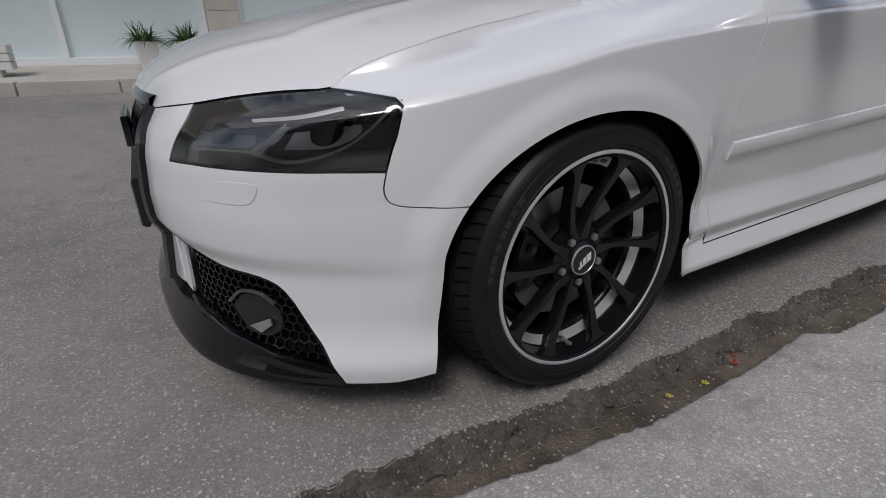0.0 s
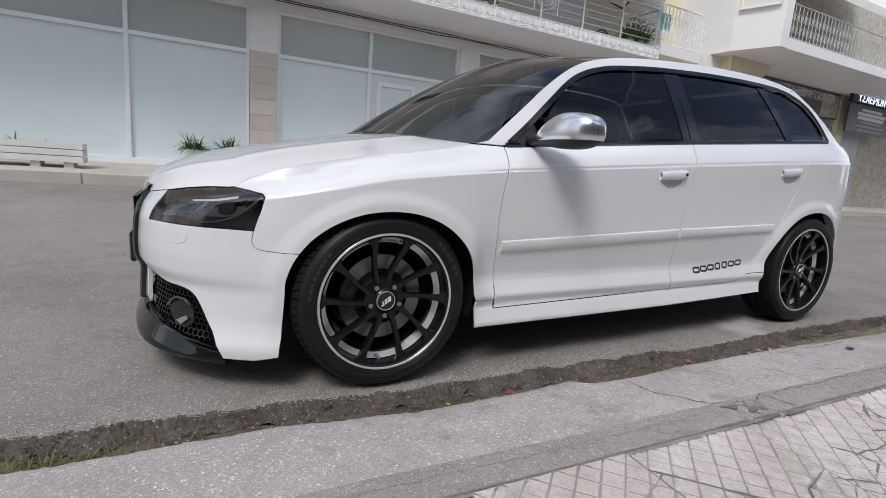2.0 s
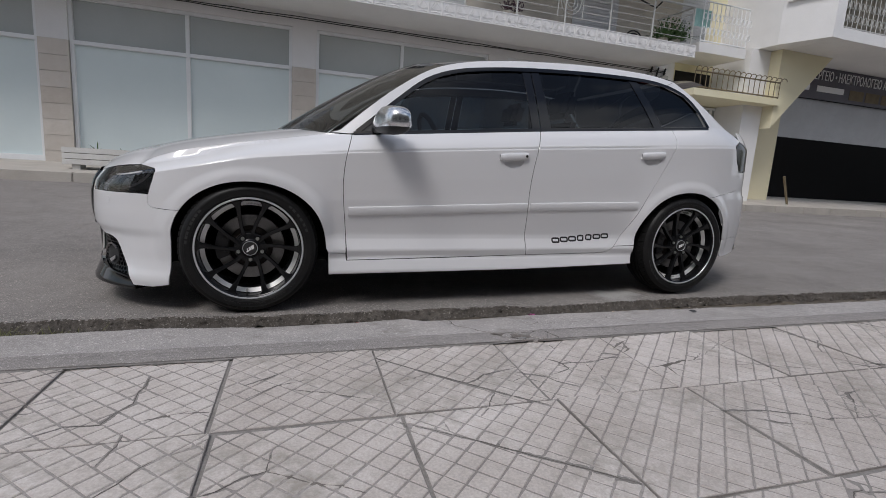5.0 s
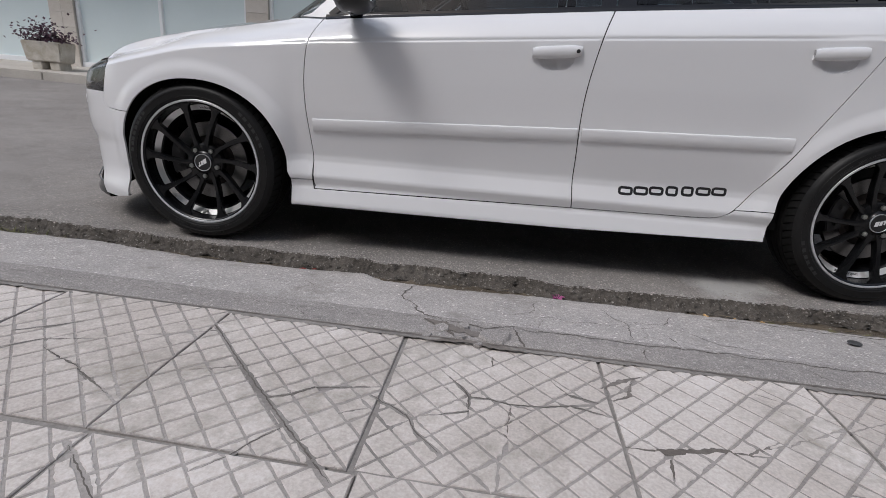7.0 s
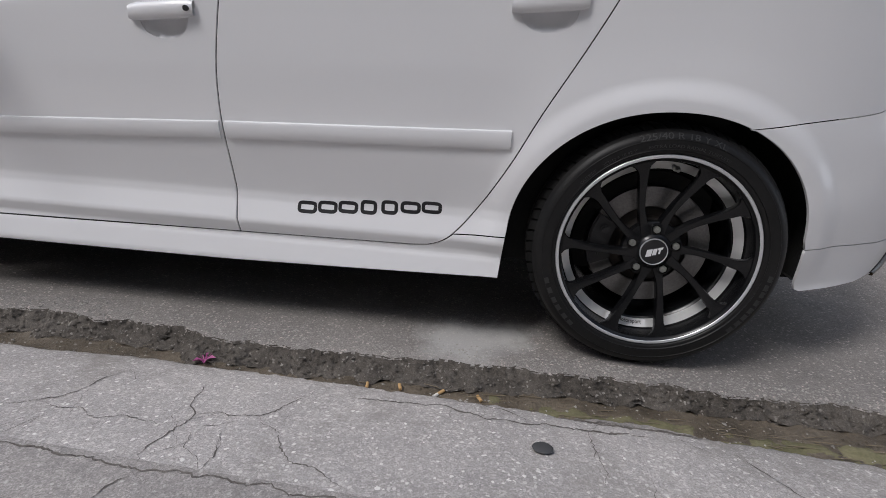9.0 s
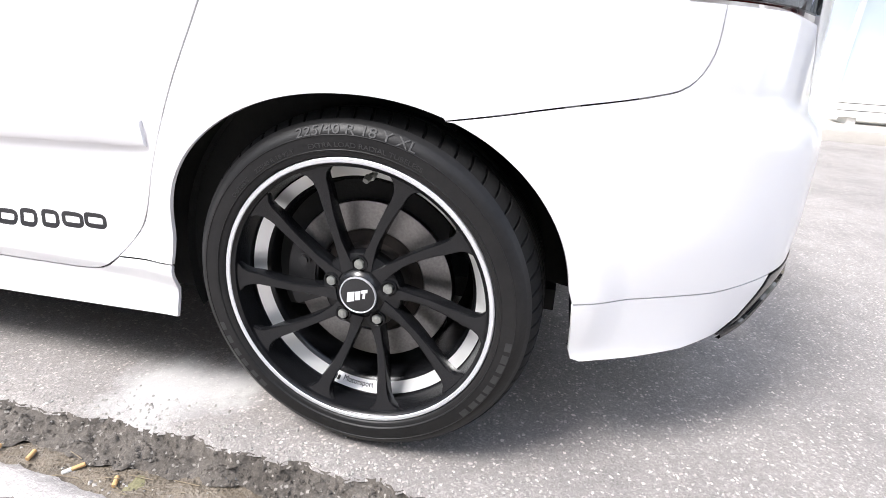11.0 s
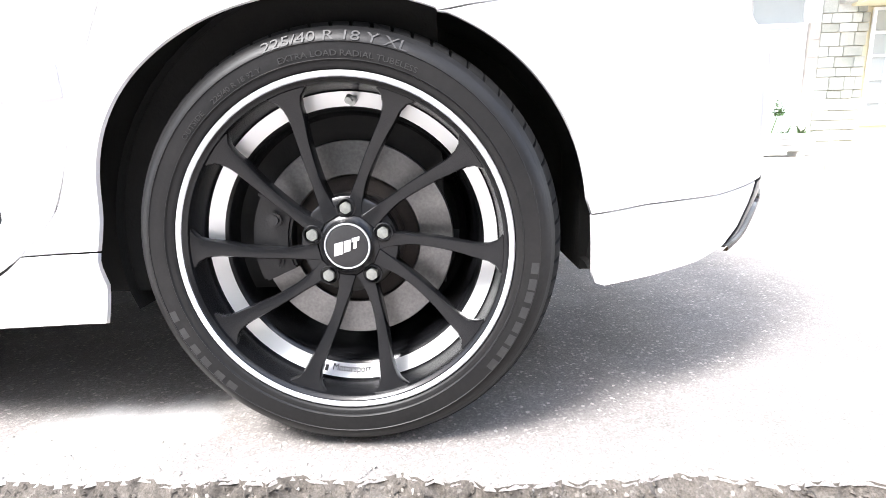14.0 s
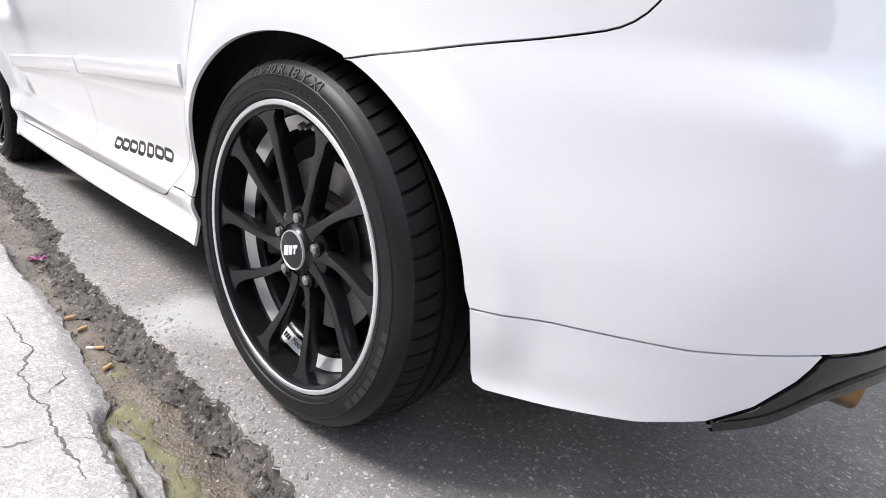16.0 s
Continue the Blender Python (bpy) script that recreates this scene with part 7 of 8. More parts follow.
def tile_mesh(seed, cuts=()):
    rng = random.Random(seed)
    verts, faces, mats = [], [], []

    def prism(poly, top, bottom, mat, chamfer, worn=0.0, run=0.02):
        poly = [q for k, q in enumerate(poly) if math.dist(q, poly[k - 1]) > 0.0004]
        if len(poly) < 3:
            return
        if worn:
            # crumbled edges: short runs that stray a little
            out = []
            for p, q in zip(poly, poly[1:] + poly[:1]):
                cut = max(1, round(math.dist(p, q) / run))
                for k in range(cut):
                    d = worn * (1.6 if k == 0 else 1.0)
                    out.append((p[0] + (q[0] - p[0]) * k / cut + rng.uniform(-d, d), p[1] + (q[1] - p[1]) * k / cut + rng.uniform(-d, d)))
            poly = out
        cx, cy = sum(p[0] for p in poly) / len(poly), sum(p[1] for p in poly) / len(poly)
        inner = [(x + (cx - x) * min(0.4, 1.3 * chamfer / math.dist((x, y), (cx, cy))), y + (cy - y) * min(0.4, 1.3 * chamfer / math.dist((x, y), (cx, cy)))) for x, y in poly]
        k, n = len(verts), len(poly)
        verts.extend([(x, y, bottom) for x, y in poly] + [(x, y, top - chamfer) for x, y in poly] + [(x, y, top) for x, y in inner])
        for i in range(n):
            j = (i + 1) % n
            faces.append((k + i, k + j, k + n + j, k + n + i))
            faces.append((k + n + i, k + n + j, k + 2 * n + j, k + 2 * n + i))
        faces.append(tuple(range(k + 2 * n, k + 3 * n)))
        mats.extend([mat] * (2 * n + 1))
    half = SIDE / 2
    # slab, shattered into convex shards round scattered seeds
    whole = [(-half, -half), (half, -half), (half, half), (-half, half)]
    count = 1 if cuts else rng.choice((1, 1, 1, 1, 2, 2, 3, 4))
    heart = (rng.uniform(-0.2, 0.2), rng.uniform(-0.2, 0.2))
    reach = rng.uniform(0.07, 0.22)
    seeds = [(rng.gauss(heart[0], reach), rng.gauss(heart[1], reach)) for _ in range(count)]
    pieces = []
    for i, a in enumerate(seeds):
        q = whole
        for j, b in enumerate(seeds):
            l = math.dist(a, b)
            if i == j or l < 0.01:
                continue
            n = ((a[0] - b[0]) / l, (a[1] - b[1]) / l)
            w = 0.0006 + 0.0028 * ((i * 7 + j * 7 + i * j * 5) % 10 / 10) ** 2
            q = clip(q, ((a[0] + b[0]) / 2 + n[0] * w, (a[1] + b[1]) / 2 + n[1] * w), n)
            if len(q) < 3:
                break
        if len(q) > 2:
            pieces.append(q)
    cell = 0.0589
    for q in pieces:
        drop = rng.uniform(-0.0015, 0.0005) if len(pieces) > 1 else 0.0
        lean = (rng.uniform(-0.006, 0.006), rng.uniform(-0.006, 0.006))
        first = len(verts)
        prism(shrink(q, 0.0005) or q, -0.0019, -0.022, 1, 0.001)
        for i in range(-8, 9):
            for j in range(-8, 9):
                c = [((i + a) * cell, (j + b) * cell) for a, b in ((0, 0), (1, 0), (1, 1), (0, 1))]
                c = [((s + t) * 0.70711, (s - t) * 0.70711) for s, t in c]
                if min(abs(x) + abs(y) for x, y in c) > 0.75:
                    continue
                if 0.5 * sum(a[0] * b[1] - b[0] * a[1] for a, b in zip(c, c[1:] + c[:1])) < 0:
                    c.reverse()
                c = shrink(c, 0.0024 + rng.uniform(-0.0005, 0.0008))
                for a, b in zip(q, q[1:] + q[:1]):
                    l = math.hypot(b[0] - a[0], b[1] - a[1])
                    if len(c) < 3 or l < 1e-6:
                        break
                    n = (-(b[1] - a[1]) / l, (b[0] - a[0]) / l)
                    c = clip(c, (a[0] + n[0] * 0.0022, a[1] + n[1] * 0.0022), n)
                if len(c) < 3:
                    continue
                area = abs(0.5 * sum(a[0] * b[1] - b[0] * a[1] for a, b in zip(c, c[1:] + c[:1])))
                if area < 0.00006:
                    continue
                if area < 0.0012 and count > 1 and rng.random() < 0.06:
                    continue
                bits = [c]
                for a, b, wide in cuts:
                    bits = split(bits, a, b, wide * rng.uniform(0.7, 1.3))
                high = rng.uniform(-0.0006, 0.0004)
                for c in bits:
                    if len(bits) == 1 or abs(sum(a[0] * b[1] - b[0] * a[1] for a, b in zip(c, c[1:] + c[:1]))) > 0.00024:
                        prism(c, high - (rng.uniform(0, 0.0012) if len(bits) > 1 else 0.0), -0.0045, 0, 0.0016, 0.0019 if len(bits) > 1 else 0.0006, 0.010 if len(bits) > 1 else 0.02)
        for k in range(first, len(verts)):
            x, y, z = verts[k]
            verts[k] = (x, y, z + drop + lean[0] * x + lean[1] * y)
    me = bpy.data.meshes.new("paving_tile")
    me.from_pydata(verts, [], faces)
    me.materials.append(TILE)
    me.materials.append(GROOVE)
    me.polygons.foreach_set("material_index", mats)
    return me


TILE_MESHES = [tile_mesh(k) for k in range(24)]
paved = [o for o in scene.objects if o.name == "pavement_bed"][0]
tile_rng = random.Random(4)
tile_at = []
for row in range(5):
    for col in range(-7, 15):
        x = -0.035 + PITCH * (col + 0.5)
        ob = new("paving_tile", tile_rng.choice(TILE_MESHES))
        ob.parent = paved
        tile_at.append(ob)
        ob.matrix_basis = pose(x + tile_rng.uniform(-0.003, 0.003), SKEW * x - 0.925 - 0.500 * row + tile_rng.uniform(-0.003, 0.003), 0.0425 + tile_rng.uniform(-0.0025, 0.0025),
                               tile_rng.uniform(-0.5, 0.5), tile_rng.uniform(-0.5, 0.5), 90 * tile_rng.randrange(4) - 1.9)


def ragged(name, line, wide, mat, height, seed, label, category, group, stray=1.0):
    """A ragged ribbon of dirt or mortar along a line of (x, y)."""
    r = random.Random(seed)
    path = []
    for (x0, y0), (x1, y1) in zip(line, line[1:]):
        n = max(2, int(math.hypot(x1 - x0, y1 - y0) / 0.007))
        path += [(x0 + (x1 - x0) * k / n, y0 + (y1 - y0) * k / n) for k in range(n)]
    path.append(line[-1])
    verts, faces = [], []
    for k, (x, y) in enumerate(path):
        a = min(k, len(path) - 2)
        dx, dy = path[a + 1][0] - path[a][0], path[a + 1][1] - path[a][1]
        l = math.hypot(dx, dy) or 1
        sway = stray * (0.006 * noise.noise(Vector((k * 0.08, seed, 1.0))) + 0.008 * noise.noise(Vector((k * 0.35, seed, 2.0)))) + r.uniform(-0.0012, 0.0012)
        ends = min(1.0, 0.2 + k * 0.1, 0.2 + (len(path) - 1 - k) * 0.1)
        for s in (-1, 1):
            w = wide * ends * (0.45 + 0.9 * abs(noise.noise(Vector((k * 0.05, seed, 5.0 + s)))) + r.uniform(0, 0.5))
            px, py = x + (sway + s * w) * dy / l, y - (sway + s * w) * dx / l
            verts.append((px, py, height(px, py)))
    faces = [(2 * k, 2 * k + 1, 2 * k + 3, 2 * k + 2) for k in range(len(path) - 1)]
    tagged(mesh_object(name, verts, faces, mat), label, category, group)


TILE_PLANES = [(o.matrix_basis.copy(), o.matrix_basis.translation.copy()) for o in tile_at]


def tile_top(x, y):
    m, p = min(TILE_PLANES, key=lambda q: (q[1].x - x) ** 2 + (q[1].y - y) ** 2)
    n = m.to_3x3() @ Vector((0, 0, 1))
    return p.z - (n.x * (x - p.x) + n.y * (y - p.y)) / n.z + 0.0011


# wide breaks filled with cement, and thin open ones
FILLED = [
    [(0.08, -0.97), (0.13, -0.93), (0.21, -0.91)], [(0.03, -0.91), (0.10, -0.87), (0.15, -0.83)], [(0.16, -0.96), (0.28, -1.01), (0.42, -1.09)],
    [(0.73, -1.04), (0.81, -0.99), (0.93, -0.96)], [(0.94, -0.99), (1.03, -1.04), (1.05, -1.08), (1.10, -1.13)], [(1.10, -0.88), (1.15, -0.95), (1.15, -1.0), (1.09, -1.02)],
    [(1.14, -0.95), (1.24, -0.96), (1.37, -0.94), (1.44, -0.96)], [(1.35, -0.87), (1.37, -0.90), (1.44, -0.92)], [(-0.26, -0.77), (-0.26, -0.96), (-0.31, -1.07), (-0.39, -1.06), (-0.46, -1.10)],
    [(-0.24, -1.13), (-0.25, -1.24), (-0.26, -1.27)]]
OPEN = [
    [(0.37, -0.85), (0.49, -0.80)], [(0.53, -0.98), (0.62, -0.94)], [(0.71, -1.24), (0.76, -1.17), (0.80, -1.12)], [(0.58, -1.26), (0.58, -1.31)], [(0.89, -1.06), (0.93, -1.04)],
    [(1.20, -0.77), (1.20, -0.82)], [(1.24, -0.97), (1.23, -1.08), (1.21, -1.20)], [(1.45, -0.86), (1.56, -0.79)], [(1.47, -0.90), (1.51, -0.88), (1.53, -0.82)],
    [(1.46, -1.05), (1.59, -1.04), (1.70, -1.03), (1.88, -0.95), (2.06, -0.87)], [(1.85, -0.82), (1.90, -0.84)], [(1.53, -1.12), (1.54, -1.07)], [(-0.21, -1.07), (-0.13, -1.05), (-0.05, -1.06)],
    [(-0.66, -0.92), (-0.52, -0.96)], [(-0.71, -0.98), (-0.56, -1.04)], [(-0.05, -1.43), (0.11, -1.37), (0.12, -1.30)], [(0.11, -1.37), (0.32, -1.50)]]
crack_of = random.Random(21)


def jag(line, reach):
    """A line broken into short straight runs that stray to either side."""
    out = [line[0]]
    for (x0, y0), (x1, y1) in zip(line, line[1:]):
        l = math.dist((x0, y0), (x1, y1))
        n = max(1, round(l / 0.055))
        for k in range(1, n + 1):
            d = crack_of.uniform(-reach, reach) if k < n else 0.0
            out.append((x0 + (x1 - x0) * k / n + d * (y1 - y0) / l, y0 + (y1 - y0) * k / n - d * (x1 - x0) / l))
    return out


breaks = [(jag(line, 0.007), crack_of.choice((0.0022, 0.0030, 0.0038)), "wide ragged break in the tiles filled with grit") for line in FILLED]
breaks += [(jag(line, 0.008), crack_of.choice((0.0012, 0.0018, 0.0024)), "ragged dirt-filled crack across the paving tiles") for line in OPEN]
breaks += [(jag(line, 0.0015), 0.0055, "wide slanting break in the tiles filled with cement") for line in (
    [(0.43, -0.73), (0.59, -0.90), (0.73, -1.04), (0.81, -1.12), (0.93, -1.24)], [(0.46, -1.23), (0.64, -1.37), (0.82, -1.52), (0.95, -1.63)])]
# lesser breaks on the tiles further off
for k in range(64):
    x, y = crack_of.choice((crack_of.uniform(-1.8, -0.5), crack_of.uniform(1.5, 4.0))), crack_of.uniform(-0.76, -1.9)
    a = crack_of.uniform(0, 6.28)
    line = [(x, SKEW * x + y)]
    for _ in range(crack_of.randint(1, 4)):
        a += crack_of.uniform(-0.7, 0.7)
        l = crack_of.uniform(0.06, 0.20)
        line.append((line[-1][0] + l * math.cos(a), min(line[-1][1] + l * math.sin(a), SKEW * line[-1][0] - 0.70)))
    breaks.append((jag(line, 0.008), crack_of.choice((0.0014, 0.0022, 0.0030, 0.0038)), "ragged dirt-filled crack across the paving tiles"))
for k, (line, wide, label) in enumerate(breaks):
    ragged("tile_crack", line, max(0.008, wide * 2.6), JOINT if wide > 0.002 else CRACK_DIRT, lambda x, y: tile_top(x, y) - 0.0027, 400 + k, label, "crack", "tile cracks", 0.0)
    if wide > 0.002:
        ragged("tile_crack", line, 0.0019, CRACK, lambda x, y: tile_top(x, y) - 0.0022, 600 + k, "thin dark open seam in a filled break", "crack", "tile cracks", 0.3)
for k, ob in enumerate(tile_at):
    back = ob.matrix_basis.inverted()
    cuts = []
    for line, wide, label in breaks:
        local = [back @ Vector((x, y, 0.0425)) for x, y in line]
        cuts += [((p.x, p.y), (q.x, q.y), wide) for p, q in zip(local, local[1:]) if max(abs((p.x + q.x) / 2), abs((p.y + q.y) / 2)) < SIDE / 2 + 0.03]
    if cuts:
        ob.data = tile_mesh(900 + k, cuts)
ragged("mortar_joint", [(x, SKEW * x - 0.681) for x in np.linspace(-3, 5, 40)], 0.015, JOINT, lambda x, y: 0.0445, 7, "grey mortar joint between the kerb and the tiles", "mortar joint", "", 0.4)
ragged("mortar_joint", [(x, SKEW * x - 0.676) for x in np.linspace(-3, 5, 40)], 0.0032, CRACK_DIRT, lambda x, y: 0.0462, 8, "dark open crack along the kerb", "mortar joint", "", 0.2)


# broken stretch of the kerb strip: loose lumps in a dirty hollow
def kerb_lump(x, y, size, tall, seed):
    r = random.Random(seed)
    n = r.randint(6, 8)
    verts, faces = [], []
    turn = r.uniform(0, 6.28)
    for ring, (grow, z) in enumerate(((1.0, 0.030), (1.0, 0.040 + tall * 0.6), (0.86, 0.043 + tall))):
        for k in range(n):
            a = turn + 2 * math.pi * (k + 0.12 * math.sin(seed + 2.1 * k)) / n
            q = size * (0.92 + 0.16 * abs(math.sin(seed * 1.7 + k * 2.3))) * grow
            verts.append((x + q * math.cos(a), y + 0.9 * q * math.sin(a), z + 0.003 * math.sin(seed + k * 1.3)))
    for ring in (0, 1):
        faces += [(ring * n + k, ring * n + (k + 1) % n, (ring + 1) * n + (k + 1) % n, (ring + 1) * n + k) for k in range(n)]
    faces.append(tuple(range(2 * n, 3 * n)))
    tagged(mesh_object("kerb_lump", verts, faces, KERB_EDGE), "broken lump of kerb concrete lying in a hollow", "rubble", "kerb lumps")


ragged("kerb_hollow", [(1.00, -0.612), (1.09, -0.655), (1.16, -0.675), (1.24, -0.66)], 0.018, CRACK_DIRT, lambda x, y: 0.0475, 31, "dirt-filled hollow where the kerb has broken away", "hollow", "")
ragged("kerb_hollow", [(1.02, -0.735), (1.12, -0.722), (1.28, -0.742)], 0.009, CRACK_DIRT, lambda x, y: 0.0478, 32, "dirt-filled hollow where the kerb has broken away", "hollow", "")
for k, (x, y, q, h) in enumerate(((1.058, -0.660, 0.024, 0.008), (1.112, -0.690, 0.022, 0.006), (1.118, -0.640, 0.017, 0.012), (1.205, -0.672, 0.046, 0.009), (1.160, -0.728, 0.012, 0.006), (1.020, -0.702, 0.016, 0.006))):
    kerb_lump(x, y, q, h, k + 3)


# gutter rubble, litter, cracks
PETAL = material("magenta_petal", (0.40, 0.09, 0.25), 0.6)
FILTER = material("orange_filter_paper", (0.52, 0.33, 0.15), 0.8)
PAPER = material("white_paper", (0.72, 0.70, 0.66), 0.8)
YELLOW = material("yellow_leaf", (0.50, 0.42, 0.06), 0.6)
RED_LEAF = material("red_leaf", (0.28, 0.04, 0.03), 0.6)
TWIG = worn("dry_stalk", (0.15, 0.118, 0.078), (0.25, 0.205, 0.145), 20, 90, 0.9, 0.2)
GUM = material("black_gum", (0.05, 0.05, 0.052), 0.7)
PALE_STONE = worn("pale_gravel", (0.26, 0.245, 0.225), (0.43, 0.41, 0.38), 40, 200, 0.9, 0.2)
GRASS = worn("dry_grass", (0.10, 0.115, 0.035), (0.17, 0.16, 0.06), 20, 90, 0.8, 0.1)
MOSS = worn("green_moss", (0.100, 0.096, 0.046), (0.215, 0.195, 0.115), 14, 160, 0.9, 0.6)
rng = random.Random(5)


def pebble(verts, faces, p, s, rng):
    """A squashed six-cornered chip."""
    k = len(verts)
    for d in ((1, 0, 0), (-0.9, 0.2, 0), (0, 1, 0), (0.1, -1, 0), (0, 0, 0.7), (0, 0, -0.6)):
        j = [rng.uniform(0.65, 1.25) for _ in range(3)]
        a = rng.uniform(0, 6.28)
        verts.append((p[0] + s * (d[0] * j[0]), p[1] + s * (d[1] * j[1]), p[2] + s * d[2] * j[2]))
    faces += [(k + a, k + b, k + c) for a, b, c in ((0, 2, 4), (2, 1, 4), (1, 3, 4), (3, 0, 4), (2, 0, 5), (1, 2, 5), (3, 1, 5), (0, 3, 5))]


def scatter(name, count, where, size, mat, label):
    verts, faces = [], []
    for _ in range(count):
        x = rng.uniform(-2.2, 4.6)
        p = where(x)
        pebble(verts, faces, p, rng.uniform(*size) * rng.choice((0.6, 0.8, 1.0, 1.3)), rng)
    ob = mesh_object(name, verts, faces, mat)
    return tagged(ob, label, "gravel", "", "stuff")


def on_broken(x):
    return broken_place(x, rng.uniform(0.05, 1.1))


def on_road_edge(x):
    p = road_place(x, abs(rng.gauss(0, 0.05)) + 0.001)
    return (p[0], p[1], p[2] + 0.0005)


def on_gutter(x):
    p = gutter_place(x, rng.uniform(0.04, 0.20))
    return (p[0], p[1], p[2] + 0.001)


scatter("gutter_rubble", 6500, on_broken, (0.0012, 0.0056), EDGE_STONE, "dark loose rubble along the broken asphalt")
scatter("road_edge_chips", 3400, on_road_edge, (0.0018, 0.0046), PALE_STONE, "pale stone chips bedded in the road edge")
scatter("gutter_grit", 1600, on_gutter, (0.0012, 0.0045), PALE_STONE, "fine pale grit lying in the gutter")
scatter("gutter_crumbs", 3000, on_gutter, (0.001, 0.004), MUD, "dark crumbs lying in the gutter mud")


def gutter_z(x, y):
    return gutter_place(x, y - SKEW * x + 0.26)[2]


def moss_sheet(x0, x1, y0, y1):
    verts, faces = [], []
    n, m = 150, 20
    for j in range(m + 1):
        for i in range(n + 1):
            x, f = x0 + (x1 - x0) * i / n, j / m
            y = SKEW * x + y0 + (y1 - y0) * f
            h = 0.007 * noise.noise(Vector((x * 9, y * 22, 3.0))) + 0.005 * noise.noise(Vector((x * 31, y * 40, 8.0))) + 0.0015 * noise.noise(Vector((x * 60, y * 60, 1.0))) - 0.006 * (2 * f - 1) ** 4 + 0.0012
            verts.append((x, y, gutter_z(x, y) + h))
    faces = [(j * (n + 1) + i, j * (n + 1) + i + 1, (j + 1) * (n + 1) + i + 1, (j + 1) * (n + 1) + i) for j in range(m) for i in range(n)]
    tagged(mesh_object("moss_patch", verts, faces, MOSS, None, True), "thin green moss on the gutter mud", "moss", "", "stuff")


moss_sheet(2.2, 3.4, -0.20, -0.085)


def butt(x, y, turn, white):
    t = thing("cigarette_butt", "smoked cigarette butt lying in the gutter", "cigarette butt", "butts in the gutter")
    z = gutter_z(x, y) + 0.0055
    d = Vector((math.cos(turn), math.sin(turn), 0.05))
    p = Vector((x, y, z))
    bm = bmesh.new()
    add_tube(bm, p - d * 0.011, p + d * 0.011, 0.0042, 12)
    part("filter", bm, FILTER, t, "", False, 0.0006)
    if white:
        bm = bmesh.new()
        add_tube(bm, p - d * 0.026, p - d * 0.011, 0.0041, 12)
        part("paper", bm, PAPER, t)


for x, y, a, w in ((1.893, -0.185, 1.7, False), (1.976, -0.180, 1.9, False), (2.079, -0.173, 0.9, True), (2.176, -0.184, 2.1, False), (-0.62, -0.10, 0.3, False)):
    butt(x, y, a, w)


def leaf(name, x, y, size, mat, label, group):
    z = gutter_z(x, y) + 0.005
    verts, faces = [], []
    for k in range(5):
        a = 2 * math.pi * k / 5 + x
        c, s = math.cos(a), math.sin(a)
        b = len(verts)
        verts += [(x, y, z), (x + size * 0.6 * math.cos(a - 0.45), y + size * 0.6 * math.sin(a - 0.45), z + 0.35 * size), (x + size * c, y + size * s, z + 0.25 * size), (x + size * 0.6 * math.cos(a + 0.45), y + size * 0.6 * math.sin(a + 0.45), z + 0.38 * size)]
        faces.append((b, b + 1, b + 2, b + 3))
    tagged(mesh_object(name, verts, faces, mat), label, "petals" if mat is PETAL else "leaf", group)


leaf("fallen_flower", 1.446, -0.163, 0.030, PETAL, "crumpled magenta flower fallen in the gutter", "")
for x, y, s, m, n in ((0.20, -0.135, 0.011, YELLOW, "yellow"), (0.32, -0.15, 0.012, YELLOW, "yellow"), (0.46, -0.14, 0.016, RED_LEAF, "dark red"), (1.62, -0.13, 0.010, YELLOW, "yellow"), (0.50, -0.12, 0.010, RED_LEAF, "dark red"), (2.373, -0.120, 0.013, GUM, "black")):
    leaf("fallen_leaf", x, y, s, m, "small %s leaf lying in the gutter" % n, "fallen leaves")
for k in range(150):
    x = rng.uniform(-1.6, 3.6) if k % 2 else rng.uniform(2.0, 3.4)
    y = SKEW * x - rng.uniform(0.07, 0.19)
    a, l = rng.uniform(-0.6, 0.6), rng.uniform(0.015, 0.075)
    bm = bmesh.new()
    z = gutter_z(x, y) + 0.004
    add_tube(bm, (x, y, z), (x + l * math.cos(a), y + l * math.sin(a) * 0.5, z + rng.uniform(0, 0.006)), rng.uniform(0.0005, 0.0011), 5)
    tagged(part("dry_stalk", bm, TWIG), "thin dry stalk lying in the gutter", "stalk", "stalks in the gutter")
bm = bmesh.new()
for k in range(420):
    x = rng.gauss(-0.98, 0.13)
    y = SKEW * x - 0.11 + rng.gauss(0, 0.035)
    z = gutter_z(x, y)
    a, l = rng.uniform(0, 6.28), rng.uniform(0.02, 0.075)
    d = Vector((math.cos(a) * 0.8, math.sin(a) * 0.8, rng.uniform(0.15, 0.7))) * l
    s = Vector((-math.sin(a), math.cos(a), 0)) * 0.0016
    p = Vector((x, y, z))
    bm.faces.new([bm.verts.new(q) for q in (p - s, p + s, p + d * 0.6 + s, p + d)])
tagged(part("grass_clump", bm, GRASS), "dry grass clump in the gutter", "grass", "", "stuff")
bm = bmesh.new()
lathe_rows = [[(r * math.cos(a), r * 0.8 * math.sin(a), h) for a in np.linspace(0, 2 * math.pi, 14, endpoint=False)] for r, h in ((0.021, 0.0), (0.018, 0.0025), (0.009, 0.0035))]
vs = [[bm.verts.new((2.305 + p[0], -0.421 + p[1], 0.0265 + p[2])) for p in row] for row in lathe_rows]
for p, q in zip(vs, vs[1:]):
    for k in range(14):
        bm.faces.new((p[k], p[(k + 1) % 14], q[(k + 1) % 14], q[k]))
bm.faces.new(vs[-1])
tagged(part("flattened_gum", bm, GUM, None, "", True), "flattened black chewing gum on the kerb ramp", "gum")


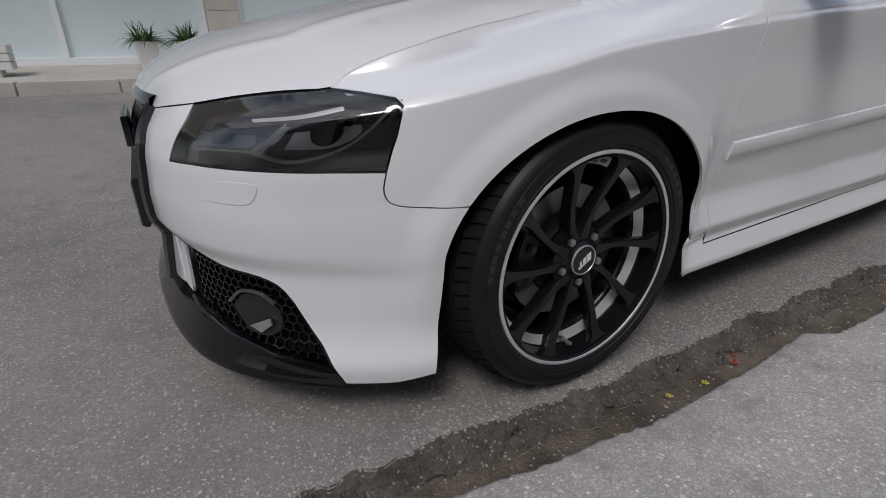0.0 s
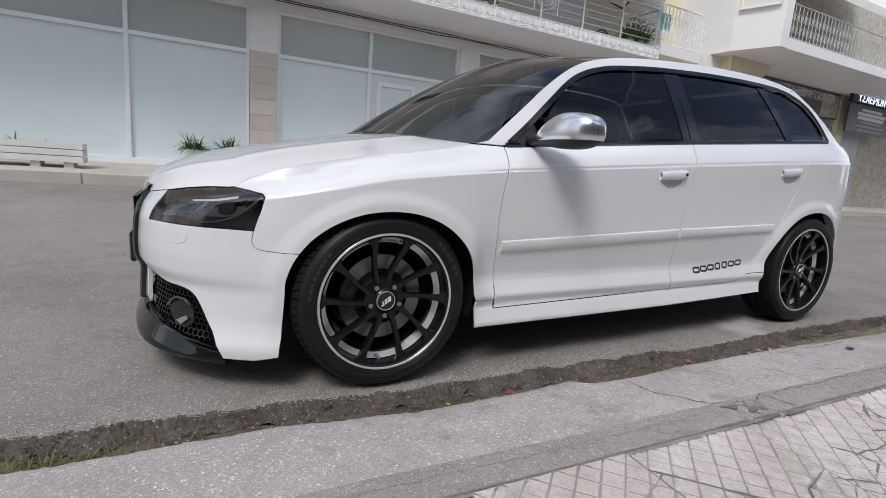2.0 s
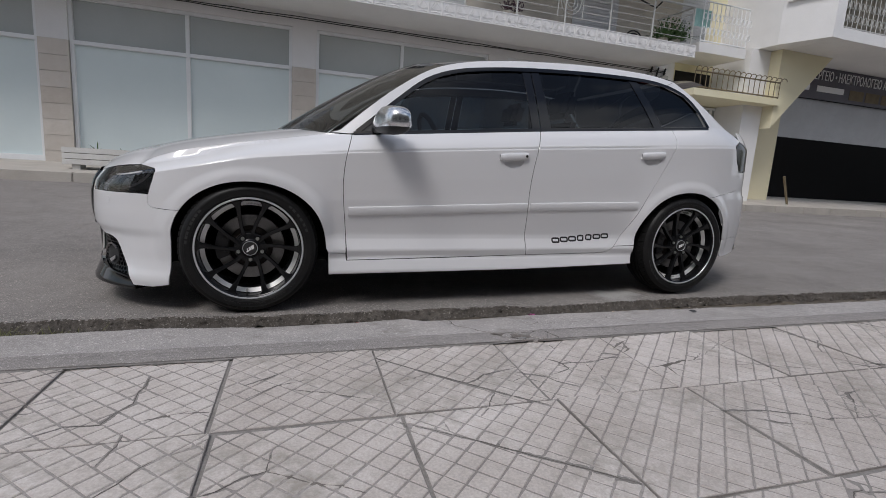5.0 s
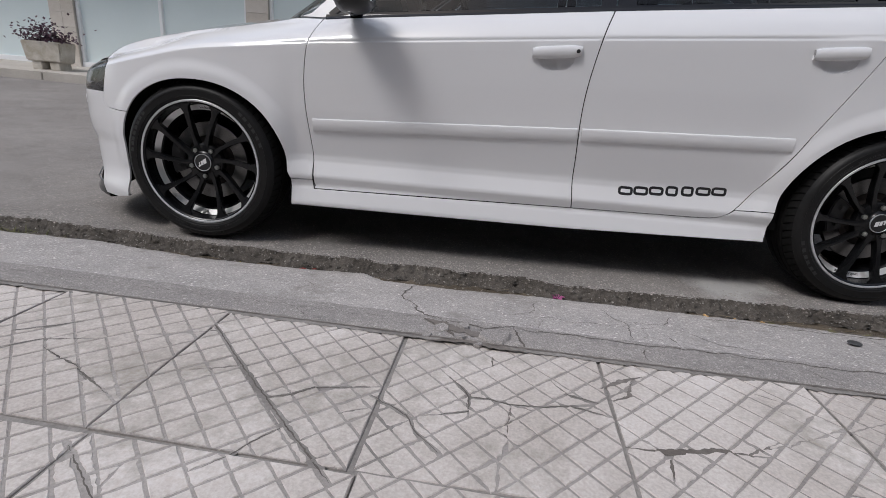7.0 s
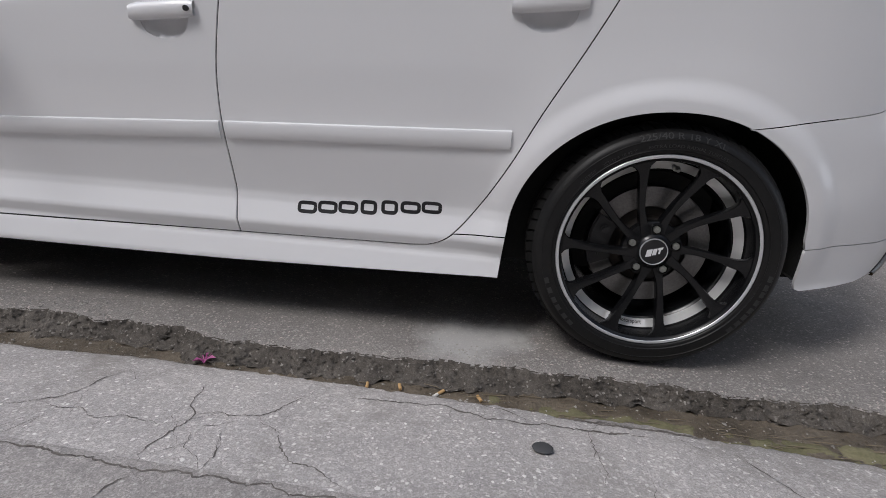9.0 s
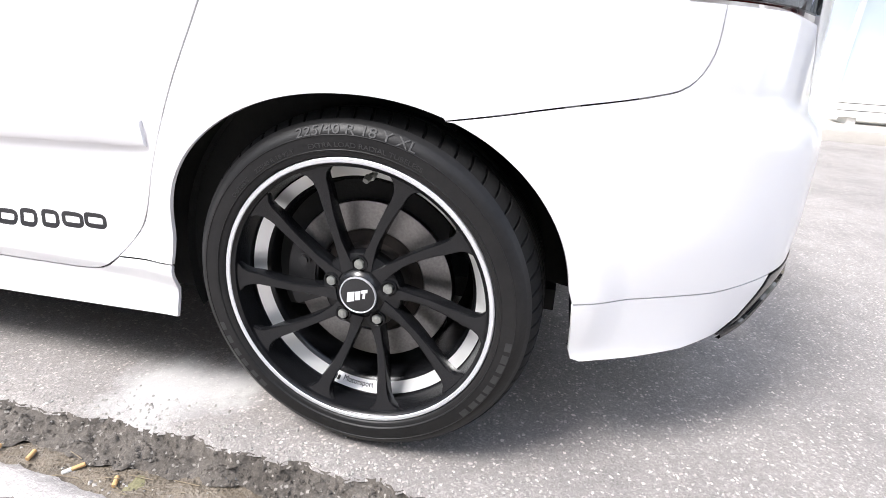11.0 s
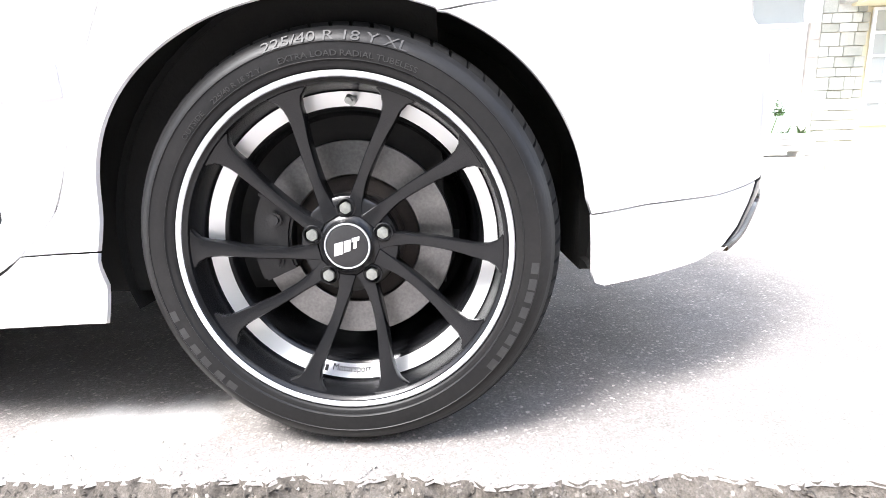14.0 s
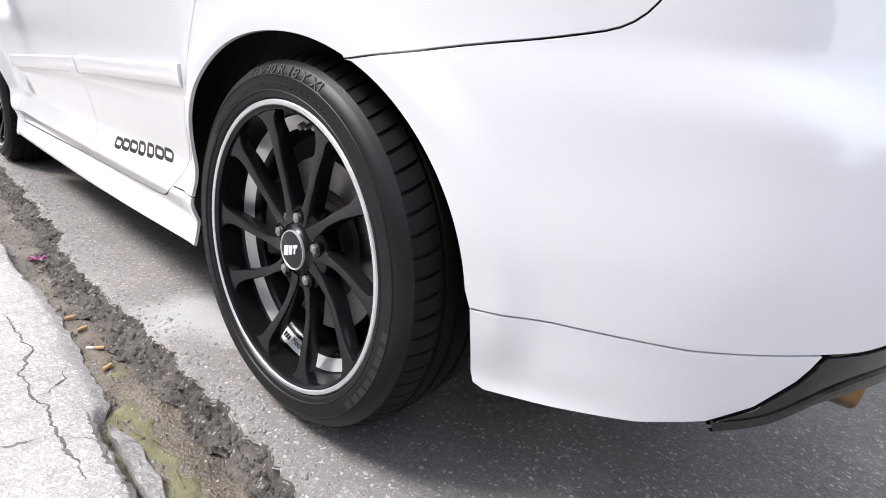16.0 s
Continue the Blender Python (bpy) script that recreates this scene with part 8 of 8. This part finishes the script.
def ramp_point(x, y):
    inner = SKEW * x - 0.165 + kerb_edge_drift(x)
    outer = SKEW * x - 0.555 + 0.008 * rough(x, 0, 1.2, 7.0)
    v = (y - inner) / (outer - inner)
    if v <= 1:
        return ramp_place(x, max(0.0, v))[2]
    return lip_place(x, (SKEW * x - 0.555 + 0.008 * rough(x, 0, 1.2, 7.0) - y) / 0.115)[2]


# a slab of kerb broken off and slumped into the gutter
def kerb_fragment(x0, x1, y0, deep):
    verts, faces = [], []
    n, m = 40, 8
    for i in range(n + 1):
        x = x0 + (x1 - x0) * i / n
        taper = min(1.0, 0.35 + 3.0 * i / n, 0.3 + 3.0 * (n - i) / n)
        for j in range(m + 1):
            f = j / m
            y = y0 + SKEW * (x - x0) + deep * taper * f + 0.006 * rough(x, f, 24, 4.0)
            z = -0.023 - 0.014 * f + 0.004 * rough(x, y, 30, 2.0) + 0.002 * rough(x, y, 90, 5.0)
            if j in (0, m) or i in (0, n):
                z = -0.060
            verts.append((x, y, z))
    faces = [(i * (m + 1) + j, (i + 1) * (m + 1) + j, (i + 1) * (m + 1) + j + 1, i * (m + 1) + j + 1) for i in range(n) for j in range(m)]
    tagged(mesh_object("kerb_fragment", verts, faces, KERB_EDGE), "broken slab of pale kerb concrete slumped in the gutter", "rubble")


kerb_fragment(2.39, 2.67, -0.248, 0.036)
crack_rng = random.Random(3)


def crack(points, wide, seed):
    """A ragged dirt-filled crack across the kerb."""
    bm = bmesh.new()
    line = []
    for (x0, y0), (x1, y1) in zip(points, points[1:]):
        n = max(2, int(math.hypot(x1 - x0, y1 - y0) / 0.006))
        line += [(x0 + (x1 - x0) * k / n, y0 + (y1 - y0) * k / n) for k in range(n)]
    line.append(points[-1])
    rows = []
    for k, (x, y) in enumerate(line):
        x += 0.016 * noise.noise(Vector((k * 0.11, seed, 0.0))) + 0.006 * noise.noise(Vector((k * 0.43, seed, 4.0))) + crack_rng.uniform(-0.002, 0.002)
        y += 0.016 * noise.noise(Vector((k * 0.11, seed, 7.0))) + 0.006 * noise.noise(Vector((k * 0.43, seed, 9.0))) + crack_rng.uniform(-0.002, 0.002)
        w = 0.52 * wide * (0.25 + 1.5 * abs(noise.noise(Vector((k * 0.17, seed, 2.0)))) + crack_rng.uniform(0, 0.35)) * min(1.0, 0.15 + k * 0.08, 0.15 + (len(line) - 1 - k) * 0.08)
        a = k if k < len(line) - 1 else k - 1
        dx, dy = line[a + 1][0] - line[a][0], line[a + 1][1] - line[a][1]
        l = math.hypot(dx, dy) or 1
        rows.append([bm.verts.new((x + s * w * dy / l, y - s * w * dx / l, ramp_point(x, y) + 0.0012)) for s in (-1, 1)])
    for p, q in zip(rows, rows[1:]):
        bm.faces.new((p[0], p[1], q[1], q[0]))
    tagged(part("kerb_crack", bm, CRACK), "ragged dirt-filled crack in the kerb concrete", "crack", "kerb cracks")


KERB_BREAKS = [
    ([(1.05, -0.595), (1.10, -0.70), (1.13, -0.75)], 0.011), ([(1.25, -0.60), (1.29, -0.71), (1.26, -0.75)], 0.008), ([(1.06, -0.60), (1.16, -0.625), (1.27, -0.60)], 0.007), ([(1.165, -0.63), (1.185, -0.68), (1.175, -0.745)], 0.012),
    ([(0.93, -0.25), (0.90, -0.41), (0.95, -0.50), (1.0, -0.585), (1.06, -0.61)], 0.0065), ([(1.62, -0.62), (1.60, -0.68), (1.62, -0.72)], 0.004), ([(2.02, -0.66), (2.08, -0.74)], 0.005), ([(0.62, -0.62), (0.70, -0.70)], 0.003)]
KERB_CRACKS = [
    ([(1.23, -0.50), (1.29, -0.49), (1.34, -0.40), (1.35, -0.30)], 0.0024), ([(1.30, -0.49), (1.47, -0.50), (1.58, -0.50)], 0.0020), ([(1.56, -0.34), (1.57, -0.39), (1.61, -0.45), (1.61, -0.51), (1.60, -0.56), (1.61, -0.62)], 0.0034),
    ([(1.61, -0.45), (1.73, -0.42), (1.80, -0.31)], 0.0026), ([(1.73, -0.42), (1.79, -0.47), (1.85, -0.55), (1.93, -0.58), (1.97, -0.61)], 0.0024), ([(1.64, -0.51), (1.64, -0.56), (1.61, -0.59)], 0.003), ([(1.70, -0.51), (1.72, -0.57), (1.72, -0.62)], 0.0024),
    ([(1.35, -0.59), (1.34, -0.51)], 0.0018), ([(2.40, -0.37), (2.42, -0.45), (2.41, -0.51)], 0.0018),
    ([(1.90, -0.306), (2.05, -0.297), (2.12, -0.30), (2.17, -0.319), (2.26, -0.326), (2.36, -0.312), (2.40, -0.315), (2.46, -0.314), (2.55, -0.306)], 0.0042), ([(2.405, -0.42), (2.408, -0.385), (2.409, -0.316)], 0.0045),
    ([(2.28, -0.325), (2.279, -0.296), (2.236, -0.268), (2.18, -0.262)], 0.003), ([(2.345, -0.262), (2.42, -0.268), (2.50, -0.272), (2.57, -0.268), (2.66, -0.276)], 0.010)]
KERB_LINES = [
    ([(1.28, -0.61), (1.6, -0.622), (1.9, -0.63), (2.3, -0.645)], 0.0040), ([(2.50, -0.46), (2.49, -0.55), (2.56, -0.64)], 0.0020), ([(0.0, -0.60), (0.9, -0.625)], 0.0018), ([(-0.9, -0.56), (0.0, -0.60)], 0.0015),
    ([(2.7, -0.34), (2.78, -0.48), (2.74, -0.62)], 0.0022), ([(0.52, -0.30), (0.60, -0.42), (0.55, -0.5)], 0.0014)]
for k, (pts, w) in enumerate(KERB_BREAKS + KERB_CRACKS + KERB_LINES):
    crack(pts, w, k * 3.7)
    for _ in range(2):
        (x, y), a, l = crack_rng.choice(pts[1:]), crack_rng.uniform(0, 6.28), crack_rng.uniform(0.05, 0.16)
        end = (x + l * math.cos(a), min(max(y + l * math.sin(a), -0.66), -0.25))
        if y > -0.66:
            crack([(x, y), ((x + end[0]) / 2 + crack_rng.uniform(-0.02, 0.02), (y + end[1]) / 2), end], 0.0012, k * 5.1 + _)
